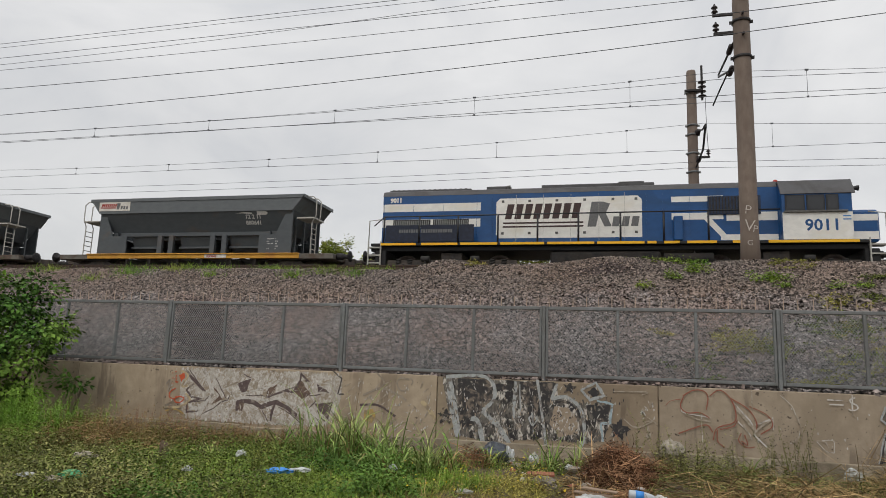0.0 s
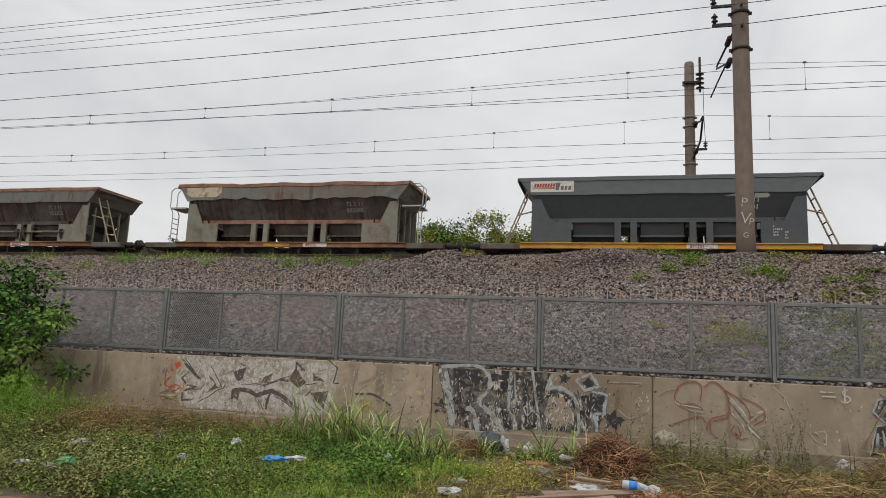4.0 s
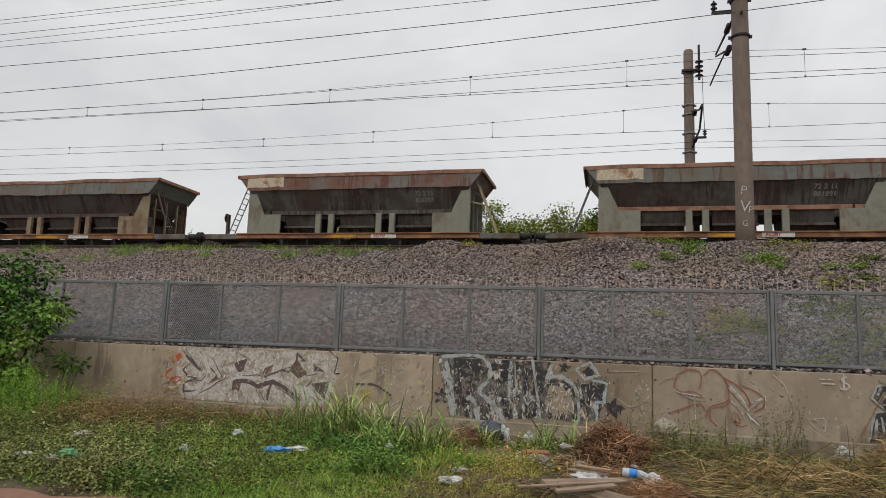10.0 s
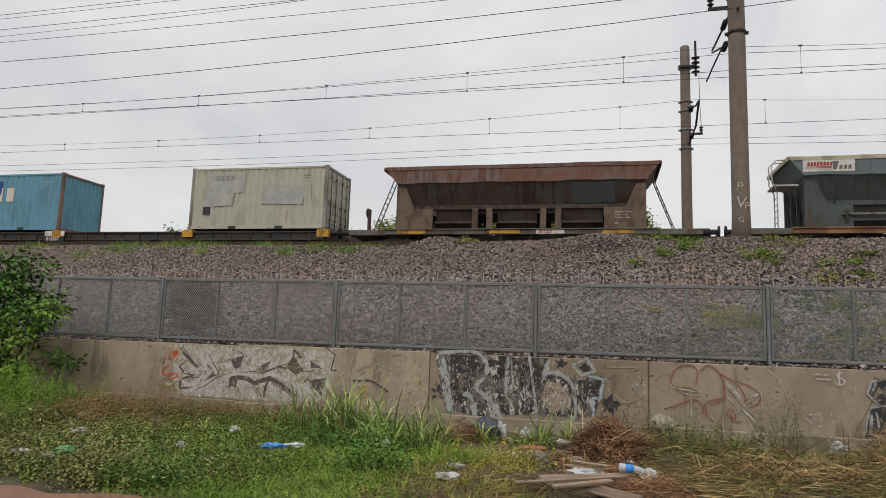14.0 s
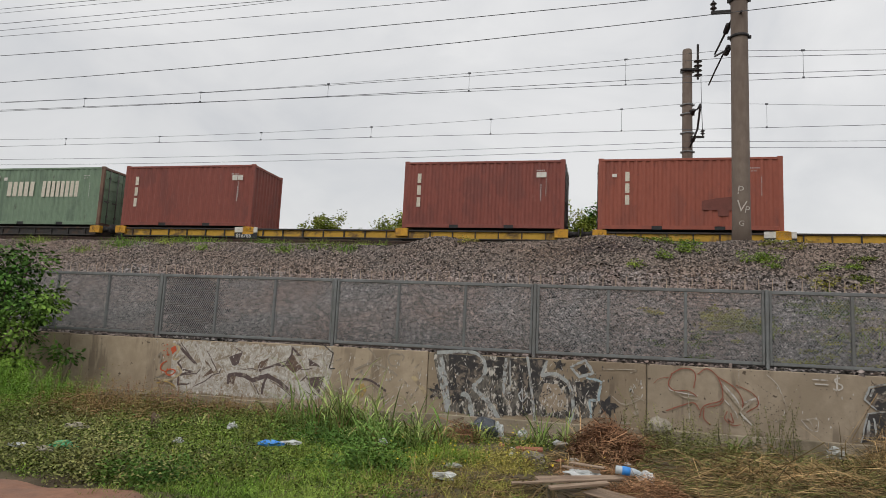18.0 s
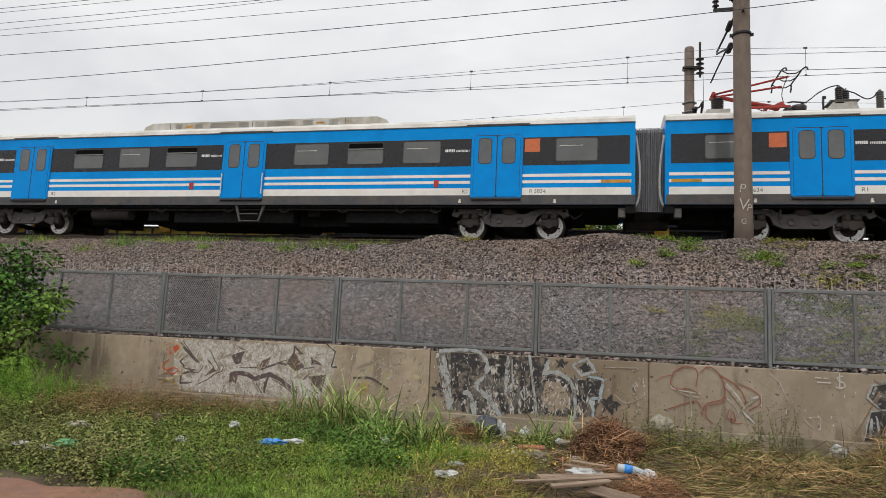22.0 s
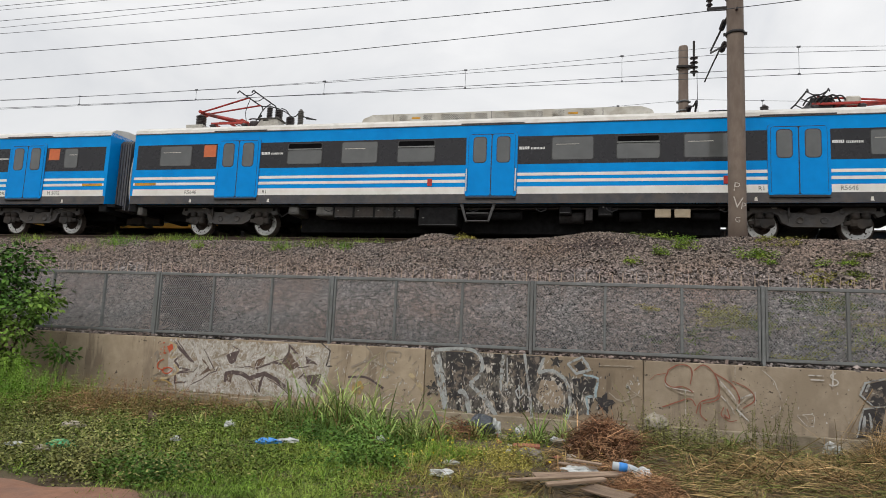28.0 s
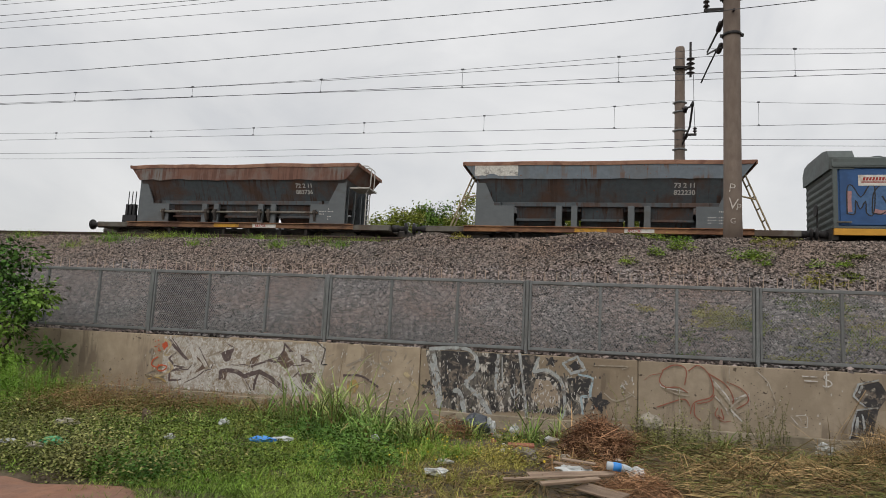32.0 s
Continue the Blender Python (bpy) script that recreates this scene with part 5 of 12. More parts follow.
def container(label, mat, doors, marks=(), post=None, small=number_white):
    c = thing("shipping_container", label, "shipping container", group="shipping containers")
    post = post or mat
    hx, hy = CL / 2, CW / 2
    for s in (-1, 1):
        part("side_wall", shared("cont_side_%d" % s, lambda bm: corrugated(bm, CL - 0.3, 0.16, CH - 0.11, s * (hy - 0.012))), mat, c)
        part("bottom_rail", shared("cont_brail_%d" % s, lambda bm: [box(bm, a, b, s * hy - 0.03, s * hy + 0.03 - 0.035 * (s > 0), 0.03, 0.16, 0.006) for a, b in ((-hx + 0.15, -1.2), (-0.85, 0.85), (1.2, hx - 0.15))]), mat, c)
        part("top_rail", shared("cont_trail_%d" % s, lambda bm: box(bm, -hx + 0.15, hx - 0.15, s * (hy - 0.03) - 0.03, s * (hy - 0.03) + 0.03, CH - 0.11, CH - 0.03, 0.006)), mat, c)
        # black plates show the shade inside the hollow pockets as colour
        for x in (-1.02, 1.02):
            part("fork_pocket", shared("fork_pocket", lambda bm: box(bm, -0.18, 0.18, -0.02, 0.02, 0.03, 0.15)), black_paint, c).location = (x, s * (hy - 0.03), 0)
        for sx in (-1, 1):
            p = part("corner_post", shared("corner_post", lambda bm: box(bm, -0.075, 0.075, -0.05, 0.05, 0.1, CH - 0.1, 0.01)), post, c)
            p.location = (sx * (hx - 0.075), s * (hy - 0.05), 0)
            for z in (0.06, CH - 0.06):
                f = part("corner_casting", shared("corner_casting", lambda bm: box(bm, -0.089, 0.089, -0.081, 0.081, -0.06, 0.06, 0.012)), post, c)
                f.location = (sx * (hx - 0.086), s * (hy - 0.078), z)
    part("roof", shared("cont_roof", lambda bm: [box(bm, -hx + 0.1, hx - 0.1, -hy + 0.05, hy - 0.05, CH - 0.06, CH - 0.035)] + [box(bm, u - 0.09, u + 0.09, -hy + 0.15, hy - 0.15, CH - 0.035, CH - 0.018) for u in np.arange(-2.6, 2.7, 0.4)]), mat, c)
    part("floor", shared("cont_floor", lambda bm: box(bm, -hx + 0.1, hx - 0.1, -hy + 0.04, hy - 0.04, 0.04, 0.15)), under_grime_shaded, c)
    for sx in (-1, 1):
        if sx == doors:
            for s in (-1, 1):
                d = part("door", shared("cont_door", lambda bm: [box(bm, -0.025, 0.025, -0.555, 0.555, 0.14, CH - 0.14, 0.006)] + [box(bm, 0.02, 0.045, -0.5, 0.5, z, z + 0.3, 0.008) for z in np.arange(0.3, 2.2, 0.44)]), mat, c)
                d.matrix_basis = pose(sx * (hx - 0.06), s * 0.565, 0, 0, 0, 0 if sx > 0 else 180)
                for y in (-0.28, 0.22):
                    b = part("lock_rod", shared("lock_rod", lambda bm: [rod(bm, (0, 0, 0.1), (0, 0, CH - 0.1), 0.02, 8), box(bm, -0.01, 0.03, -0.22, 0.05, 1.05, 1.1), box(bm, -0.02, 0.03, -0.05, 0.05, 0.4, 0.48), box(bm, -0.02, 0.03, -0.05, 0.05, 2.1, 2.18)]), ladder_steel, d)
                    b.location = (0.075, y, 0)
        else:
            part("end_wall", shared("cont_end_%d" % sx, lambda bm: corrugated(bm, CW - 0.2, 0.14, CH - 0.1, sx * (hx - 0.03), 0.045, 0.25, "Y")), mat, c)
        part("end_sill", shared("cont_sill_%d" % sx, lambda bm: box(bm, sx * (hx - 0.05) - 0.04, sx * (hx - 0.05) + 0.04, -hy + 0.1, hy - 0.1, 0.03, 0.14)), post, c)
        part("end_header", shared("cont_head_%d" % sx, lambda bm: box(bm, sx * (hx - 0.05) - 0.04, sx * (hx - 0.05) + 0.04, -hy + 0.1, hy - 0.1, CH - 0.12, CH - 0.03)), post, c)
    for name, m, bm in marks:
        part(name, bm, m, c).location = (0, -hy - 0.001 - (0.006 if name == "small_mark" else 0), 0)
    bm = bmesh.new()
    rs_ = random.Random(label)
    blocks(bm, 2.0, 2.16, 0.34, 0.045, 5, 0.5)
    blocks(bm, 2.02, 2.06, 0.2, 0.035, 4, 0.5)
    for k in range(9):
        blocks(bm, 2.34, 1.82 - k * 0.075, 0.03, rs_.uniform(0.025, 0.055), 1, 0.1)
    tagged(part("code_marks", bm, small, c, "rows of small code markings"), kind="stuff").location = (0, -hy - 0.002, 0)
    return c


def worded(x, z, w, h, n, slant=0.0, gap=0.28):
    bm = bmesh.new()
    blocks(bm, x, z, w, h, n, gap, slant)
    return bm


def column(x, z, w, h, n, step):
    bm = bmesh.new()
    for k in range(n):
        blocks(bm, x, z - k * step, w, h, 1, 0.1)
    return bm


def cont_paint(name, colour, rust, at=0.63, extra=None):
    return paint(name, colour, rust, at, 0.6, (1.4, 1, 0.55), 1.2, extra=extra, soft=0.12, extra_at=0.68)


ochre_red = cont_paint("container_red_brown", rgb(140, 74, 62), rgb(122, 66, 57), 0.55, extra=rgb(148, 90, 78))
ochre_red2 = cont_paint("container_rust_red", rgb(158, 85, 66), rgb(140, 77, 62), 0.55, extra=rgb(124, 70, 60))
grey_post = cont_paint("container_post_cream", rgb(150, 148, 136), rgb(112, 104, 92), 0.52)
cream = cont_paint("container_cream", rgb(190, 186, 168), rgb(164, 160, 146), 0.57, extra=rgb(148, 122, 96))
aqua = cont_paint("container_aqua", rgb(104, 158, 178), rgb(92, 138, 156), 0.55, extra=rgb(112, 96, 82))
aqua_deep = cont_paint("container_light_blue", rgb(72, 140, 182), rgb(62, 122, 160), 0.55, extra=rgb(96, 96, 92))
royal = cont_paint("container_royal_blue", rgb(6, 82, 158), rgb(6, 70, 136), 0.58)
jade = cont_paint("container_jade_green", rgb(124, 147, 122), rgb(104, 124, 104), 0.56, extra=rgb(84, 90, 76))
orange_c = cont_paint("container_orange", rgb(210, 114, 56), rgb(190, 100, 52), 0.56, extra=rgb(150, 96, 66))
navy = cont_paint("container_navy", rgb(52, 58, 74), rgb(42, 48, 62), 0.58)
brown_post = cont_paint("container_post_brown", rgb(122, 92, 74), rgb(90, 66, 56), 0.52)
steel_post = cont_paint("container_post_grey", rgb(96, 86, 82), rgb(70, 62, 60), 0.54)
letter_cream = surface("letter_cream", rgb(222, 216, 200), rgb(204, 196, 178), 14, 0.7, bump=0)
letter_dark = surface("letter_dark", rgb(58, 56, 62), rgb(46, 44, 50), 14, 0.7, bump=0)
letter_blue = surface("letter_blue", rgb(44, 76, 140), rgb(36, 64, 122), 14, 0.6, bump=0)
grey_patch = surface("grey_patch", rgb(122, 68, 57), rgb(108, 62, 54), 6, 0.7, bump=0)


def stack_letters():
    return ("lettering", letter_cream, column(-2.5, 1.75, 0.16, 0.36, 3, 0.46))


CONTAINERS = [
    (-61.90, container("dirty cream shipping container with green tinge and scuffed side", cream, 1, [("lettering", surface("faded_grey", rgb(150, 150, 148), rgb(130, 130, 128), 9, 0.7, bump=0), worded(-1.9, 2.02, 0.9, 0.22, 4)), ("repaint", surface("repaint_grey", rgb(172, 173, 168), rgb(156, 157, 152), 5, 0.7, bump=0, stain=rgb(188, 186, 172), stain_size=2.0, stain_at=0.6, stain_soft=0.3), slabbed([(-2.3, 0.95), (-1.1, 1.0), (-1.05, 1.5), (-0.6, 1.55), (-0.6, 2.3), (-2.3, 2.28)], "Y", 0.0, -0.002)), ("repaint", surface("repaint_grey", (0.5, 0.5, 0.5)), slabbed([(0.2, 1.05), (2.0, 1.0), (2.1, 1.75), (0.3, 1.8)], "Y", 0.0, -0.002)), ("small_mark", letter_dark, column(-2.4, 0.62, 0.34, 0.34, 1, 1))], grey_post, letter_dark)),
    (-74.30, container("light blue shipping container with white letter blocks and rust runs", aqua, -1, [("lettering", letter_cream, worded(-1.75, 1.32, 2.4, 0.62, 4, 0, 0.35)), ("small_mark", letter_blue, worded(-0.55, 1.65, 0.42, 0.6, 1))], brown_post)),
    (-81.54, container("clean royal blue shipping container with a white letter strip", royal, -1, [("lettering", letter_cream, worded(-2.35, 0.42, 0.5, 1.95, 1, 0, 0.08)), ("small_mark", surface("letter_rose", rgb(206, 122, 108), rgb(190, 106, 94), 14, 0.7, bump=0), column(-2.24, 1.72, 0.3, 0.42, 3, 0.58)), ("sticker", sign_white, worded(2.0, 1.0, 0.5, 0.3, 1, 0, 0))])),
    (-93.93, container("faded rust red shipping container with patched side", ochre_red2, -1, [("lettering", letter_cream, column(-2.1, 1.75, 0.16, 0.34, 3, 0.42)), ("small_mark", sign_white, worded(-2.55, 1.9, 0.16, 0.12, 1, 0, 0)), ("patch", grey_patch, slabbed([(0.45, 0.72), (0.95, 0.72), (0.97, 0.5), (1.3, 0.5), (1.32, 0.7), (1.44, 0.72), (1.42, 1.18), (1.0, 1.14), (0.45, 1.04)], "Y", 0.0, -0.004))])),
    (-101.16, container("red brown shipping container with cream letter blocks", ochre_red, 1, [stack_letters(), ("small_mark", sign_white, worded(2.0, 1.92, 0.36, 0.2, 1, 0, 0)), ("code_column", number_white, column(2.15, 1.6, 0.04, 0.06, 7, 0.09))])),
    (-113.57, container("red brown shipping container with cream letter blocks", ochre_red, -1, [stack_letters(), ("small_mark", sign_white, worded(2.05, 1.92, 0.5, 0.22, 2, 0, 0.1)), ("code_column", number_white, column(2.3, 1.6, 0.04, 0.06, 7, 0.09))])),
    (-120.71, container("jade green shipping container with worn white letter blocks", jade, 1, [("lettering", letter_cream, worded(-1.95, 1.28, 1.5, 0.66, 5, 0.02, 0.3)), ("lettering", letter_cream, worded(-0.1, 1.26, 1.95, 0.7, 8, 0.02, 0.3)), ("small_mark", letter_cream, column(-2.6, 2.0, 0.2, 0.22, 6, 0.34)), ("sticker", sign_white, worded(-2.2, 2.0, 0.18, 0.14, 1, 0, 0))], brown_post)),
    (-133.17, container("orange shipping container with dark letter blocks", orange_c, -1, [("lettering", letter_dark, worded(-0.1, 1.28, 2.85, 0.42, 11, 0, 0.3)), ("small_mark", surface("letter_steel_blue", rgb(92, 110, 142), rgb(80, 96, 126), 14, 0.7, bump=0), worded(-1.35, 1.2, 0.75, 0.62, 2, 0.2, 0.1))])),
    (-140.42, container("dark navy shipping container with pale letter blocks", navy, 1, [("lettering", letter_cream, worded(-2.45, 1.26, 1.6, 0.27, 5)), ("small_mark", surface("letter_orange", rgb(206, 116, 60), rgb(190, 104, 54), 14, 0.7, bump=0), slabbed([(-2.42, 2.2), (-1.95, 2.02), (-1.5, 2.26), (-1.74, 1.97), (-1.42, 1.78), (-1.92, 1.9), (-2.4, 1.72), (-2.12, 1.97)], "Y", 0.0, -0.004))])),
    (-152.85, container("red brown shipping container with cream letter blocks", ochre_red, -1, [stack_letters()])),
    (-172.45, container("faded light blue shipping container with rust runs", aqua, -1, [], brown_post)),
]
flat_yellow = paint("flat_yellow", rgb(204, 160, 56), rgb(112, 88, 54), 0.58, 0.7, (1, 1, 1), 1.8)
flat_dark = paint("flat_dark", rgb(58, 56, 54), rgb(86, 66, 52), 0.58, 0.8, (1, 1, 1), 1.6)


def flat_wagon(label, web, number):
    w = thing("flat_wagon", label, "flat wagon", group="flat wagons")
    for s in (-1, 1):
        ob = part("side_beam", shared("flat_beam", lambda bm: [box(bm, -9.2, 9.2, -0.09, 0.05, 0.98, 1.04, 0.006), box(bm, -9.2, 9.2, -0.09, 0.05, 0.68, 0.73, 0.006)]), flat_dark, w)
        ob.location = (0, s * 1.15, 0)
        ob = part("beam_web", shared("flat_web", lambda bm: box(bm, -9.15, 9.15, -0.02, 0.02, 0.73, 0.98)), web, w)
        ob.location = (0, s * 1.15, 0)
    for x in np.arange(-8.6, 8.7, 0.86):
        part("beam_rib", shared("beam_rib", lambda bm: box(bm, -0.02, 0.02, -1.235, -1.16, 0.73, 0.98)), flat_dark, w).location = (float(x), 0, 0)
    part("frame", shared("flat_frame", lambda bm: [box(bm, -9.2, 9.2, -0.25, 0.25, 0.7, 1.0, 0.01)] + [box(bm, x - 0.08, x + 0.08, -1.12, 1.12, 0.76, 0.98) for x in np.arange(-9.1, 9.2, 2.02)] + [box(bm, s * 9.12 - 0.1, s * 9.12 + 0.1, -1.3, 1.3, 0.7, 1.06, 0.015) for s in (-1, 1)]), flat_dark, w)
    for sx in (-9.15, -3.2, 3.2, 9.15):
        for s in (-1, 1):
            p = part("corner_pad", shared("corner_pad", lambda bm: slab(bm, [(-0.24, 0.8), (0.24, 0.8), (0.24, 1.08), (0.1, 1.1), (-0.24, 1.1)], "Y", -0.1, 0.1)), yellow_paint, w, "yellow container corner pad")
            p.matrix_basis = pose(sx, s * 1.2, 0, 0, 0, 0 if sx < 0 else 180)
    part("number_plate_board", boxed(-0.5, 0.5, -1.30, -1.26, 0.86, 1.08, 0.006), sign_white, w).location = (-3.3, 0, 0)
    part("number_board", boxed(-0.5, 0.5, -1.29, -1.25, 0.62, 0.855, 0.006), black_paint, w).location = (-3.3, 0, 0)
    lettering("wagon_number", number, 0.16, number_white, w, pose(-3.72, -1.293, 0.66))
    bm = bmesh.new()
    box(bm, -1.6, -0.4, -0.5, 0.5, 0.4, 0.7, 0.02)
    rod(bm, (0.9, -0.4, 0.55), (2.2, -0.4, 0.55), 0.18, 12)
    part("brake_gear", bm, under_grime_shaded, w)
    for x in (-7.0, 7.0):
        freight_bogie(w, x)
    buffers(w, 9.78)
    return w


FLATS = [(-68.10, flat_wagon("dark steel flat wagon with yellow corner pads carrying two containers", flat_dark, "816447")),
         (-87.74, flat_wagon("flat wagon with ribbed yellow side beams carrying two containers", flat_yellow, "817450")),
         (-107.37, flat_wagon("flat wagon with ribbed yellow side beams and white number", flat_yellow, "816785")),
         (-126.94, flat_wagon("dark steel flat wagon with yellow corner pads", flat_dark, "816821")),
         (-146.60, flat_wagon("dark steel flat wagon with yellow corner pads", flat_dark, "816912")),
         (-166.25, flat_wagon("flat wagon with ribbed yellow side beams and one container", flat_yellow, "817338"))]
FREIGHT += [(w, o, 0.0) for o, w in FLATS]
FREIGHT += [(c, o, 1.105) for o, c in CONTAINERS]

# ---- closed vans ----
van_blue = paint("van_blue", rgb(46, 88, 140), rgb(39, 75, 120), 0.55, 0.55, (0.8, 1, 1), 1.0)
van_blue_old = paint("van_blue_old", rgb(74, 102, 140), rgb(60, 82, 112), 0.52, 0.7, (1.2, 1, 0.9), 1.2, extra=rgb(112, 84, 70), extra_at=0.63)
tag_cyan = surface("tag_cyan", rgb(28, 150, 208), rgb(24, 130, 190), 9, 0.6, bump=0, stain=rgb(66, 110, 150), stain_size=3, stain_at=0.58)
van_roof_grey = paint("van_roof_grey", rgb(92, 100, 98), rgb(80, 84, 82), 0.56, 0.6)
van_roof_brown = paint("van_roof_brown", rgb(108, 94, 84), rgb(84, 70, 62), 0.52, 0.8)
tag_tan = surface("tag_tan", rgb(176, 146, 128), rgb(140, 122, 116), 9, 0.7, bump=0, stain=rgb(70, 100, 140), stain_size=4, stain_at=0.55)
tag_faded = surface("tag_faded", rgb(72, 106, 150), rgb(58, 94, 140), 9, 0.7, bump=0)
tag_pink = surface("tag_pink", rgb(180, 136, 130), rgb(150, 116, 116), 9, 0.7, bump=0)
tag_pale_blue = surface("tag_pale_blue", rgb(78, 112, 152), rgb(62, 94, 134), 9, 0.6, bump=0)


def van_roof(bm):
    n = 10
    prof = [(-1.45 + 2.9 * k / n, 3.44 + 0.3 * math.sin(math.pi * k / n) ** 0.7) for k in range(n + 1)]
    slab(bm, [(-1.47, 3.2)] + prof + [(1.47, 3.2)], "X", -6.28, 6.28)
    for x in np.arange(-5.8, 5.9, 1.05):
        for (ya, za), (yb, zb) in zip(prof, prof[1:]):
            slab(bm, [(ya, za), (yb, zb), (yb, zb + 0.035), (ya, za + 0.035)], "X", x - 0.03, x + 0.03)


def van_end(bm):
    prof = [(0, 1.0)]
    for k in range(9):
        z = 1.05 + k * 0.24
        prof += [(0.02, z), (0.07, z + 0.1), (0.075, z + 0.16), (0.02, z + 0.2)]
    prof += [(0.02, 3.25), (-0.05, 3.25), (-0.05, 1.0)]
    slab(bm, [(p[0], p[1]) for p in prof], "Y", -1.38, 1.38)


def van(label, blue, roof, number, klass, tags):
    sill = sill_orange
    w = thing("closed_van", label, "freight van", group="closed vans")
    part("body", shared("van_body", lambda bm: box(bm, -6.2, 6.2, -1.36, 1.36, 1.16, 3.22, 0.01)), blue, w)
    part("roof", shared("van_roof", van_roof), roof, w, "ribbed curved sheet roof")
    for s in (-1, 1):
        ob = part("end_wall", shared("van_end", van_end), roof, w, "end wall of deep horizontal ribs")
        ob.matrix_basis = pose(s * 6.2, 0, 0, 0, 0, 0 if s > 0 else 180)
    for s in (-1, 1):
        part("side_sill", shared("van_sill_%d" % s, lambda bm: box(bm, -6.25, 6.25, s * 1.38 - 0.05, s * 1.38 + 0.05, 0.9, 1.12, 0.01)), sill, w)
        part("gutter", shared("van_gutter_%d" % s, lambda bm: [box(bm, -6.25, 6.25, s * 1.4 - 0.05, s * 1.4 + 0.05, 3.14, 3.32, 0.015), box(bm, -6.25, 6.25, s * 1.42 - 0.04, s * 1.42 + 0.04, 3.32, 3.47, 0.02), box(bm, -6.25, 6.25, s * 1.39 - 0.04, s * 1.39 + 0.04, 1.12, 1.2, 0.01)]), roof, w)
        for x0, x1 in ((-6.05, -3.35), (-3.3, 0.0), (0.04, 3.3), (3.35, 6.05)):
            d = part("side_door", boxed(x0, x1, s * 1.385 - 0.02, s * 1.385 + 0.02, 1.24, 3.1, 0.012), blue, w)
            if not tags:
                for z in (1.42, 1.8, 2.18, 2.56, 2.86):
                    part("door_rib", boxed(x0 + 0.14, x1 - 0.14, s * 1.41 - 0.022, s * 1.41 + 0.022, z, z + 0.09, 0.012), blue, d)
                for x in (x0 + 0.05, x1 - 0.05):
                    part("door_stile", boxed(x - 0.05, x + 0.05, s * 1.41 - 0.018, s * 1.41 + 0.018, 1.24, 3.1, 0.008), ladder_steel, d)
        for x in (-3.3, 0.0, 3.3):
            part("hanger", boxed(x - 0.08, x + 0.08, s * 1.42 - 0.02, s * 1.42 + 0.02, 2.98, 3.24, 0.01), blue, w)
        for x in (-5.95, 0.1, 5.95):
            part("latch", boxed(x - 0.22, x + 0.22, s * 1.43 - 0.03, s * 1.43 + 0.03, 1.3, 1.36, 0.01), ladder_steel, w)
        for x in (-6.18, 6.18):
            part("corner_post", boxed(x - 0.07, x + 0.07, s * 1.385 - 0.03, s * 1.385 + 0.03, 1.16, 3.2, 0.01), roof, w)
    part("underframe", shared("van_under", lambda bm: [box(bm, -6.25, 6.25, -0.3, 0.3, 0.7, 1.1), box(bm, -6.3, -6.1, -1.35, 1.35, 0.75, 1.15), box(bm, 6.1, 6.3, -1.35, 1.35, 0.75, 1.15), box(bm, -1.2, 1.2, -0.9, 0.9, 0.45, 0.75), box(bm, -6.2, 6.2, -1.3, 1.3, 1.02, 1.14)]), under_grime_shaded, w)
    if klass:
        brand_plate(w, -4.75, -1.412, 2.72, 1.5, 0.36, letter_red, letter_grey)
        lettering("class_number", klass, 0.19, number_white, w, pose(4.05, -1.411, 2.16))
        bm = bmesh.new()
        ribbon(bm, [(4.3, 2.86), (4.6, 2.92), (5.0, 2.86)], 0.07, 0)
        slab(bm, [(4.75, 2.5), (5.1, 2.5), (5.22, 2.6), (5.1, 2.7), (4.75, 2.7)], "Y", 0, -0.003)
        blocks(bm, 4.5, 1.72, 0.9, 0.14, 3)
        part("emblem", bm, number_white, w).location = (0, -1.411, 0)
    lettering("van_number", number, 0.2, number_white, w, pose(4.05, -1.411, 1.92))
    part("number_board", boxed(0.6, 1.6, -1.445, -1.43, 0.93, 1.08), sign_white, w)
    lettering("sill_number", number, 0.12, letter_dark, w, pose(0.7, -1.447, 0.95))
    rs_ = random.Random(number)
    if not tags:
        part("label_plate", boxed(-5.35, -5.0, -1.445, -1.43, 1.9, 2.1, 0.004), yellow_paint, w)
        for k in range(5):
            cx = -2.3 + k * 0.8
            pts = [(cx, 1.75), (cx + rs_.uniform(0.0, 0.15), 2.5), (cx + 0.4, 2.45 + rs_.uniform(-0.1, 0.1)), (cx + 0.25, 2.1), (cx + 0.55, 1.8)]
            bm = bmesh.new()
            ribbon(bm, smooth_line(pts, 4), 0.2, -1.4345, 0.002)
            part("tag_stroke", bm, tag_cyan, w)
    if tags:
        # fat overlapping letters with dark outlines, then loose strokes and zigzag outlines
        FAT = (((-0.5, -0.45), (-0.48, 0.4), (-0.3, 0.48), (-0.02, 0.1), (0.28, 0.5), (0.46, 0.42), (0.4, -0.45), (0.16, -0.42), (0.14, -0.02), (-0.05, -0.3), (-0.2, 0.0), (-0.24, -0.45)),
               ((-0.42, -0.42), (-0.36, 0.2), (-0.1, 0.5), (0.22, 0.42), (0.4, 0.0), (0.4, -0.44), (0.1, -0.36), (-0.12, -0.46)),
               ((-0.36, 0.05), (-0.3, 0.42), (0.05, 0.5), (0.34, 0.38), (0.3, 0.1), (0.42, -0.1), (0.36, -0.46), (-0.05, -0.5), (-0.34, -0.3)),
               ((-0.4, 0.0), (-0.28, 0.4), (0.05, 0.5), (0.38, 0.34), (0.44, -0.05), (0.3, -0.4), (-0.05, -0.5), (-0.34, -0.34)))
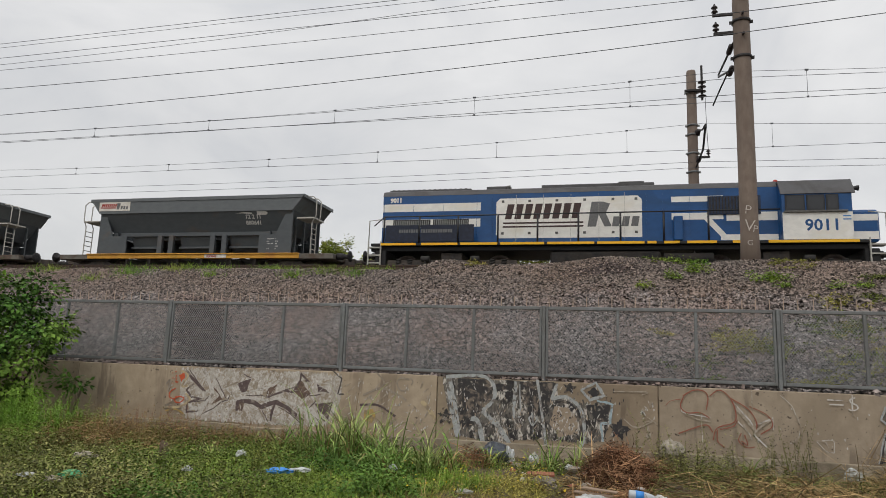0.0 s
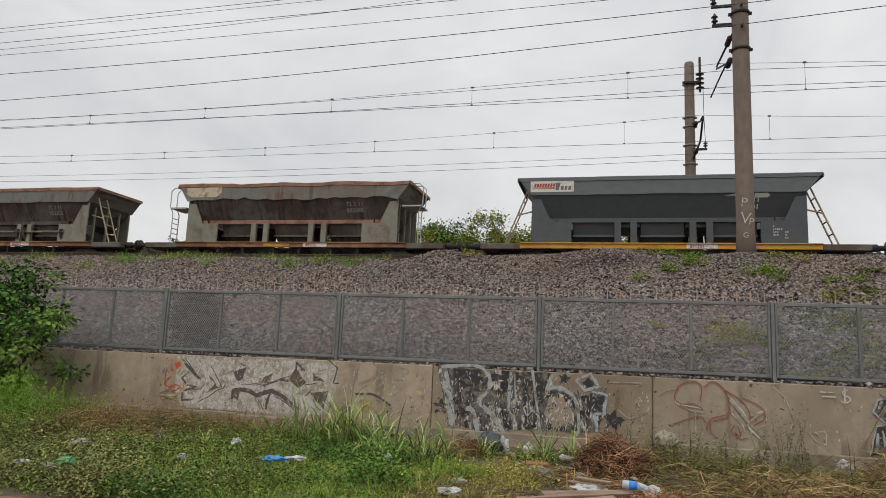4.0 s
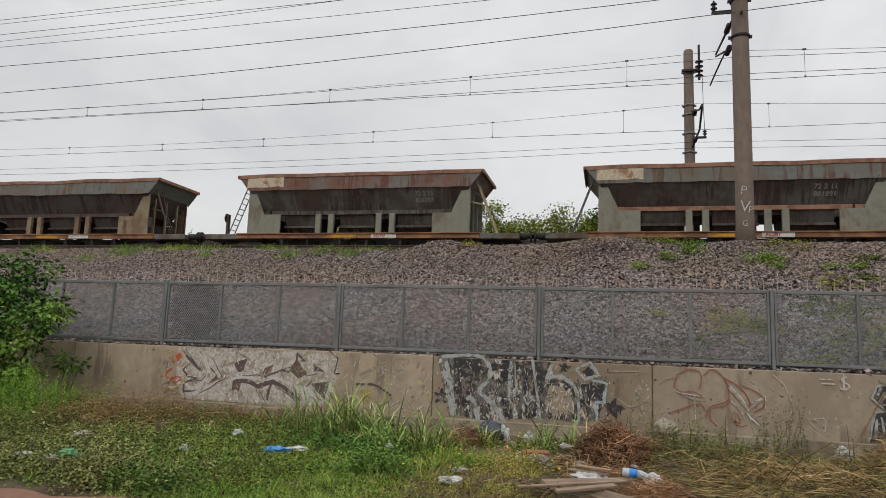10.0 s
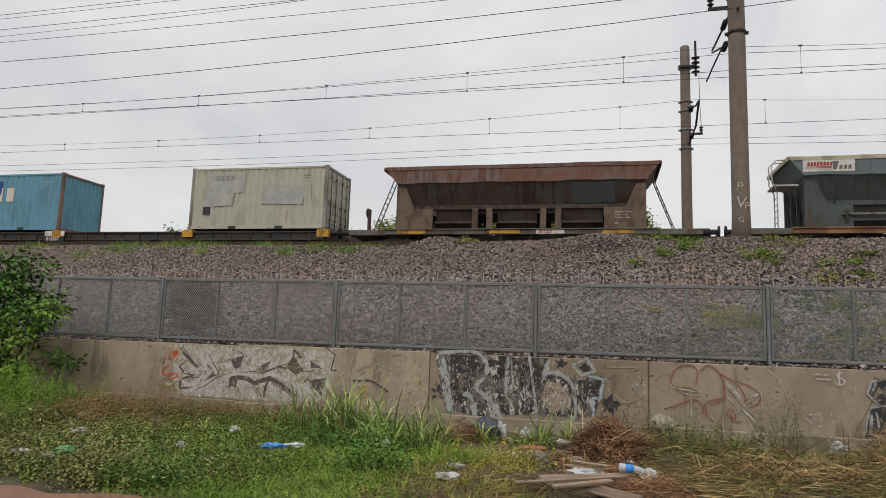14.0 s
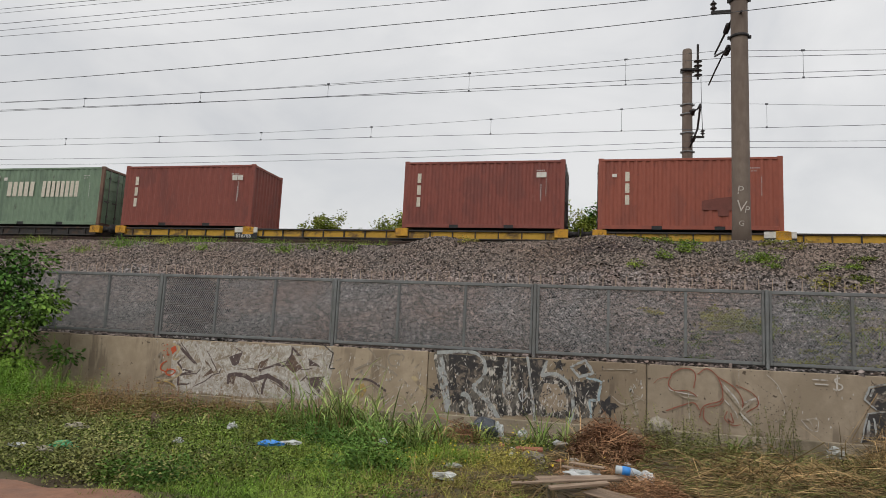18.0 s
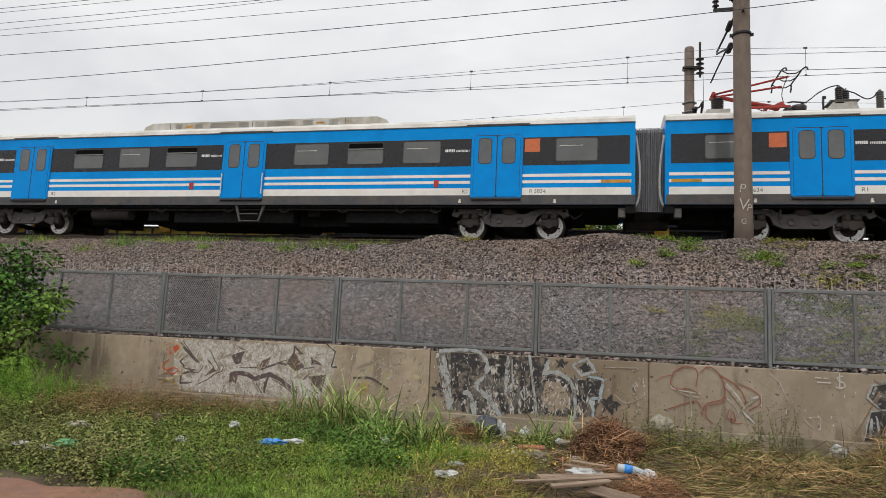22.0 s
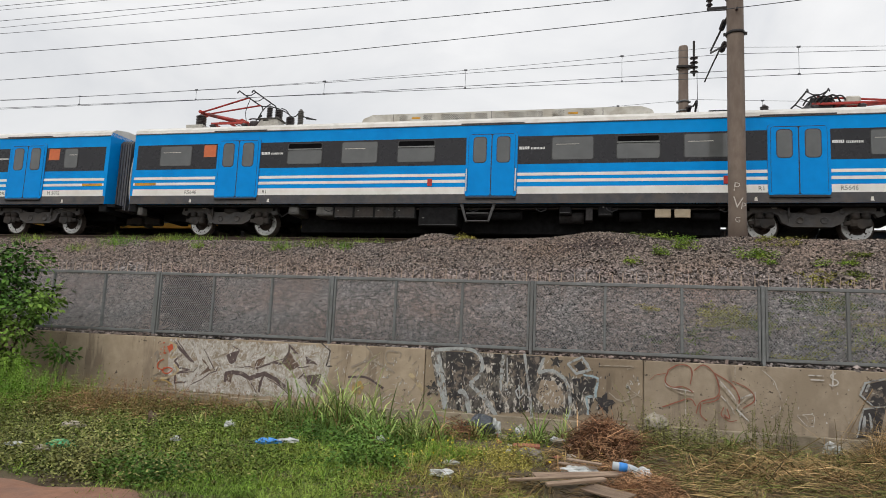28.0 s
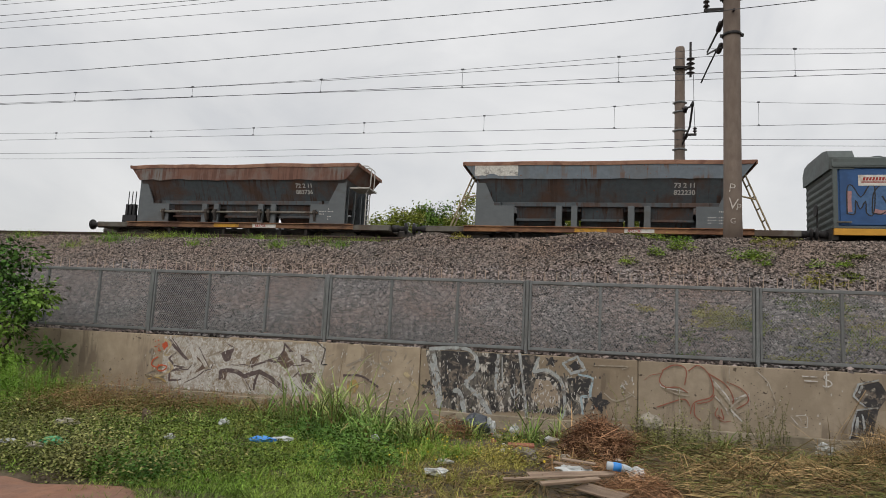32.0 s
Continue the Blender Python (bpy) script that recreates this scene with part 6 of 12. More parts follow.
        for k, shape in enumerate(FAT):
            cx = -5.42 + k * 0.66
            pts = [(cx + a * 0.86, 2.06 + b * 1.0) for a, b in shape]
            line = smooth_line(pts + [pts[0]], 3)
            part("tag_fill", slabbed([tuple(p) for p in line[:-1]], "Y", 0, -0.0025 - 0.0006 * k), tag_pale_blue, w).location = (0, -1.407, 0)
            bm = bmesh.new()
            ribbon(bm, line, 0.04, -1.4105 - 0.0006 * k, 0.002)
            part("tag_outline", bm, black_paint, w)
            bm = bmesh.new()
            ribbon(bm, smooth_line([(cx - 0.28, 1.72), (cx - 0.05, 1.66), (cx + 0.22, 1.74)] if k else [(cx - 0.34, 1.66), (cx - 0.36, 2.0), (cx - 0.34, 2.36)], 4), 0.13, -1.4108 - 0.0006 * k, 0.0015)
            part("tag_highlight", bm, tag_pink, w)
            if k in (1, 3):
                bm = bmesh.new()
                ribbon(bm, smooth_line([(cx - 0.06, 2.2), (cx + 0.04, 2.02), (cx + 0.08, 1.9)], 4), 0.05, -1.4116 - 0.0006 * k, 0.0015)
                part("tag_outline", bm, black_paint, w)
        def stroke(name, width, mat, y, *pts):
            bm = bmesh.new()
            ribbon(bm, smooth_line(list(pts), 4), width, y, 0.0025)
            part(name, bm, mat, w)
        stroke("tag_stroke", 0.1, tag_tan, -1.407, (-3.05, 1.9), (-3.15, 2.25), (-2.9, 2.55), (-2.6, 2.5), (-2.5, 2.15))
        stroke("tag_stroke", 0.1, tag_tan, -1.407, (-1.95, 2.5), (-1.85, 2.35), (-1.72, 2.2))
        stroke("tag_stroke", 0.13, tag_tan, -1.407, (-2.3, 1.8), (-2.15, 1.6), (-1.95, 1.68))
        stroke("tag_stroke", 0.12, tag_tan, -1.407, (-1.78, 1.72), (-1.55, 1.72), (-1.52, 2.0), (-1.65, 2.45))
        stroke("tag_stroke", 0.11, tag_tan, -1.407, (-1.0, 1.68), (-1.05, 2.0), (-0.8, 2.25), (-0.72, 2.5))
        stroke("tag_stroke", 0.06, tag_tan, -1.407, (0.0, 1.4), (0.05, 1.85), (0.3, 1.8), (0.25, 1.5), (0.5, 1.45), (0.6, 1.8), (0.8, 1.75), (0.75, 1.4), (1.1, 1.45), (1.15, 1.75), (1.4, 1.7), (1.4, 1.45), (1.75, 1.5), (1.9, 1.75), (2.2, 1.55))
        for k in range(7):
            cx, cz, r = 3.1 + 0.24 * k, 2.2 + 0.4 * math.sin(k * 2.1), rs_.uniform(0.1, 0.2)
            stroke("tag_stroke", 0.09, tag_faded, -1.4062 - 0.0002 * k, *[(cx + r * math.cos(q * 1.2), cz + r * math.sin(q * 1.2)) for q in range(5)])
        part("tag_fill", slabbed([(-0.15, 2.7), (0.6, 2.52), (0.72, 2.4), (0.3, 2.2), (0.35, 2.15), (0.8, 2.2), (0.84, 1.84), (0.6, 2.02), (0.05, 1.98), (-0.05, 2.1), (0.3, 2.45), (-0.12, 2.5)], "Y", 0, -0.002), tag_tan, w).location = (0, -1.4085, 0)
        for pts in (((-0.18, 2.72), (0.6, 2.55), (0.76, 2.4), (0.35, 2.2), (0.82, 2.24), (0.86, 1.8), (0.6, 2.0), (0.0, 1.96), (-0.1, 2.12), (0.3, 2.42), (-0.15, 2.48), (-0.18, 2.72)),
                    ((0.5, 2.75), (0.75, 2.8), (1.0, 2.6), (0.85, 2.4), (1.05, 2.86), (1.3, 2.3), (1.5, 2.72), (1.62, 2.68), (1.45, 2.0), (1.2, 2.15), (0.95, 1.95), (0.9, 2.3)),
                    ((1.5, 2.0), (1.75, 2.6), (1.95, 2.75), (2.2, 2.4), (2.35, 2.75), (2.5, 2.7), (2.4, 1.98), (2.1, 1.95), (2.2, 2.2), (1.95, 2.35), (1.8, 1.98), (1.5, 2.0)),
                    ((-0.85, 2.65), (-0.75, 2.4), (-0.52, 2.25), (-0.55, 2.1), (-0.75, 1.62), (-0.95, 1.66), (-0.82, 2.12), (-0.6, 2.1))):
            bm = bmesh.new()
            ribbon(bm, list(pts), 0.032, -1.4112, 0.0025)
            part("tag_outline", bm, black_paint, w)
    if tags:
        for sx in (-1, 1):
            part("end_hood", shared("end_hood_%d" % sx, lambda bm: slab(bm, [(-1.42, 3.1), (-1.44, 3.5), (-1.25, 3.76), (-0.8, 3.84), (0.8, 3.84), (1.25, 3.76), (1.44, 3.5), (1.42, 3.1)], "X", sx * 5.6, sx * 6.36)), roof, w, "grey rounded hood over the van end")
    for x in (-4.2, 4.2):
        freight_bogie(w, x)
    buffers(w, 6.85)
    bm = bmesh.new()
    rod(bm, (-6.5, -0.6, 1.0), (-6.5, -0.6, 1.9), 0.03, 6)
    lathe(bm, [(0.18, 0), (0.22, 0), (0.22, 0.03), (0.18, 0.03)], 14, (-6.56, -0.6, 1.85), "X")
    part("hand_brake", bm, dark_iron, w)
    return w


VANS = [(-253.30, van("bright blue closed van with graffiti, grey roof and yellow sill", van_blue, van_roof_grey, "460345", "49 2 11", True)),
        (-239.55, van("dull blue closed van with brown roof and peeling paint", van_blue_old, van_roof_brown, "651851", None, False)),
        (-225.80, van("dull blue closed van with brown roof and yellow sill", van_blue_old, van_roof_brown, "651844", None, False))]
FREIGHT += [(w, o, 0.0) for o, w in VANS]


def long_container(label, mat, post):
    """A container of twice the common length."""
    c = thing("shipping_container", label, "shipping container", group="shipping containers")
    L, hx, hy = 12.19, 6.095, CW / 2
    for s in (-1, 1):
        part("side_wall", shared("long_side_%d" % s, lambda bm: corrugated(bm, L - 0.3, 0.16, CH - 0.11, s * (hy - 0.012))), mat, c)
        part("bottom_rail", boxed(-hx + 0.15, hx - 0.15, s * (hy - 0.03) - 0.03, s * (hy - 0.03) + 0.03, 0.03, 0.16, 0.006), mat, c)
        part("top_rail", boxed(-hx + 0.15, hx - 0.15, s * (hy - 0.03) - 0.03, s * (hy - 0.03) + 0.03, CH - 0.11, CH - 0.03, 0.006), mat, c)
        for sx in (-1, 1):
            part("corner_post", MESHES["corner_post"], post, c).location = (sx * (hx - 0.075), s * (hy - 0.05), 0)
            for z in (0.06, CH - 0.06):
                part("corner_casting", MESHES["corner_casting"], post, c).location = (sx * (hx - 0.086), s * (hy - 0.078), z)
    part("roof", boxed(-hx + 0.1, hx - 0.1, -hy + 0.05, hy - 0.05, CH - 0.06, CH - 0.035), mat, c)
    part("floor", boxed(-hx + 0.1, hx - 0.1, -hy + 0.04, hy - 0.04, 0.04, 0.15), under_grime_shaded, c)
    for sx in (-1, 1):
        part("end_wall", shared("long_end_%d" % sx, lambda bm: corrugated(bm, CW - 0.2, 0.14, CH - 0.1, sx * (hx - 0.03), 0.045, 0.25, "Y")), mat, c)
    part("lettering", worded(-2.0, 1.0, 6.5, 0.62, 5, 0, 0.42), letter_cream, c, "large white letter blocks").location = (0, -hy - 0.002, 0)
    part("code_marks", worded(0.9, 2.1, 0.9, 0.12, 5, 0, 0.4), number_white, c).location = (0, -hy - 0.002, 0)
    return c


FREIGHT.append((flat_wagon("dark steel flat wagon carrying one long container", flat_dark, "816930"), -185.90, 0.0))
FREIGHT.append((long_container("long light blue shipping container with white letter blocks", aqua_deep, steel_post), -185.90, 1.105))
FREIGHT.append((flat_wagon("dark steel flat wagon without a load", flat_dark, "816944"), -207.30, 0.0))

# ---- diesel locomotive ----
loco_blue = paint("loco_blue", rgb(14, 77, 134), rgb(12, 66, 114), 0.58, 0.45, (0.6, 1, 1), 0.9)
loco_white = paint("loco_white", rgb(238, 236, 229), rgb(224, 219, 206), 0.6, 0.5, (0.6, 1, 1), 0.9)
loco_grey = paint("loco_roof_grey", rgb(84, 84, 86), rgb(70, 68, 68), 0.56, 0.6)
louvre_grey = surface("louvre_grey", rgb(150, 152, 148), rgb(120, 122, 120), 12, 0.6, metal=0.2, bump=0.05)
frame_black = surface("frame_black", rgb(13, 13, 14), rgb(9, 9, 10), 8, 0.6, bump=0.1)
screen_black = surface("screen_black", rgb(16, 30, 56), rgb(10, 20, 40), 9, 0.6, bump=0.05)
bright_yellow = surface("bright_yellow", rgb(246, 190, 20), rgb(232, 174, 18), 8, 0.5, bump=0.03)
loco = thing("diesel_locomotive", "blue and white diesel locomotive with grey roof and yellow edge line", "locomotive")
HW = 0.9


def hood(bm):
    prof = [(-HW, 1.42), (-HW, 3.36), (-HW + 0.12, 3.56), (-HW + 0.35, 3.64), (HW - 0.35, 3.64), (HW - 0.12, 3.56), (HW, 3.36), (HW, 1.42)]
    slab(bm, prof, "X", -8.45, 5.75)


bm = bmesh.new()
hood(bm)
part("hood", bm, loco_blue, loco)
bm = bmesh.new()
slab(bm, [(-HW - 0.004, 3.37), (-HW + 0.118, 3.565), (-HW + 0.348, 3.646), (HW - 0.348, 3.646), (HW - 0.118, 3.565), (HW + 0.004, 3.37)], "X", -8.47, 5.74)
part("hood_roof", bm, loco_grey, loco)
for name, x0, x1, h in (("roof_hatch", -2.3, 1.75, 0.1), ("radiator_fan_box", -8.3, -5.0, 0.05), ("roof_hatch", 0.5, 1.4, 0.15), ("exhaust_box", -4.4, -3.6, 0.1)):
    part(name, boxed(x0, x1, -0.6, 0.6, 3.6, 3.646 + h, 0.02), loco_grey, loco)
bm = bmesh.new()
for k in range(15):
    box(bm, -8.2 + k * 0.21, -8.12 + k * 0.21, -0.55, 0.55, 3.69, 3.72)
part("fan_grille", bm, dark_iron, loco)
part("frame", boxed(-8.75, 8.35, -1.2, 1.2, 1.14, 1.32, 0.02), frame_black, loco)
part("walkway", boxed(-8.7, 8.3, -1.38, 1.38, 1.32, 1.42, 0.01), frame_black, loco)
for x0, x1 in ((-8.3, -6.9), (-6.7, -5.3), (-5.2, -3.8), (-3.7, -2.1), (-2.0, -0.35), (-0.25, 1.35), (1.45, 1.75), (2.0, 2.5), (2.75, 3.7), (4.2, 5.0), (5.3, 8.0)):
    part("edge_line", boxed(x0, x1, -1.404, -1.39, 1.335, 1.425), bright_yellow, loco)
# white bands, the white field and louvres on the hood
for x0, x1, z0, z1 in ((-8.44, -4.55, 2.74, 3.05), (-8.44, -4.55, 2.12, 2.43), (2.3, 4.0, 2.9, 3.1), (2.3, 4.0, 2.26, 2.5), (4.1, 5.72, 2.2, 2.5), (3.9, 5.72, 1.52, 1.72)):
    part("white_band", boxed(x0, x1, -HW - 0.006, -HW + 0.01, z0, z1), loco_white, loco)
bm = bmesh.new()
ribbon(bm, [(3.4, 2.38), (4.05, 1.62), (5.0, 1.62)], 0.2, -HW - 0.001, 0.006)
part("white_band", bm, loco_white, loco)
bm = bmesh.new()
rr = 0.14
slab(bm, [(-3.95 + rr, 1.66), (1.3, 1.66), (1.3, 3.18 - rr), (1.3 - rr, 3.18), (-3.95 + rr, 3.18), (-3.95, 3.18 - rr), (-3.95, 1.66 + rr)], "Y", -HW - 0.008, -HW + 0.01)
part("white_field", bm, loco_white, loco, "large white field with dark slanted letter blocks")
bm = bmesh.new()
for k in range(8):
    u = -3.62 + k * 0.35
    slab(bm, [(u, 2.38), (u + 0.24, 2.38), (u + 0.36, 2.95), (u + 0.1, 2.95)], "Y", -HW - 0.009, -HW - 0.012)
for z in (2.2, 2.06):
    slab(bm, [(-3.7, z), (-0.75, z), (-0.74, z + 0.06), (-3.69, z + 0.06)], "Y", -HW - 0.009, -HW - 0.012)
part("lettering", bm, surface("letter_umber", rgb(66, 44, 40), rgb(56, 36, 34), 14, 0.6, bump=0), loco)
bm = bmesh.new()
slab(bm, [(-0.6, 2.06), (-0.3, 2.06), (-0.2, 2.5), (0.0, 2.06), (0.25, 2.06), (0.05, 2.55), (0.2, 2.9), (-0.05, 2.98), (-0.45, 2.98)], "Y", -HW - 0.009, -HW - 0.012)
for k in range(3):
    u = 0.26 + k * 0.33
    slab(bm, [(u, 2.06), (u + 0.24, 2.06), (u + 0.3, 2.42), (u + 0.06, 2.42)], "Y", -HW - 0.009, -HW - 0.012)
part("lettering", bm, letter_grey, loco)
for x0, x1, z0, z1 in ((-8.0, -6.5, 2.13, 2.42), (-6.4, -5.0, 2.13, 2.42)):
    part("louvre_frame", boxed(x0, x1, -HW - 0.02, -HW + 0.02, z0, z1, 0.01), dark_iron, loco)
    bm = bmesh.new()
    k = x0 + 0.05
    while k < x1 - 0.05:
        box(bm, k, k + 0.035, -HW - 0.035, -HW - 0.02, z0 + 0.04, z1 - 0.04)
        k += 0.075
    part("louvre", bm, louvre_grey, loco)
part("grille_frame", boxed(3.5, 5.2, -HW - 0.05, -HW + 0.02, 2.42, 3.08, 0.01), surface("screen_blue", rgb(34, 54, 82), rgb(24, 38, 60), 8, 0.6, bump=0), loco)
bm = bmesh.new()
for k in range(16):
    box(bm, 3.55 + k * 0.102, 3.59 + k * 0.102, -HW - 0.07, -HW - 0.05, 2.46, 3.04)
part("grille_bars", bm, dark_iron, loco)
for x in (-8.4, -7.2, -6.0, -4.7, -4.1, -3.2, -2.2, -1.2, -0.2, 0.7, 1.45, 2.0, 2.9):
    part("hood_door", boxed(x, x + 0.01, -HW - 0.0125, -HW, 1.5, 3.3), loco_blue if not -4 < x < 1.4 else surface("panel_gap", rgb(180, 176, 168), rgb(166, 162, 154), 8, 0.6, bump=0), loco)
# cab
bm = bmesh.new()
slab(bm, [(-1.38, 1.42), (-1.38, 3.02), (-1.05, 3.5), (1.05, 3.5), (1.38, 3.02), (1.38, 1.42)], "X", 5.75, 7.85)
part("cab", bm, loco_blue, loco)
bm = bmesh.new()
slab(bm, [(-1.42, 2.98), (-1.06, 3.52), (1.06, 3.52), (1.42, 2.98), (1.36, 2.97), (1.02, 3.44), (-1.02, 3.44), (-1.36, 2.97)], "X", 5.72, 7.95)
part("cab_roof", bm, loco_grey, loco, "dark grey sloping cab roof")
part("cab_side", boxed(5.76, 7.85, -1.388, -1.37, 1.44, 2.35), loco_white, loco)
for x0, x1 in ((5.85, 6.45), (6.5, 7.05), (7.08, 7.46)):
    p = part("cab_window", boxed(x0, x1, -1.40, -1.37, 2.4, 2.94, 0.01), black_paint, loco)
    part("pane", boxed(x0 + 0.05, x1 - 0.05, -1.405, -1.398, 2.45, 2.89), dark_glass, p)
part("window_ledge", boxed(5.8, 7.7, -1.47, -1.38, 2.34, 2.4, 0.01), ladder_steel, loco)
lettering("locomotive_number", "9011", 0.385, loco_blue, loco, pose(6.42, -1.39, 1.74), bold=0.03)
bm = bmesh.new()
box(bm, 7.56, 7.8, -1.392, -1.388, 2.19, 2.23)
box(bm, 7.56, 7.8, -1.392, -1.388, 2.08, 2.12)
part("flag_mark", bm, surface("flag_blue", rgb(90, 140, 196), rgb(84, 132, 188), 8, 0.5, bump=0), loco)
lettering("rear_number", "9011", 0.17, white_paint, loco, pose(-8.15, -HW - 0.006, 3.12), bold=0.08)
part("nose", boxed(7.85, 8.75, -1.0, 1.0, 1.42, 2.5, 0.08), loco_blue, loco)
for z0, z1 in ((2.12, 2.34), (1.5, 1.76)):
    part("nose_band", boxed(7.87, 8.7, -1.006, -0.99, z0, z1), loco_white, loco)
bm = bmesh.new()
rod(bm, (7.9, -1.1, 3.2), (8.15, -1.1, 3.2), 0.03, 8, 0.1)
part("horn", bm, black_paint, loco)
bm = bmesh.new()
for k in (-0.12, 0.12):
    rod(bm, (-4.0, k, 3.8), (-3.55, k, 3.82), 0.03, 8, 0.085)
    rod(bm, (-4.0, k, 3.8), (-4.3, k, 3.81), 0.03, 8, 0.07)
box(bm, -4.05, -3.95, -0.2, 0.2, 3.64, 3.8)
part("roof_horn", bm, ladder_steel, loco, "twin trumpet horns on the roof")
bm = bmesh.new()
for y in (-0.35, 0.35):
    pipe(bm, [(6.2, y, 3.5), (6.2, y, 3.66), (6.7, y, 3.66), (6.7, y, 3.5)], 0.02, 6)
for x in (6.2, 6.45, 6.7):
    rod(bm, (x, -0.35, 3.66), (x, 0.35, 3.66), 0.02, 6)
part("roof_rack", bm, pale_rail, loco)
for x in (-3.7, -2.7, -1.7, -0.7, 0.3, 1.1):
    for z in (1.8, 3.02):
        part("door_latch", boxed(x - 0.05, x + 0.05, -HW - 0.02, -HW - 0.005, z, z + 0.09, 0.006), ladder_steel, loco)
bm = bmesh.new()
lathe(bm, [(0.02, 0), (0.1, 0.02), (0.12, 0.1), (0.06, 0.2), (0.01, 0.22)], 10, (5.9, 0, 3.64))
part("beacon", bm, letter_red, loco)
for x in (-8.2, -6.8, -5.3, -3.8, -2.35, -0.9, 0.55, 2.0, 3.45, 4.9):
    part("stanchion", rodded((x, -1.36, 1.42), (x, -1.36, 2.46), 0.035, 8), black_paint, loco)
# dark weld-mesh screens low along the walkway, with a line of small marks
for x0, x1 in ((-8.15, -6.84), (-6.76, -5.34), (-5.26, -4.7)):
    part("walkway_screen", boxed(x0, x1, -1.35, -1.33, 1.48, 2.12, 0.004), screen_black, loco, "dark walkway screen panel")
bm = bmesh.new()
blocks(bm, 0, 0, 2.1, 0.13, 22, 0.3)
part("lettering", bm, letter_grey, loco).location = (-7.6, -1.352, 1.82)
bm = bmesh.new()
pipe(bm, [(-8.6, -1.36, 2.1), (-8.2, -1.36, 2.45), (5.7, -1.36, 2.48)], 0.025, 8)
part("handrail", bm, black_paint, loco)
for s in (-1, 1):
    u = (lambda a, b: (min(s * a, s * b), max(s * a, s * b)))
    for k in range(4):
        part("step_tread", boxed(*u(8.3, 8.8), -1.38, -0.95, 0.35 + k * 0.3, 0.39 + k * 0.3), pale_rail, loco)
    for x in (8.3, 8.8):
        part("step_stringer", boxed(*u(x - 0.02, x + 0.02), -1.4, -1.34, 0.3, 1.5), pale_rail, loco)
    bm = bmesh.new()
    pipe(bm, [(s * 8.8, -1.36, 1.4), (s * 8.8, -1.36, 2.3), (s * 8.3, -1.36, 2.35)], 0.022)
    part("step_rail", bm, pale_rail, loco)
    part("pilot", boxed(8.35 * s - 0.2, 8.35 * s + 0.25, -1.3, 1.3, 0.4, 1.15, 0.03), frame_black, loco)
part("fuel_tank", boxed(-1.9, 1.9, -1.25, 1.25, 0.4, 1.1, 0.08), under_grime_shaded, loco)
part("air_tank", rodded((2.0, -1.1, 0.85), (3.6, -1.1, 0.85), 0.2, 14), under_grime_shaded, loco)
part("tool_box", boxed(2.35, 2.65, -HW - 0.25, -HW, 1.5, 2.35, 0.02), loco_blue, loco)
box_grey_dark = surface("box_grey_dark", rgb(62, 60, 58), rgb(44, 43, 42), 8, 0.8, bump=0.2)
for cx in (-5.6, 5.6):
    bg = part("bogie", shared("loco_bogie", lambda bm: [box(bm, -2.5, 2.5, s * 1.08 - 0.07, s * 1.08 + 0.07, 0.5, 0.8, 0.03) for s in (-1, 1)] + [box(bm, x - 0.2, x + 0.2, s * 1.12 - 0.12, s * 1.12 + 0.12, 0.32, 0.66, 0.03) for s in (-1, 1) for x in (-1.8, 0, 1.8)] + [box(bm, -0.4, 0.4, -1.0, 1.0, 0.55, 1.1), box(bm, -2.4, -2.2, -1.0, 1.0, 0.5, 0.75), box(bm, 2.2, 2.4, -1.0, 1.0, 0.5, 0.75)]), bogie_iron, loco)
    bg.location = (cx, 0, 0)
    for x in (-1.8, 0, 1.8):
        wheelset(bg, x, 0.51, False)
        for k in (-0.22, 0.22):
            part("spring", shared("loco_spring", lambda bm: [rod(bm, (0, -1.16, 0.5 + q * 0.06), (0, -1.16, 0.54 + q * 0.06), 0.1, 10) for q in range(4)]), box_grey_dark, bg).location = (x + k, 0, 0.1)
        part("bearing_cap", shared("loco_cap", lambda bm: rod(bm, (0, -1.24, 0.5), (0, -1.3, 0.5), 0.13, 14)), box_grey_dark, bg).location = (x, 0, 0)
    for x in (-0.95, 0.95):
        part("brake_cylinder", shared("loco_brake", lambda bm: [rod(bm, (-0.16, -1.24, 0.84), (0.16, -1.24, 0.84), 0.11, 12), box(bm, -0.03, 0.03, -1.3, -1.2, 0.3, 0.78)]), box_grey_dark, bg).location = (x, 0, 0)
    part("sand_pipe", shared("loco_pipe", lambda bm: pipe(bm, [(-2.6, -1.2, 1.1), (-2.62, -1.25, 0.7), (-2.5, -1.2, 0.2)], 0.025, 6)), box_grey_dark, bg)
buffers(loco, 9.1)
FREIGHT.append((loco, 120.1, 0.0))

# ---- electric multiple unit ----
emu_blue = surface("emu_blue", rgb(0, 153, 234), rgb(0, 145, 225), 3, 0.34, bump=0.02, spec=0.1, stain=rgb(0, 128, 210), stain_size=0.5, stain_at=0.6, stain_soft=0.3)
door_blue = surface("door_blue", rgb(0, 148, 232), rgb(0, 140, 223), 3, 0.34, bump=0.02, spec=0.1)
emu_white = surface("emu_white", rgb(240, 240, 234), rgb(232, 231, 224), 4, 0.4, bump=0.02, stain=rgb(216, 212, 202), stain_size=1.0, stain_at=0.6, stain_soft=0.3)
emu_roof = surface("emu_roof", rgb(224, 222, 216), rgb(208, 205, 198), 4, 0.5, bump=0.05, stain=rgb(186, 180, 170), stain_size=1.0, stain_at=0.6, stain_soft=0.3)
emu_band = surface("emu_band", rgb(40, 40, 44), rgb(34, 34, 38), 3, 0.28, bump=0, spec=0.35)
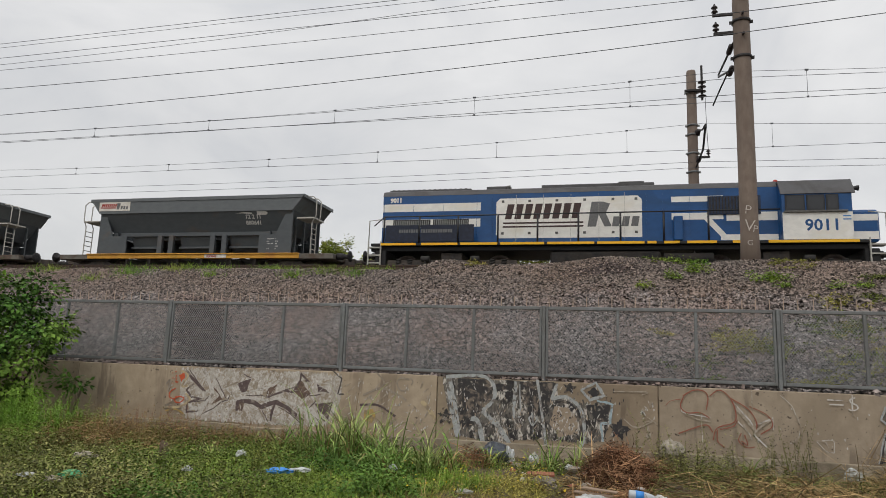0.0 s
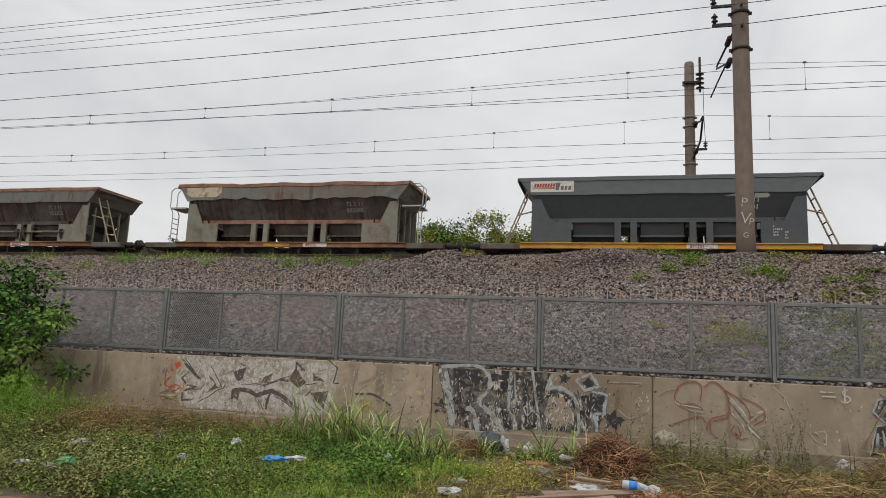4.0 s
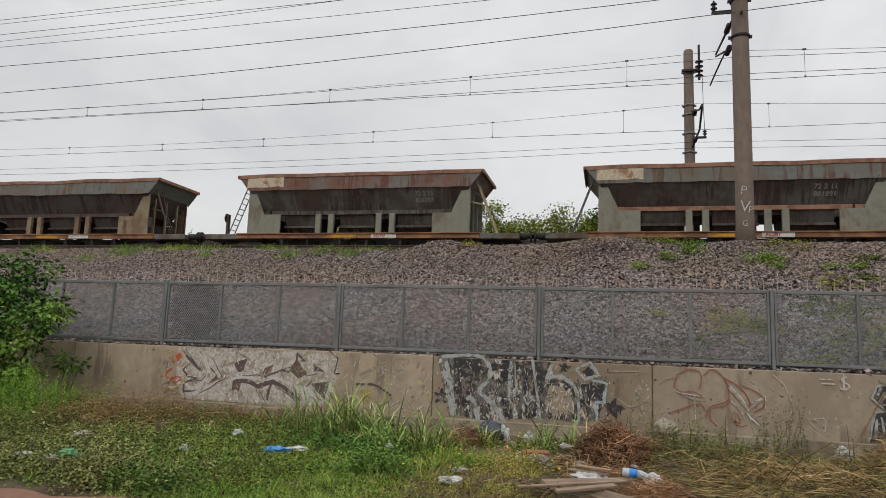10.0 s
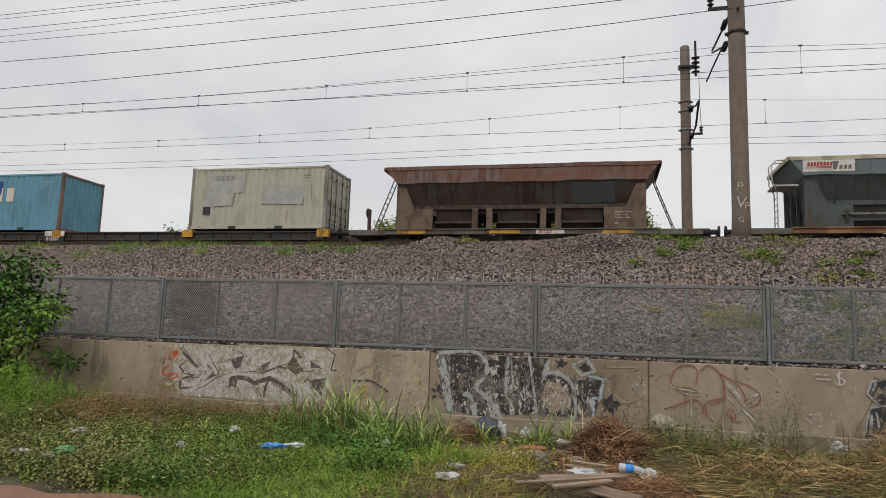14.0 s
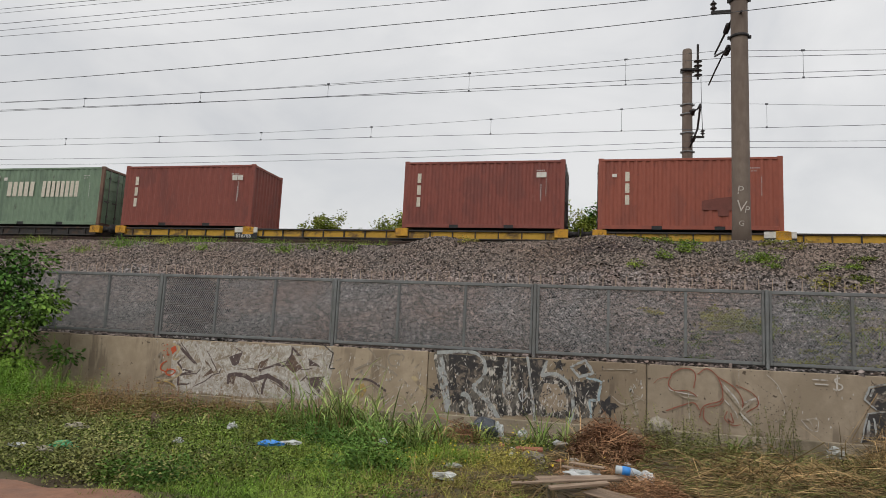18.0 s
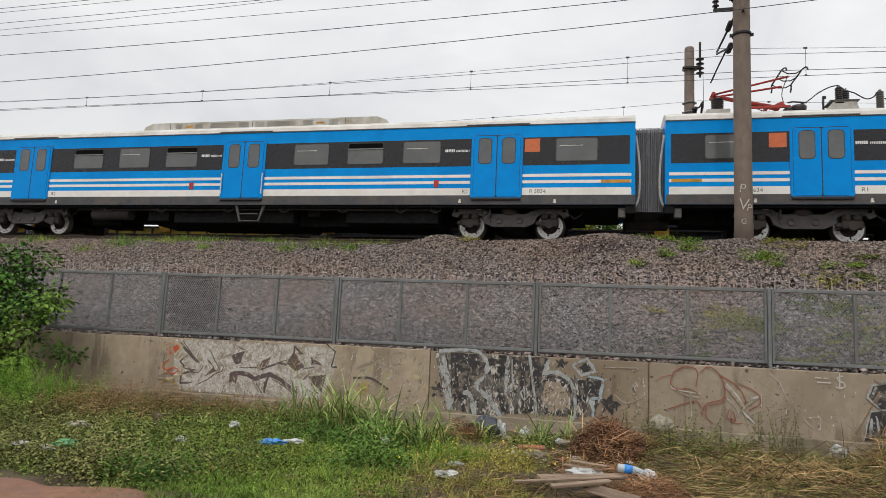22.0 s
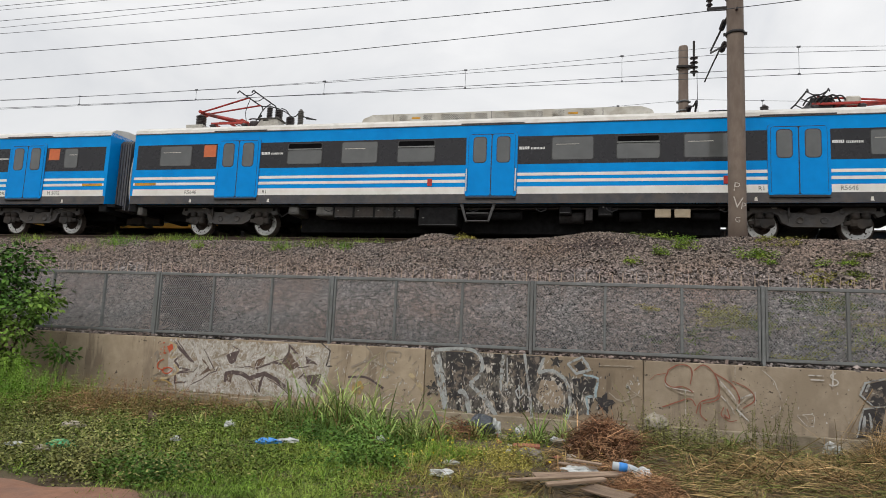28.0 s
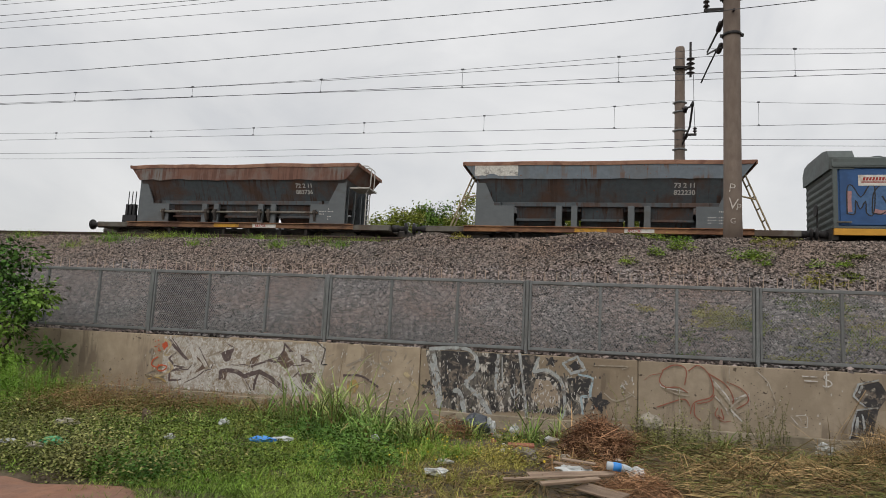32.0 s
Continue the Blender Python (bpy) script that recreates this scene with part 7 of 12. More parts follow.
emu_sole = surface("emu_sole", rgb(72, 72, 76), rgb(60, 60, 64), 5, 0.6, bump=0.08, stain=rgb(92, 84, 76), stain_size=1.4, stain_at=0.6, stain_soft=0.3)
pane_grey = surface("pane_grey", rgb(96, 98, 97), rgb(84, 86, 86), 1.5, 0.10, bump=0, spec=0.7)
bellows_rubber = surface("bellows_rubber", rgb(104, 104, 106), rgb(84, 84, 86), 6, 0.5, bump=0.1)
panto_red = surface("panto_red", rgb(176, 52, 40), rgb(150, 44, 36), 8, 0.5, bump=0.05, stain=rgb(96, 46, 40), stain_size=2, stain_at=0.6)
ac_grey = surface("ac_grey", rgb(206, 204, 196), rgb(190, 188, 180), 6, 0.55, bump=0.05, stain=rgb(150, 140, 122), stain_size=1.5, stain_at=0.58, stain_soft=0.3)
letter_white = surface("letter_white", rgb(236, 236, 234), rgb(226, 226, 224), 20, 0.5, bump=0)
# for flat plates that paint the dark inside of vents and holes
vent_black = surface("vent_black", rgb(16, 16, 17), rgb(10, 10, 11), 8, 0.9, bump=0, spec=0.1)
emu_bogie_iron = surface("emu_bogie_iron", rgb(76, 75, 75), rgb(58, 57, 57), 8, 0.75, bump=0.2, stain=rgb(72, 66, 60), stain_size=2.5, stain_soft=0.3)
# near black, so the deep shade under the train is in the colour
under_black = surface("under_black", rgb(32, 32, 33), rgb(20, 20, 21), 6, 0.9, bump=0.2, spec=0.2)
number_ink = surface("number_ink", rgb(118, 116, 110), rgb(104, 102, 96), 14, 0.7, bump=0)
window_bar = surface("window_bar", rgb(130, 132, 130), rgb(112, 114, 112), 8, 0.4, bump=0)
step_steel = surface("step_steel", rgb(84, 84, 84), rgb(66, 66, 66), 10, 0.6, bump=0.1)
beige_box = surface("beige_box", rgb(176, 162, 138), rgb(160, 146, 122), 6, 0.7, bump=0.05)
box_grey = surface("box_grey", rgb(104, 104, 101), rgb(84, 83, 80), 5, 0.7, bump=0.1, stain=rgb(70, 64, 58), stain_size=1.5, stain_soft=0.3)
YS = 1.55


def rounded(x0, x1, z0, z1, r, n=4):
    out = []
    for cx, cz, a0 in ((x1 - r, z0 + r, -90), (x1 - r, z1 - r, 0), (x0 + r, z1 - r, 90), (x0 + r, z0 + r, 180)):
        for k in range(n + 1):
            a = radians(a0 + 90 * k / n)
            out.append((cx + r * math.cos(a), cz + r * math.sin(a)))
    return out


def shell(bm, x0, x1):
    slab(bm, [(-YS, 0.98), (-YS, 3.38), (-YS + 0.07, 3.5), (YS - 0.07, 3.5), (YS, 3.38), (YS, 0.98)], "X", x0, x1)


def roof_cap(bm, x0, x1):
    prof = [(-YS - 0.012, 3.38), (-YS + 0.03, 3.5), (-YS + 0.22, 3.63), (-0.75, 3.74), (0.75, 3.74), (YS - 0.22, 3.63), (YS - 0.03, 3.5), (YS + 0.012, 3.38)]
    slab(bm, prof, "X", x0, x1)


def on_side(name, s, outline, depth, mat, parent, label="", base=0.0):
    """A plate with an outline in x and z, proud of the side s by depth."""
    key = "%s_%d_%s" % (name, s, hash(tuple((round(a, 3), round(b, 3)) for a, b in outline)))
    y0, y1 = s * (YS + base), s * (YS + base + depth)
    return part(name, shared(key, lambda bm: slab(bm, outline, "Y", y0, y1)), mat, parent, label)


def rect(x0, x1, z0, z1):
    return [(x0, z0), (x1, z0), (x1, z1), (x0, z1)]


def emu_door(car, s, x):
    frame_ = rounded(x - 0.77, x + 0.77, 1.14, 3.15, 0.13)
    on_side("frame_seal", s, rounded(x - 0.777, x + 0.777, 1.133, 3.157, 0.135), 0.008, emu_sole, car)
    d = on_side("door_frame", s, frame_, 0.03, door_blue, car)
    on_side("door_seal", s, rounded(x - 0.70, x + 0.70, 1.19, 3.07, 0.09), 0.003, black_paint, d, "", 0.03)
    for a, b in ((-0.69, -0.015), (0.015, 0.69)):
        leaf = on_side("door_leaf", s, rounded(x + a, x + b, 1.2, 3.05, 0.05), 0.008, door_blue, d, "bright blue sliding door leaf", 0.03)
        m = (a + b) / 2 + x
        on_side("pane_seal", s, rounded(m - 0.205, m + 0.205, 2.185, 2.985, 0.11), 0.003, black_paint, leaf, "", 0.038)
        on_side("door_pane", s, rounded(m - 0.185, m + 0.185, 2.205, 2.965, 0.1), 0.003, pane_grey, leaf, "", 0.041)
    on_side("door_gap", s, rect(x - 0.014, x + 0.014, 1.2, 3.06), 0.007, black_paint, d, "", 0.03)
    part("threshold", shared("threshold_%d_%.2f" % (s, x), lambda bm: [box(bm, x - 0.74, x + 0.74, min(s * (YS + 0.0), s * (YS + 0.07)), max(s * YS, s * (YS + 0.07)), 1.1, 1.17, 0.008)] + [box(bm, x - 0.66 + k * 0.22, x - 0.63 + k * 0.22, min(s * (YS + 0.07), s * (YS + 0.085)), max(s * (YS + 0.07), s * (YS + 0.085)), 1.11, 1.14) for k in range(7)]), black_paint, d)
    on_side("drip_strip", s, rect(x - 0.95, x + 0.95, 3.385, 3.415), 0.03, emu_sole, car)
    return d


def grab_bar(car, s, x, z0, z1):
    part("grab_bar", shared("grab_%d_%.2f_%.2f" % (s, x, z0), lambda bm: [rod(bm, (x, s * (YS + 0.08), z0), (x, s * (YS + 0.08), z1), 0.018, 6), rod(bm, (x, s * YS, z0 + 0.05), (x, s * (YS + 0.08), z0 + 0.05), 0.014, 6), rod(bm, (x, s * YS, z1 - 0.05), (x, s * (YS + 0.08), z1 - 0.05), 0.014, 6)]), white_paint, car)


def emu_bogie(car, x):
    def frame_(bm):
        for s in (-1, 1):
            out = [(-1.75, 0.7), (-1.7, 0.9), (-1.45, 0.97), (-1.0, 0.96), (-0.78, 0.9), (-0.5, 0.76), (0.5, 0.76), (0.78, 0.9), (1.0, 0.96), (1.45, 0.97), (1.7, 0.9), (1.75, 0.7), (1.58, 0.64), (1.5, 0.74), (0.98, 0.76), (0.82, 0.68), (0.74, 0.48), (0.5, 0.37), (-0.5, 0.37), (-0.74, 0.48), (-0.82, 0.68), (-0.98, 0.76), (-1.5, 0.74), (-1.58, 0.64)]
            slab(bm, out, "Y", s * 1.12 - 0.09, s * 1.12 + 0.09)
        box(bm, -0.35, 0.35, -1.1, 1.1, 0.45, 0.75, 0.03)
    b = part("bogie", shared("emu_bogie", frame_), emu_bogie_iron, car)
    b.location = (x, 0, 0)
    for ax in (-1.18, 1.18):
        wheelset(b, ax, 0.43, True)
        for s in (-1, 1):
            j = part("axle_box", shared("emu_axle_box_%d" % s, lambda bm: [box(bm, -0.26, 0.26, s * 1.16 - 0.11, s * 1.16 + 0.11, 0.36, 0.6, 0.04), rod(bm, (-0.13, s * 1.16, 0.58), (-0.13, s * 1.16, 0.76), 0.12, 12), rod(bm, (0.13, s * 1.16, 0.58), (0.13, s * 1.16, 0.76), 0.12, 12), rod(bm, (0, s * 1.24, 0.45), (0, s * 1.3, 0.45), 0.13, 14), box(bm, -0.4, -0.2, s * 1.16 - 0.06, s * 1.16 + 0.06, 0.42, 0.54, 0.02)]), under_grime_shaded, b)
            j.location = (ax, 0, 0)
    for s in (-1, 1):
        part("air_spring", shared("air_spring_%d" % s, lambda bm: lathe(bm, [(0.2, 0.7), (0.28, 0.76), (0.28, 0.86), (0.22, 0.95)], 16, (0, s * 1.0, 0))), under_grime_shaded, b)
        for k, z, r in ((-0.3, 0.55, 0.1), (0.3, 0.55, 0.1), (-0.74, 0.79, 0.075), (0.74, 0.79, 0.075)):
            part("frame_boss", shared("frame_boss_%d_%.1f" % (s, k), lambda bm: lathe(bm, [(r * 0.3, 0), (r, 0), (r, s * 0.03), (r * 0.85, s * 0.045), (r * 0.8, s * 0.03), (0.01, s * 0.03)], 16, (k, s * 1.2, z), "Y")), emu_bogie_iron, b)
        for k in (-1.6, 1.6):
            part("lifting_hole", shared("lifting_hole_%d_%.1f" % (s, k), lambda bm: box(bm, k - 0.05, k + 0.05, s * 1.205 - 0.006, s * 1.205 + 0.006, 0.8, 0.89, 0.003)), vent_black, b)
        part("maker_plate", shared("maker_plate_%d" % s, lambda bm: box(bm, -1.0, -0.86, s * 1.213 - 0.005, s * 1.213 + 0.005, 0.88, 0.93, 0.002)), sign_white, b)
        part("damper", shared("frame_damper_%d" % s, lambda bm: [rod(bm, (-0.58, s * 1.26, 0.5), (-0.58, s * 1.26, 0.96), 0.02, 6), rod(bm, (-0.58, s * 1.26, 0.62), (-0.58, s * 1.26, 0.9), 0.032, 8), box(bm, -0.72, -0.5, s * 1.24 - 0.06, s * 1.24 + 0.06, 0.93, 0.99, 0.01)]), emu_bogie_iron, b)
    part("brake_hose", shared("brake_hose", lambda bm: pipe(bm, [(1.7, -1.2, 0.8), (1.9, -1.22, 0.6), (2.1, -1.2, 0.75), (2.15, -1.1, 0.98)], 0.018, 6)), black_paint, b)
    return b


def pantograph(car, x, raised, flip):
    f = -1 if flip else 1
    base = 4.0
    p = part("pantograph", shared("panto_base_%d" % f, lambda bm: [box(bm, -0.62, 0.72, s * 0.5 - 0.035, s * 0.5 + 0.035, base, base + 0.07, 0.008) for s in (-1, 1)] + [box(bm, k - 0.04, k + 0.04, -0.5, 0.5, base, base + 0.06) for k in (-0.55, 0.1, 0.66)]), panto_red, car, "red roof pantograph with dark bow")
    p.location = (x, 0, 0)
    for k in (-0.55, 0.66):
        for y in (-0.5, 0.5):
            part("foot", shared("panto_foot_%.1f" % base, lambda bm: lathe(bm, [(0.1, 3.72), (0.12, 3.76), (0.07, 3.8), (0.13, base - 0.13), (0.08, base - 0.09), (0.13, base - 0.05), (0.07, base)], 10)), insulator_glaze, p).location = (k, y, 0)
    knee, head = ((-1.3 * f, 4.6), (0.76 * f, 5.0)) if raised else ((-1.7 * f, 4.2), (0.5 * f, 4.3))
    pivot = (0.5 * f, base + 0.16 if raised else 4.12)
    if not raised:
        part("drum", lathed([(0.26, 3.72), (0.3, 3.74), (0.3, 3.86), (0.2, 3.9), (0.24, 3.96), (0.18, 4.0), (0.24, 4.06), (0.18, 4.1), (0.24, 4.16), (0.16, 4.2)], -0.2 * f), insulator_glaze, p)
    bm = bmesh.new()
    rod(bm, (pivot[0], 0, pivot[1]), (knee[0], 0, knee[1]), 0.085 if raised else 0.12, 8, 0.055)
    rod(bm, (pivot[0], -0.42, pivot[1]), (pivot[0], 0.42, pivot[1]), 0.06, 8)
    part("lower_arm", bm, panto_red, p)
    if raised:
        for y in (-0.42, 0.42):
            part("pivot_bracket", slabbed([(pivot[0] - 0.3, base + 0.06), (pivot[0] + 0.14, base + 0.06), (pivot[0] + 0.05, pivot[1] + 0.03), (pivot[0] - 0.08, pivot[1] + 0.02)], "Y", y - 0.02, y + 0.02), panto_red, p)
        part("spring", rodded((pivot[0] - 0.1, -0.2, base + 0.13), (pivot[0] - 1.0, -0.2, base + 0.16), 0.05, 8), black_paint, p)
        part("shunt_cable", shared("shunt_cable", lambda bm: pipe(bm, smooth_line([(pivot[0] + 0.1, -0.3, pivot[1]), (pivot[0] + 0.05, -0.3, pivot[1] + 0.35), (pivot[0] + 0.2, -0.3, head[1])], 4), 0.012, 5)), black_paint, p)
        part("air_motor", shared("air_motor", lambda bm: [lathe(bm, [(0.05, 3.74), (0.15, 3.78), (0.22, base + 0.04), (0.2, base + 0.1), (0.08, base + 0.13)], 14, (0.98 * f, -0.3, 0)), pipe(bm, [(0.7 * f, -0.3, base + 0.22), (0.84 * f, -0.3, base + 0.24), (1.2 * f, -0.3, base + 0.2)], 0.025, 6)]), insulator_glaze, p)
    for s in (-1, 1):
        bm = bmesh.new()
        rod(bm, (knee[0], s * 0.12, knee[1]), (head[0] - 0.05 * f, s * 0.4, head[1] - 0.03), 0.032, 8)
        part("upper_arm", bm, panto_red, p)
    bm = bmesh.new()
    rod(bm, (knee[0], -0.24, knee[1]), (knee[0], 0.24, knee[1]), 0.06, 8)
    part("knee_joint", bm, panto_red, p)
    bm = bmesh.new()
    rod(bm, (0.25 * f, 0.1, base + 0.08), (knee[0] * 0.9, 0.1, knee[1] + 0.06), 0.014, 6)
    part("guide_rod", bm, black_paint, p)
    half, spread = 0.84, 0.27
    for k in (-spread, spread):
        bm = bmesh.new()
        drop = 0.1
        pipe(bm, smooth_line([(head[0] + k + 0.05 * f, y, head[1] + dz) for y, dz in ((-half - 0.06, 0.06 - drop), (-half * 0.95, 0.1 - drop * 0.3))] + [(head[0] + k, y, head[1] + 0.1) for y in (-half * 0.7, 0.0, half * 0.7)] + [(head[0] + k + 0.05 * f, y, head[1] + dz) for y, dz in ((half * 0.95, 0.1 - drop * 0.3), (half + 0.06, 0.06 - drop))], 3), 0.024, 6)
        part("bow", bm, black_paint, p)
    for y in (-0.56, 0.0, 0.56):
        bm = bmesh.new()
        pipe(bm, [(head[0] - spread, y, head[1] + 0.09), (head[0] - 0.1, y, head[1] - 0.01), (head[0] + 0.1, y, head[1] - 0.01), (head[0] + spread, y, head[1] + 0.09)], 0.018, 6)
        part("bow_link", bm, black_paint, p)
    if not raised:
        for k in range(6):
            u = (0.15 + 0.14 * k) * f
            bm = bmesh.new()
            pipe(bm, smooth_line([(u, -0.5, 4.0), (u + 0.1, -0.55, 4.2 + 0.05 * math.sin(k * 2.0)), (u + 0.3, -0.5, 4.26), (u + 0.42, -0.45, 4.1 + 0.04 * math.cos(k * 1.7))], 3), 0.024, 6)
            part("hose", bm, black_paint, p)
        part("gear_box", boxed(0.05, 0.62, -0.45, 0.35, 3.86, 4.26, 0.04), black_paint, p).location = (0.0 if f > 0 else -0.67, 0, 0)
        part("spring_cover", boxed(-0.2, 0.2, -0.5, -0.3, 4.02, 4.26, 0.05), ac_grey, p).location = (-0.45 * f, 0, 0)
    return p


def lathed(profile, x):
    bm = bmesh.new()
    lathe(bm, profile, 14, (x, 0, 0))
    return bm


def roof_insulator(car, x, z0, z1, r, mat, y=-0.4):
    """A ribbed insulator with a metal cap, standing on the roof gear."""
    n = int((z1 - z0) / 0.055)
    prof = [(r * 0.9, z0)]
    for k in range(n):
        h = z0 + (z1 - z0) * k / n
        prof += [(r * 0.72, h + 0.008), (r, h + 0.016), (r * 0.95, h + 0.036), (r * 0.72, h + 0.046)]
    prof += [(r * 0.6, z1), (r * 0.45, z1 + 0.03), (r * 0.3, z1 + 0.05)]
    bm = bmesh.new()
    lathe(bm, prof, 16, (x, y, 0))
    part("roof_insulator", bm, mat, car)


def high_voltage_gear(car):
    """The breaker beside the raised pantograph: a grey box with a dark insulator, a grey one, and their leads."""
    part("breaker_box", slabbed([(-8.1, 3.62), (-7.2, 3.62), (-7.3, 3.93), (-7.85, 3.93)], "Y", -1.12, -0.62), pale_rail, car, "grey roof box with a lid")
    part("box_lid", boxed(-7.95, -7.22, -1.16, -0.56, 3.925, 3.96, 0.006), box_grey, car)
    part("box_louvre", boxed(-7.8, -7.6, -1.128, -1.12, 3.87, 3.9), vent_black, car)
    roof_insulator(car, -7.67, 3.96, 4.38, 0.1, insulator_glaze, -0.95)
    roof_insulator(car, -7.46, 3.96, 4.36, 0.13, insulator_glaze, -0.7)
    roof_insulator(car, -7.33, 3.8, 4.3, 0.15, insulator_glaze, -0.1)
    roof_insulator(car, -6.61, 3.68, 4.28, 0.1, box_grey, -0.79)
    part("terminal", rodded((-7.67, -0.95, 4.42), (-7.46, -0.7, 4.41), 0.02, 6), black_paint, car)
    part("arrester_post", shared("arrester_post", lambda bm: [rod(bm, (-8.05, -0.9, 3.64), (-8.05, -0.9, 4.12), 0.03, 8), box(bm, -8.07, -7.98, -0.93, -0.87, 4.08, 4.16, 0.01)]), black_paint, car)
    for pts in (((-8.5, -0.35, 4.14), (-8.35, -0.5, 4.16), (-8.1, -0.7, 4.34), (-7.85, -0.88, 4.43), (-7.67, -0.95, 4.44)),
                ((-7.46, -0.7, 4.4), (-7.2, -0.72, 4.28), (-6.95, -0.75, 4.1), (-6.78, -0.78, 4.12), (-6.66, -0.79, 4.25), (-6.61, -0.79, 4.3)),
                ((-7.4, -0.66, 4.44), (-7.36, -0.4, 4.46), (-7.33, -0.1, 4.34)),
                ((-6.61, -0.79, 4.12), (-6.35, -0.78, 4.02), (-6.15, -0.76, 3.98))):
        bm = bmesh.new()
        pipe(bm, smooth_line(list(pts), 3), 0.018, 6)
        part("roof_lead", bm, black_paint, car)
    part("cable_end", shared("cable_end", lambda bm: rod(bm, (-6.4, -0.78, 4.03), (-6.05, -0.76, 3.96), 0.045, 8, 0.015)), black_paint, car)
    # the support under the pantograph's knee
    part("support_box", boxed(-11.05, -10.4, -0.6, 0.1, 3.68, 4.0, 0.01), pale_rail, car)
    roof_insulator(car, -10.7, 4.0, 4.42, 0.18, insulator_glaze, -0.25)


def nose_front(z):
    return float(np.interp(z, [0.2, 0.55, 0.95, 1.2, 1.5, 1.9, 2.4, 2.9, 3.3, 3.55, 3.72], [12.72, 13.0, 13.26, 13.3, 13.24, 13.1, 12.88, 12.62, 12.36, 12.08, 11.9]))


NOSE_X = 11.95


def nose_point(z, v):
    """v runs from -1 to 1 across the front."""
    half = YS * float(np.interp(z, [0.2, 0.6, 1.0, 3.2, 3.5, 3.66, 3.75], [0.86, 0.95, 1.0, 1.0, 0.95, 0.78, 0.5]))
    front = max(nose_front(z), NOSE_X + 0.01)
    a = v * math.pi / 2
    x = NOSE_X + (front - NOSE_X) * max(math.cos(a), 0.0) ** 0.62
    return (x, half * (abs(math.sin(a)) ** 0.72) * (1 if v >= 0 else -1), z)


def nose(car):
    zs = [0.3, 0.55, 0.8, 1.0, 1.22, 1.35, 1.47, 1.6, 1.69, 1.79, 1.88, 1.95, 2.05, 2.2, 2.35, 2.5, 2.65, 2.8, 3.05, 3.3, 3.42, 3.48, 3.6, 3.7]
    vs = [k / 30 - 1 for k in range(61)]

    def region(z, v):
        e = abs(v)
        if z < 1.05:
            return "skirt"
        if z > 3.4:
            return "roof"
        if 1.95 < z < 3.28 and e < 0.54:
            return "glass"
        if 1.5 < z < 1.95 and e < 0.5:
            return "blue"
        if e < 0.68 or z < 1.47:
            return "white"
        return "side"
    pieces = {}
    for z0, z1 in zip(zs, zs[1:]):
        for v0, v1 in zip(vs, vs[1:]):
            pieces.setdefault(region((z0 + z1) / 2, (v0 + v1) / 2), []).append((z0, z1, v0, v1))
    looks = {"skirt": ("front_skirt", emu_sole), "roof": ("cab_roof", emu_roof), "glass": ("windscreen", dark_glass), "side": ("cab_flank", emu_blue), "blue": ("front_blue_panel", emu_blue), "white": ("front_panel", emu_white)}
    for key, cells in sorted(pieces.items()):
        def build(bm):
            for z0, z1, v0, v1 in cells:
                f = quad(bm, nose_point(z0, v0), nose_point(z0, v1), nose_point(z1, v1), nose_point(z1, v0))
                f.smooth = True
            bmesh.ops.remove_doubles(bm, verts=bm.verts, dist=0.0005)
            if key == "skirt":
                top = [bm.verts.new(nose_point(0.3, v)) for v in vs]
                bm.faces.new(top)
            bmesh.ops.recalc_face_normals(bm, faces=bm.faces)
            for f in bm.faces:
                if f.normal.x < -0.3:
                    f.normal_flip()
        name, mat = looks[key]
        part(name, shared("nose_" + key, build), mat, car, {"skirt": "dark grey front skirt", "glass": "raked dark windscreen"}.get(key, ""))
    # white swoosh and two stripes that run together on each flank
    es = [1 - 0.02 * k for k in range(17)]
    for sd in (-1, 1):
        for lo, hi, end in (((1.465, 0.0), (1.47, 0.55), 0.68), ((1.6, 0.36), (1.69, 0.285), 0.8), ((1.79, 0.17), (1.88, 0.10), 0.8)):
            bm = bmesh.new()
            line = []
            for e in es:
                if e < end - 0.001:
                    break
                q = ((1 - e) / (1 - end)) ** 1.25
                row = []
                for z, up in (lo, hi):
                    x, y, zz = nose_point(z + up * q, sd * e)
                    row.append(bm.verts.new((x + 0.008, y + sd * 0.008, zz)))
                line.append(row)
            for a, b in zip(line, line[1:]):
                f = bm.faces.new((a[0], a[1], b[1], b[0]))
                f.smooth = True
            part("nose_stripe", bm, emu_white, car)
        on_side("side_skirt", sd, [(NOSE_X + 0.03, 1.0), (11.35, 1.0), (11.45, 0.78), (11.62, 0.56), (11.8, 0.4), (NOSE_X + 0.03, 0.33)], 0.05, emu_sole, car, "dark grey skirt behind the nose", -0.1)
    # wire guard before the windscreen, lamps, coupler
    bm = bmesh.new()

    def out(z, v, d=0.1):
        x, y, zz = nose_point(z, v)
        return (x + d, y * 1.02, zz)
    for z in (2.0, 2.6, 3.2):
        pipe(bm, [out(z, v) for v in (-0.52, -0.35, 0, 0.35, 0.52)], 0.016, 5)
    for v in (-0.52, -0.18, 0.18, 0.52):
        pipe(bm, [out(z, v) for z in (1.9, 2.3, 2.7, 3.0, 3.3)], 0.018, 5)
        pipe(bm, [out(3.3, v), nose_point(3.35, v)], 0.016, 5)
        pipe(bm, [out(1.9, v), nose_point(1.88, v)], 0.016, 5)
    part("windscreen_guard", bm, black_paint, car, "black wire guard over the windscreen")
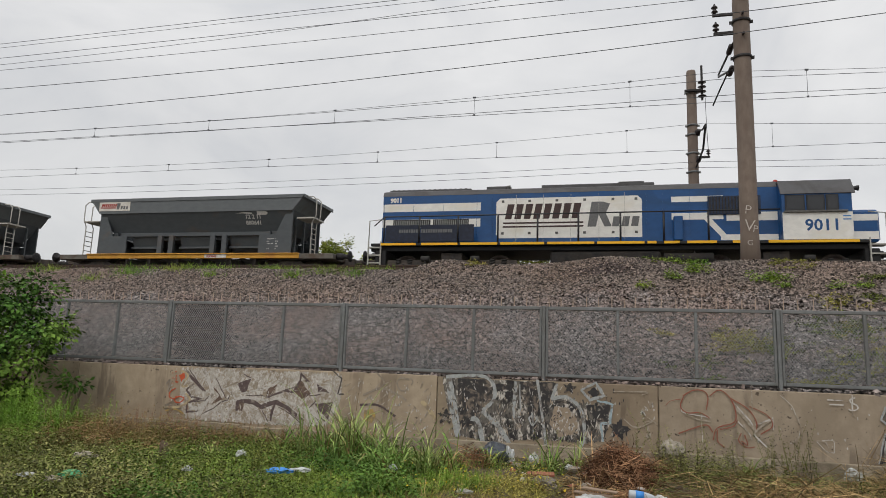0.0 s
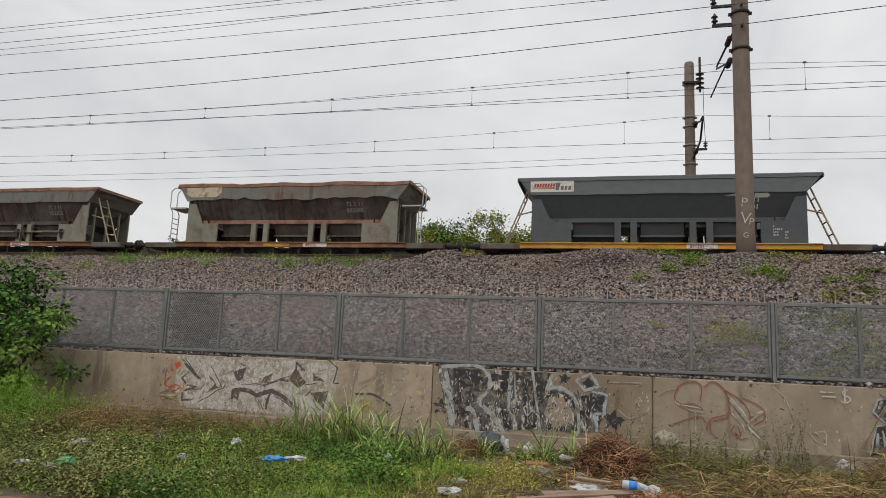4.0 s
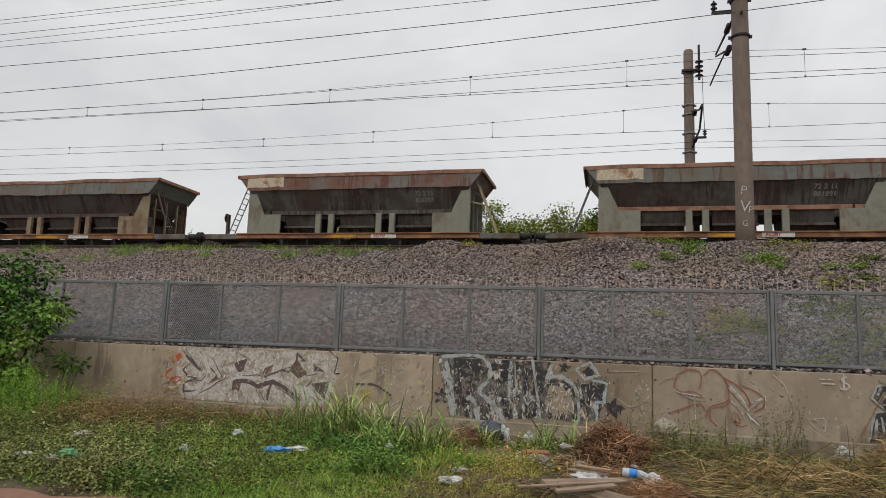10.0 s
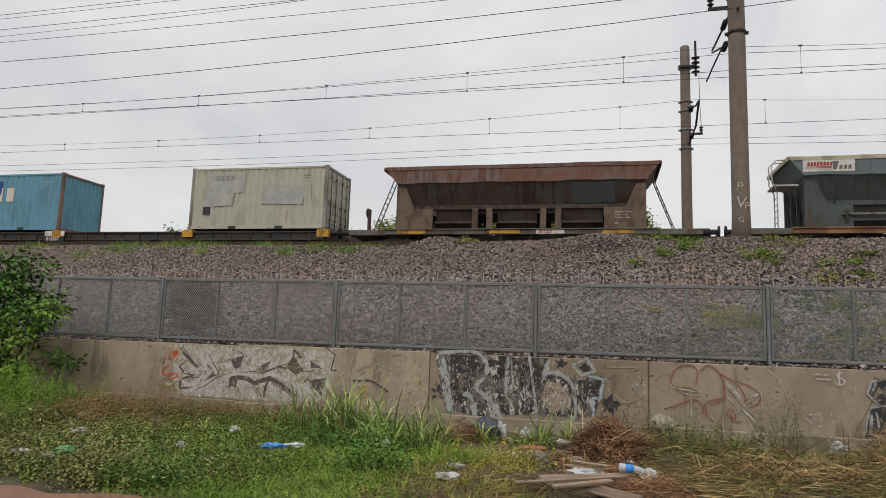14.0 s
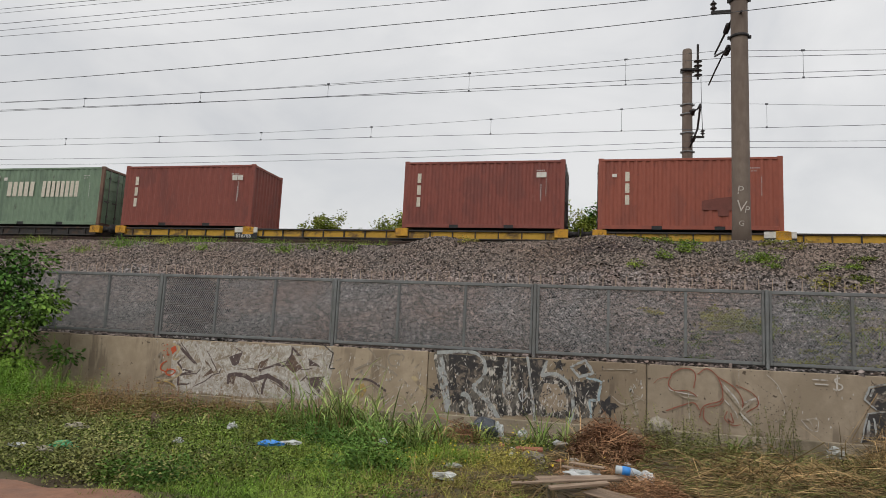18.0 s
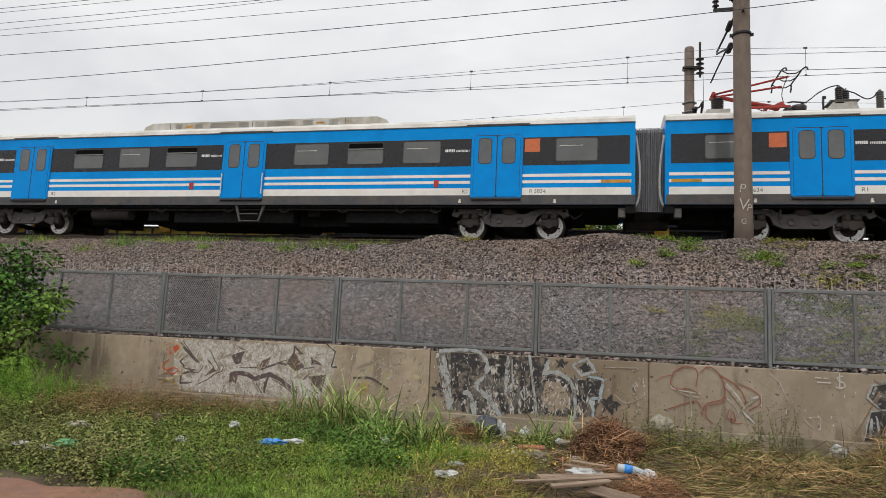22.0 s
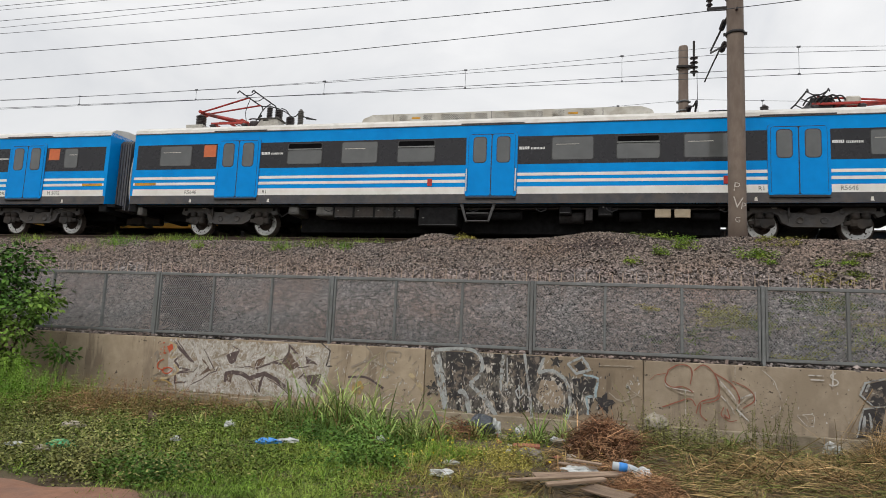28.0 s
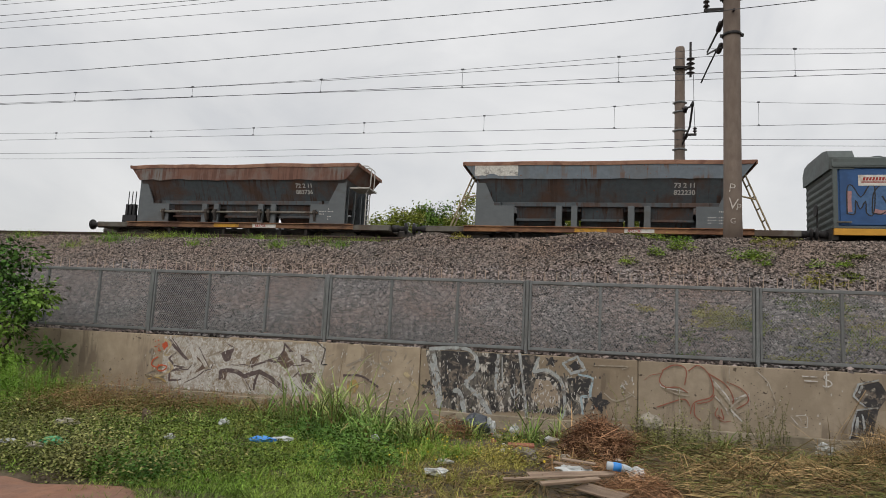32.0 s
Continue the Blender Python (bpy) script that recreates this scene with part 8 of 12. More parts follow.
    for s in (-1, 1):
        bm = bmesh.new()
        p0, p1, p2, p3 = [nose_point(z, s * v) for z, v in ((1.36, 0.66), (1.42, 0.76), (1.84, 0.82), (1.8, 0.72))]
        quad(bm, *[(p[0] + 0.012, p[1] + s * 0.012, p[2]) for p in (p0, p1, p2, p3)])
        part("headlamp", bm, dark_glass, car, "tall dark headlamp cluster")
        bm = bmesh.new()
        c0 = nose_point(1.5, s * 0.74)
        lathe(bm, [(0.07, 0), (0.08, 0.02), (0.05, 0.035)], 12, (c0[0] + 0.005, c0[1] + s * 0.02, c0[2]), "X")
        part("lamp_lens", bm, sign_white, car)
        bm = bmesh.new()
        c0 = nose_point(1.72, s * 0.77)
        lathe(bm, [(0.05, 0), (0.06, 0.02), (0.04, 0.03)], 12, (c0[0] + 0.005, c0[1] + s * 0.02, c0[2]), "X")
        part("tail_lens", bm, red_paint, car)
        for sx in (0,):
            part("step_box", boxed(11.0, 11.35, s * 1.5 - 0.1, s * 1.5 + 0.06, 0.42, 0.72, 0.01), frame_black, car)
    bm = bmesh.new()
    box(bm, 13.2, 13.75, -0.16, 0.16, 0.72, 1.0, 0.03)
    box(bm, 13.7, 13.98, -0.28, 0.28, 0.66, 1.06, 0.04)
    rod(bm, (13.7, -0.5, 0.9), (13.9, -0.5, 0.9), 0.06, 8)
    rod(bm, (13.7, 0.5, 0.9), (13.9, 0.5, 0.9), 0.06, 8)
    pipe(bm, [(13.4, -0.3, 0.75), (13.7, -0.35, 0.5), (13.95, -0.2, 0.65)], 0.025, 6)
    part("front_coupler", bm, dark_iron, car)


def emu_car(kind, label, flip, number, klass, after=True):
    """kind: cab, motor (with pantographs) or trailer. A cab is built at plus x; flip turns the car round."""
    holder = thing("train_car", label, "train car", group="electric train cars")
    car = holder
    cab = kind == "cab"
    x0, x1 = (-11.66, NOSE_X) if cab else (-12.27, 12.27)
    part("body", shared("emu_body_%s" % kind, lambda bm: shell(bm, x0, x1)), emu_blue, car)
    part("centre_sill", shared("emu_sill_%s" % kind, lambda bm: box(bm, x0 + 0.5, x1 - 1.4, -0.32, 0.32, 0.6, 0.98, 0.02)), under_black, car)
    part("roof", shared("emu_roof_%s" % kind, lambda bm: roof_cap(bm, x0, x1)), emu_roof, car, "pale curved roof")
    body_end = x1
    doors = (-8.32, 0.0, 8.32)
    for s in (-1, 1):
        on_side("gutter", s, rect(x0 + 0.02, body_end - 0.02, 3.352, 3.38), 0.02, emu_sole, car)
        on_side("solebar", s, rect(x0 + 0.02, body_end, 0.97, 1.25), 0.008, emu_sole, car)
        for z0, z1 in ((1.25, 1.47), (1.6, 1.69), (1.79, 1.88)):
            on_side("white_stripe", s, rect(x0 + 0.1, body_end - (0.0 if cab else 0.1), z0, z1), 0.004, emu_white, car)
        if cab:
            on_side("window_band", s, rect(x0 + 0.15, 9.1, 2.14, 2.98), 0.005, emu_band, car)
            on_side("window_band", s, [(9.0, 2.14)] + [(10.25 + 0.42 * math.sin(a), 2.56 - 0.42 * math.cos(a)) for a in np.linspace(0, math.pi, 12)] + [(9.0, 2.98)], 0.005, emu_band, car)
            on_side("cab_door_seal", s, rounded(10.95, 11.69, 1.17, 3.11, 0.08), 0.008, black_paint, car)
            cd = on_side("cab_door", s, rounded(10.98, 11.66, 1.2, 3.08, 0.06), 0.014, door_blue, car, "narrow blue cab door")
            on_side("pane_seal", s, rounded(11.08, 11.56, 2.12, 2.96, 0.05), 0.004, black_paint, cd, "", 0.014)
            on_side("cab_door_pane", s, rounded(11.12, 11.52, 2.16, 2.8, 0.05), 0.003, pane_grey, cd, "", 0.018)
            part("cab_step", boxed(10.95, 11.69, min(s * YS, s * (YS + 0.06)), max(s * YS, s * (YS + 0.06)), 1.1, 1.16, 0.006), black_paint, car)
            for gx, z0, z1 in ((10.88, 2.1, 2.75), (11.76, 2.1, 2.75), (10.88, 1.3, 2.0), (11.76, 1.3, 2.0)):
                grab_bar(car, s, gx, z0, z1)
        else:
            on_side("window_band", s, rect(x0 + 0.15, x1 - 0.15, 2.14, 2.98), 0.005, emu_band, car)
        for x in doors:
            emu_door(car, s, x)
        for x in (-0.73, 0.73):
            grab_bar(car, s, x, 1.32, 2.0)
        wins = [(-6.0, 1), (-4.16, 0), (-2.33, 1), (2.36, 0), (4.18, 1), (6.0, 0), (-10.13 if cab else -10.64, 0)] + ([] if cab else [(10.64, 0)])
        for x, vent in wins:
            w = 0.29 if cab and x < -10 else 0.61
            fr = on_side("window_frame", s, rounded(x - w, x + w, 2.24, 2.94, 0.08), 0.010, black_paint, car)
            if vent:
                on_side("pane", s, rounded(x - w + 0.03, x + w - 0.03, 2.26, 2.70, 0.06), 0.003, pane_grey, fr, "", 0.010)
                on_side("vent_opening", s, rounded(x - w + 0.05, x + w - 0.05, 2.76, 2.91, 0.04), 0.004, vent_black, fr, "open dark vent", 0.010)
                on_side("vent_bar", s, rect(x - w + 0.03, x + w - 0.03, 2.715, 2.75), 0.02, window_bar, fr, "", 0.010)
            else:
                on_side("pane", s, rounded(x - w + 0.03, x + w - 0.03, 2.26, 2.92, 0.06), 0.003, pane_grey, fr, "", 0.010)
                # lamps inside the car, painted as a white line on the pane
                on_side("lamp_line", s, rect(x - w * 0.8, x + w * 0.3, 2.705, 2.72), 0.002, sign_white, fr, "", 0.0135)
        # marks
        for x in doors:
            if cab and x > 8:
                continue
            u = x + (0.82 if after else -1.58)
            for word in ((0, 0.01, 0.3, 0.085, 6, 0.25), (0.34, 0.008, 0.42, 0.065, 10, 0.42)):
                bm = bmesh.new()
                blocks(bm, *word)
                ob = part("lettering", bm, letter_white, car, "small white letter blocks on the window band")
                ob.matrix_basis = pose(u, -(YS + 0.007), 2.57) if s < 0 else pose(u + 0.76, YS + 0.007, 2.57, 0, 0, 180)
        if cab:
            for word in ((0, 0, 0.52, 0.16, 6, 0.25), (0.58, 0, 0.72, 0.14, 10, 0.38)):
                bm = bmesh.new()
                blocks(bm, *word)
                ob = part("lettering", bm, letter_white, car, "white letter blocks on the dark oval")
                ob.matrix_basis = pose(9.2, -(YS + 0.007), 2.52) if s < 0 else pose(10.4, YS + 0.007, 2.52, 0, 0, 180)
            bm = bmesh.new()
            ribbon(bm, [(0, 0.1), (0.1, 0.2), (0.2, 0.14), (0.3, 0.22)], 0.06, 0)
            blocks(bm, 0.02, -0.02, 0.3, 0.04, 5)
            ob = part("emblem", bm, number_white, car)
            ob.matrix_basis = pose(12.02, -(YS - 0.03), 2.55, 0, 0, 12) if s < 0 else pose(12.32, YS - 0.03, 2.55, 0, 0, 168)
        sx = {"cab": -9.64, "motor": -9.6, "trailer": 9.14}[kind]
        on_side("access_sign", s, rect(sx, sx + 0.44, 2.54, 2.94), 0.004, orange_paint, car, "orange square access sign", 0.005)
        if cab and not flip:
            on_side("access_sign", s, rect(6.95, 7.39, 2.54, 2.94), 0.004, orange_paint, car, "orange square access sign", 0.005)
        for x in (x0 + 0.16, 11.34 if not cab else 10.0):
            on_side("yellow_mark", s, rect(x, x + 0.8, 1.6, 1.69), 0.003, yellow_paint, car, "", 0.004)
        for x in (-1.93, 6.43):
            on_side("red_box", s, rect(x, x + 0.14, 1.5, 1.72), 0.03, red_paint, car, "small red door release box")
        for x in (-10.0, -7.2, 7.2, 10.0):
            on_side("lift_mark", s, [(x, 1.02), (x + 0.09, 1.02), (x + 0.07, 1.13), (x + 0.02, 1.13)], 0.003, sign_white, car, "", 0.008)
    if cab:
        nose(car)
        part("roof_pod", shared("roof_pod", lambda bm: slab(bm, [(9.75, 3.7), (9.85, 4.0), (10.05, 4.1), (10.85, 4.1), (11.0, 4.02), (11.15, 3.7)], "Y", -0.5, 0.5)), ac_grey, car)
    near_y = 1 if flip else -1
    # roof air conditioner
    ac = part("air_conditioner", shared("air_con", lambda bm: slab(bm, [(-4.4, 3.66), (-4.3, 3.86), (-4.0, 3.98), (4.3, 3.98), (4.6, 3.86), (4.7, 3.66)], "Y", -1.0, 1.0)), ac_grey, car, "long beige roof air conditioner with vent grilles")
    for a, b in ((-3.1, -2.82), (-2.32, -2.0), (-1.75, -0.74), (-0.67, -0.25), (-0.04, 0.32), (0.38, 1.44), (1.7, 2.08), (2.62, 2.98)):
        tagged(part("ac_grille", shared("ac_grille_%.2f_%d" % (a, near_y), lambda bm: [box(bm, u, u + 0.048, near_y - 0.006, near_y + 0.006, 3.735 + j * 0.034, 3.75 + j * 0.034) for j in range(6) for u in np.arange(a + 0.036 * (j % 2), b - 0.04, 0.072)]), box_grey, ac), kind="stuff")
    for x in (-2.55, 2.33):
        part("ac_sticker", boxed(x - 0.14, x + 0.14, near_y - 0.008, near_y + 0.008, 3.8, 3.86), yellow_paint, ac)
    for x in (-3.3, -0.14, 3.2):
        part("ac_seam", boxed(x - 0.008, x + 0.008, near_y - 0.005, near_y + 0.005, 3.7, 3.97), emu_sole, ac)
    for x in (-8.9, 8.9):
        if kind != "motor" and not (cab and x > 0):
            part("roof_vent", shared("roof_vent", lambda bm: box(bm, -0.55, 0.55, -0.5, 0.5, 3.7, 3.8, 0.02)), ac_grey, car).location = (x, 0, 0)
    # underframe
    part("underframe", shared("emu_under", lambda bm: [box(bm, -12.0, 11.9, -1.45, 1.45, 0.9, 0.99), box(bm, -6.2, 6.2, -0.25, 0.25, 0.65, 0.9)]), under_black, car)
    # added black block that fills the shaded space below the floor
    for a, b in ((-6.4, -5.2), (-3.7, 6.5)) if kind == "trailer" else ((-6.4, 6.5),):
        part("underfloor_trunk", boxed(a, b, -0.62, 0.62, 0.42 if kind == "trailer" else 0.2, 0.9, 0.02), under_black, car)
    boxes = {"cab": ((-5.4, -3.4, 0.34), (-1.9, -1.4, 0.5), (0.25, 1.5, 0.46), (1.6, 4.7, 0.42), (5.0, 5.36, 0.62)),
             "motor": ((-6.5, -6.15, 0.66), (-5.55, -5.0, 0.62), (-4.95, -2.3, 0.52), (-2.2, -1.0, 0.3), (2.0, 2.35, 0.66), (3.1, 3.5, 0.62)),
             "trailer": ((-3.7, -2.9, 0.5), (-2.7, 1.7, 0.44), (3.5, 6.5, 0.46), (2.2, 2.6, 0.66))}[kind]
    for i, (a, b, z) in enumerate(boxes):
        if kind == "trailer":
            part("equipment_box", boxed(a, b, -1.15, 1.15, z, 0.95, 0.02), under_black, car)
            continue
        big = b - a > 1.8
        pale = kind == "motor" and i < 2
        eq = part("equipment_box", boxed(a, b, -1.4, -0.2, z, 0.95, 0.02), box_grey if pale else under_black, car)
        part("equipment_box", boxed(a, b, 0.2, 1.4, z, 0.95, 0.02), under_black, car)
        n = 4 if big else 1
        for k in range(n):
            u, v = a + 0.04 + k * (b - a) / n, a - 0.04 + (k + 1) * (b - a) / n
            part("box_cover", boxed(u, v, min(near_y * 1.418, near_y * 1.398), max(near_y * 1.418, near_y * 1.398), z + 0.05, 0.90, 0.006), box_grey if pale else under_grime_shaded if big else under_black, eq)
            part("cover_edge", boxed(u, v, min(near_y * 1.426, near_y * 1.416), max(near_y * 1.426, near_y * 1.416), z + 0.05, z + 0.065), step_steel, eq)
            part("latch", boxed(u + 0.08, u + 0.13, min(near_y * 1.43, near_y * 1.41), max(near_y * 1.43, near_y * 1.41), z + 0.24, z + 0.28, 0.004), ladder_steel, eq)
    for k, (a, b, r) in enumerate({"cab": ((-0.6, 0.3, 0.16), (5.4, 6.4, 0.13)), "motor": ((-0.8, 0.9, 0.14), (3.7, 4.3, 0.17), (5.7, 6.4, 0.13)), "trailer": ((-2.4, -1.2, 0.12), (3.6, 4.8, 0.12))}[kind]):
        part("air_reservoir", rodded((a, -1.05, 0.74 - r * 0.3), (b, -1.05, 0.74 - r * 0.3), r, 14), under_black, car)
    for a in (-5.3, -3.2, -0.7, 1.3, 3.3, 5.2, 6.3):
        bm = bmesh.new()
        pipe(bm, [(a, -1.38, 0.97), (a + 0.05, -1.42, 0.8), (a + 0.18, -1.42, 0.74), (a + 0.32, -1.4, 0.8), (a + 0.36, -1.36, 0.97)], 0.018, 6)
        part("cable_loop", bm, black_paint, car)
    bm = bmesh.new()
    pipe(bm, [(-6.4, -1.3, 0.86), (-2.0, -1.3, 0.84), (2.0, -1.32, 0.86), (6.5, -1.3, 0.84)], 0.03, 6)
    part("conduit", bm, under_grime_shaded, car)
    if kind == "trailer":
        part("air_tank", rodded((-5.9, -1.1, 0.72), (-4.4, -1.1, 0.72), 0.2, 14), under_grime_shaded, car)
    else:
        for k in range(0 if cab and flip else 2):
            part("beige_cover", boxed((6.0 if cab else 4.65) + k * 0.52, (6.0 if cab else 4.65) + 0.42 + k * 0.52, min(near_y * 1.44, near_y * 1.38), max(near_y * 1.44, near_y * 1.38), 0.58, 0.82, 0.01), beige_box, car)
        part("traction_motor", rodded((2.0, -1.0, 0.65), (2.7, -1.0, 0.65), 0.2, 12), dark_iron, car)
        part("motor_flange", boxed(2.75, 2.95, -1.35, -1.0, 0.5, 0.9, 0.02), dark_iron, car)
    mx = {"cab": -0.45, "motor": -0.38, "trailer": 0.3}[kind]
    for s in (-1, 1):
        for x in (-0.42, 0.42):
            part("step_hanger", shared("step_hanger_%.2f_%d" % (x, s), lambda bm: slab(bm, [(x * 1.2 - 0.05, 1.0), (x * 1.2 + 0.05, 1.0), (x * 0.76 + 0.025, 0.42), (x * 0.76 - 0.025, 0.42)], "Y", s * 1.46 - 0.03, s * 1.46 + 0.03)), step_steel, car).location = (mx, 0, 0)
        for z in (0.43, 0.66):
            part("step_tread", boxed(mx - 0.33, mx + 0.33, s * 1.46 - 0.1, s * 1.46 + 0.06, z, z + 0.035, 0.004), step_steel, car)
    for x in (-8.7, 8.7):
        emu_bogie(car, x)
    # gangway ends
    for sx in ((-1,) if cab else (-1, 1)):
        e = abs(x0) if sx < 0 else x1
        for k in range(8):
            w = 1.06 - 0.035 * (k % 2)
            part("bellows_fold", shared("bellows_%.2f_%d_%d" % (e, sx, k), lambda bm: slab(bm, [(-w, 0.85), (-w, 3.2), (-w + 0.12, 3.34), (w - 0.12, 3.34), (w, 3.2), (w, 0.85)], "X", sx * (e + 0.01 + k * 0.052), sx * (e + 0.052 + k * 0.052))), bellows_rubber, car, "dark ribbed rubber gangway fold")
        part("end_coupler", boxed(min(sx * (e - 0.2), sx * (e + 0.42)), max(sx * (e - 0.2), sx * (e + 0.42)), -0.15, 0.15, 0.5, 0.78, 0.03), under_grime_shaded, car)
        part("end_beam", boxed(min(sx * (e - 0.25), sx * (e + 0.03)), max(sx * (e - 0.25), sx * (e + 0.03)), -1.5, 1.5, 0.72, 1.0, 0.02), under_black, car)
        part("jumper_box", boxed(min(sx * (e - 0.45), sx * (e - 0.25)), max(sx * (e - 0.45), sx * (e - 0.25)), -1.42, -1.15, 0.62, 0.9, 0.02), ladder_steel, car)
        part("end_hose", shared("end_hose_%.2f_%d" % (e, sx), lambda bm: pipe(bm, smooth_line([(sx * (e + 0.02), -1.38, 3.0), (sx * (e + 0.12), -1.42, 2.2), (sx * (e + 0.13), -1.4, 1.35), (sx * (e + 0.02), -1.36, 0.95), (sx * (e - 0.2), -1.3, 0.84)], 4), 0.035, 6)), pale_rail, car)
    if kind == "motor":
        pantograph(car, -9.5, True, False)
        high_voltage_gear(car)
        pantograph(car, 9.6, False, True)
        roof_insulator(car, 7.75, 3.75, 4.05, 0.12, insulator_glaze)
        part("roof_switch", boxed(6.2, 6.95, -0.68, -0.4, 3.68, 3.9, 0.02), black_paint, car)
    # numbers on the near side
    turn = 180 if flip else 0
    near = 1 if flip else -1
    for text, x in ((number, -10.2), (klass, -7.4), (klass, 7.3), (number, 9.3)):
        m = pose(x, -(YS + 0.0055), 1.31)
        if flip:
            m = pose(-x, YS + 0.0055, 1.31, 0, 0, 180)
        lettering("car_number", text, 0.12, number_ink, car, m, bold=0.0)
    return holder


EMU_OFFSET = (0.0, 24.79, 50.14, 74.68, 102.75, 127.65, 152.33)
EMU = [emu_car("cab", "blue and white electric train car with a white cab nose", True, "M 5068", "MC2"),
       emu_car("trailer", "blue and white electric train car with dark window band", False, "R 5834", "R2", False),
       emu_car("motor", "blue and white electric train car with red pantographs", False, "R5634", "R1"),
       emu_car("cab", "blue and white electric train car with a white cab nose", False, "M 5067", "MC1"),
       emu_car("cab", "blue and white electric train car with a white cab nose", True, "M 5092", "MC2"),
       emu_car("motor", "blue and white electric train car with red pantographs", False, "R5646", "R1"),
       emu_car("cab", "blue and white electric train car with a white cab nose", False, "M 5091", "MC1")]

# ---- graffiti on the wall: flat coats of paint ----
tag_white_field = surface("tag_white_field", rgb(190, 184, 175), rgb(166, 157, 145), 16, 0.85, bump=0.05, stain=rgb(148, 134, 116), stain_size=6.5, stain_at=0.52, stain_soft=0.14, stretch=(1.2, 1, 1.0), stain2=rgb(212, 208, 202), stain2_at=0.57)
tag_dark_field = surface("tag_dark_field", rgb(120, 114, 106), rgb(76, 72, 68), 16, 0.85, bump=0.05, stain=rgb(48, 46, 46), stain_size=4, stain_at=0.52, stain_soft=0.08, stretch=(1.4, 1, 0.7), stain2=rgb(196, 190, 180), stain2_at=0.57)
tag_plum = surface("tag_plum", rgb(82, 68, 68), rgb(104, 90, 86), 18, 0.85, bump=0, stain=rgb(148, 138, 128), stain_size=7, stain_at=0.6, stain_soft=0.08)
tag_chalk = surface("tag_chalk", rgb(208, 204, 198), rgb(180, 174, 166), 18, 0.85, bump=0, stain=rgb(140, 130, 118), stain_size=8, stain_at=0.58, stain_soft=0.08)
tag_silver = surface("tag_silver", rgb(176, 180, 180), rgb(150, 151, 148), 16, 0.7, bump=0, stain=rgb(112, 106, 100), stain_size=7, stain_at=0.57, stain_soft=0.1)
tag_black = surface("tag_black", rgb(46, 44, 46), rgb(64, 61, 60), 12, 0.8, bump=0, stain=rgb(126, 114, 102), stain_size=5, stain_at=0.57, stain_soft=0.1, stain2=rgb(176, 168, 154), stain2_at=0.63)
tag_orange = surface("tag_orange", rgb(200, 88, 50), rgb(180, 84, 54), 14, 0.8, bump=0)
tag_cream = surface("tag_cream", rgb(196, 178, 140), rgb(172, 154, 124), 14, 0.8, bump=0, stain=rgb(140, 126, 108), stain_size=7, stain_at=0.58)
tag_faint = surface("tag_faint", rgb(158, 146, 130), rgb(146, 134, 120), 14, 0.85, bump=0, stain=rgb(134, 122, 108), stain_size=7, stain_at=0.55)
tag_faint2 = surface("tag_worn_chalk", rgb(176, 166, 152), rgb(158, 146, 130), 16, 0.85, bump=0, stain=rgb(146, 132, 114), stain_size=9, stain_at=0.52, stain_soft=0.1)
tag_yellow = surface("tag_yellow", rgb(186, 156, 88), rgb(162, 138, 92), 14, 0.85, bump=0, stain=rgb(140, 126, 104), stain_size=7, stain_at=0.58)
tag_tan_fill = surface("tag_tan_fill", rgb(164, 148, 128), rgb(148, 132, 114), 14, 0.85, bump=0)
tag_red = surface("tag_red", rgb(150, 82, 66), rgb(146, 104, 86), 14, 0.85, bump=0)
tag_umber = surface("tag_umber", rgb(118, 98, 84), rgb(92, 76, 68), 16, 0.85, bump=0, stain=rgb(150, 138, 122), stain_size=7, stain_at=0.6, stain_soft=0.08)
tag_ice = surface("tag_ice", rgb(168, 186, 192), rgb(146, 164, 172), 16, 0.8, bump=0, stain=rgb(128, 122, 112), stain_size=7, stain_at=0.58, stain_soft=0.1)
graffiti = thing("graffiti", "layered white, black and red spray paint graffiti on the concrete wall", "graffiti")
rg_ = random.Random(4)
COATS = [0]


def coat():
    """Each coat lies a little over the one before."""
    COATS[0] += 1
    return WALL_Y - 0.012 - 0.00006 * COATS[0]


def spray_line(mat, width, *pts):
    """A hand-drawn line of paint with a wavering edge, thinner towards its ends."""
    pts = [(a[0] + (b[0] - a[0]) * u / 4 + rg_.gauss(0, 0.004), a[1] + (b[1] - a[1]) * u / 4 + rg_.gauss(0, 0.004)) for a, b in zip(pts, pts[1:]) for u in range(4)] + [pts[-1]]
    n = len(pts)
    widths = [width * 0.9 * (0.45 + 0.55 * math.sin(0.35 + 2.5 * q / n)) * rg_.uniform(0.85, 1.1) for q in range(n)]
    bm = bmesh.new()
    ribbon(bm, pts, widths, coat(), 0.002)
    part("paint_stroke", bm, mat, graffiti)


def spray_curve(mat, width, *pts):
    bm = bmesh.new()
    line = [tuple(p) for p in smooth_line(pts, 6)] if len(pts) > 2 else list(pts)
    ribbon(bm, line, [width * 0.85 * rg_.uniform(0.8, 1.1) for _ in line], coat(), 0.002)
    part("paint_stroke", bm, mat, graffiti)


def ragged(pts, steps, dx, dz):
    return [(a[0] + (b[0] - a[0]) * u / steps + rg_.gauss(0, dx), min(a[1] + (b[1] - a[1]) * u / steps + rg_.gauss(0, dz), WALL_TOP - 0.02)) for a, b in zip(pts, pts[1:] + pts[:1]) for u in range(steps)]


def spray_fill(mat, *pts):
    y = coat()
    part("paint_fill", slabbed(ragged(list(pts), 4, 0.006, 0.008), "Y", y, y - 0.001), mat, graffiti)


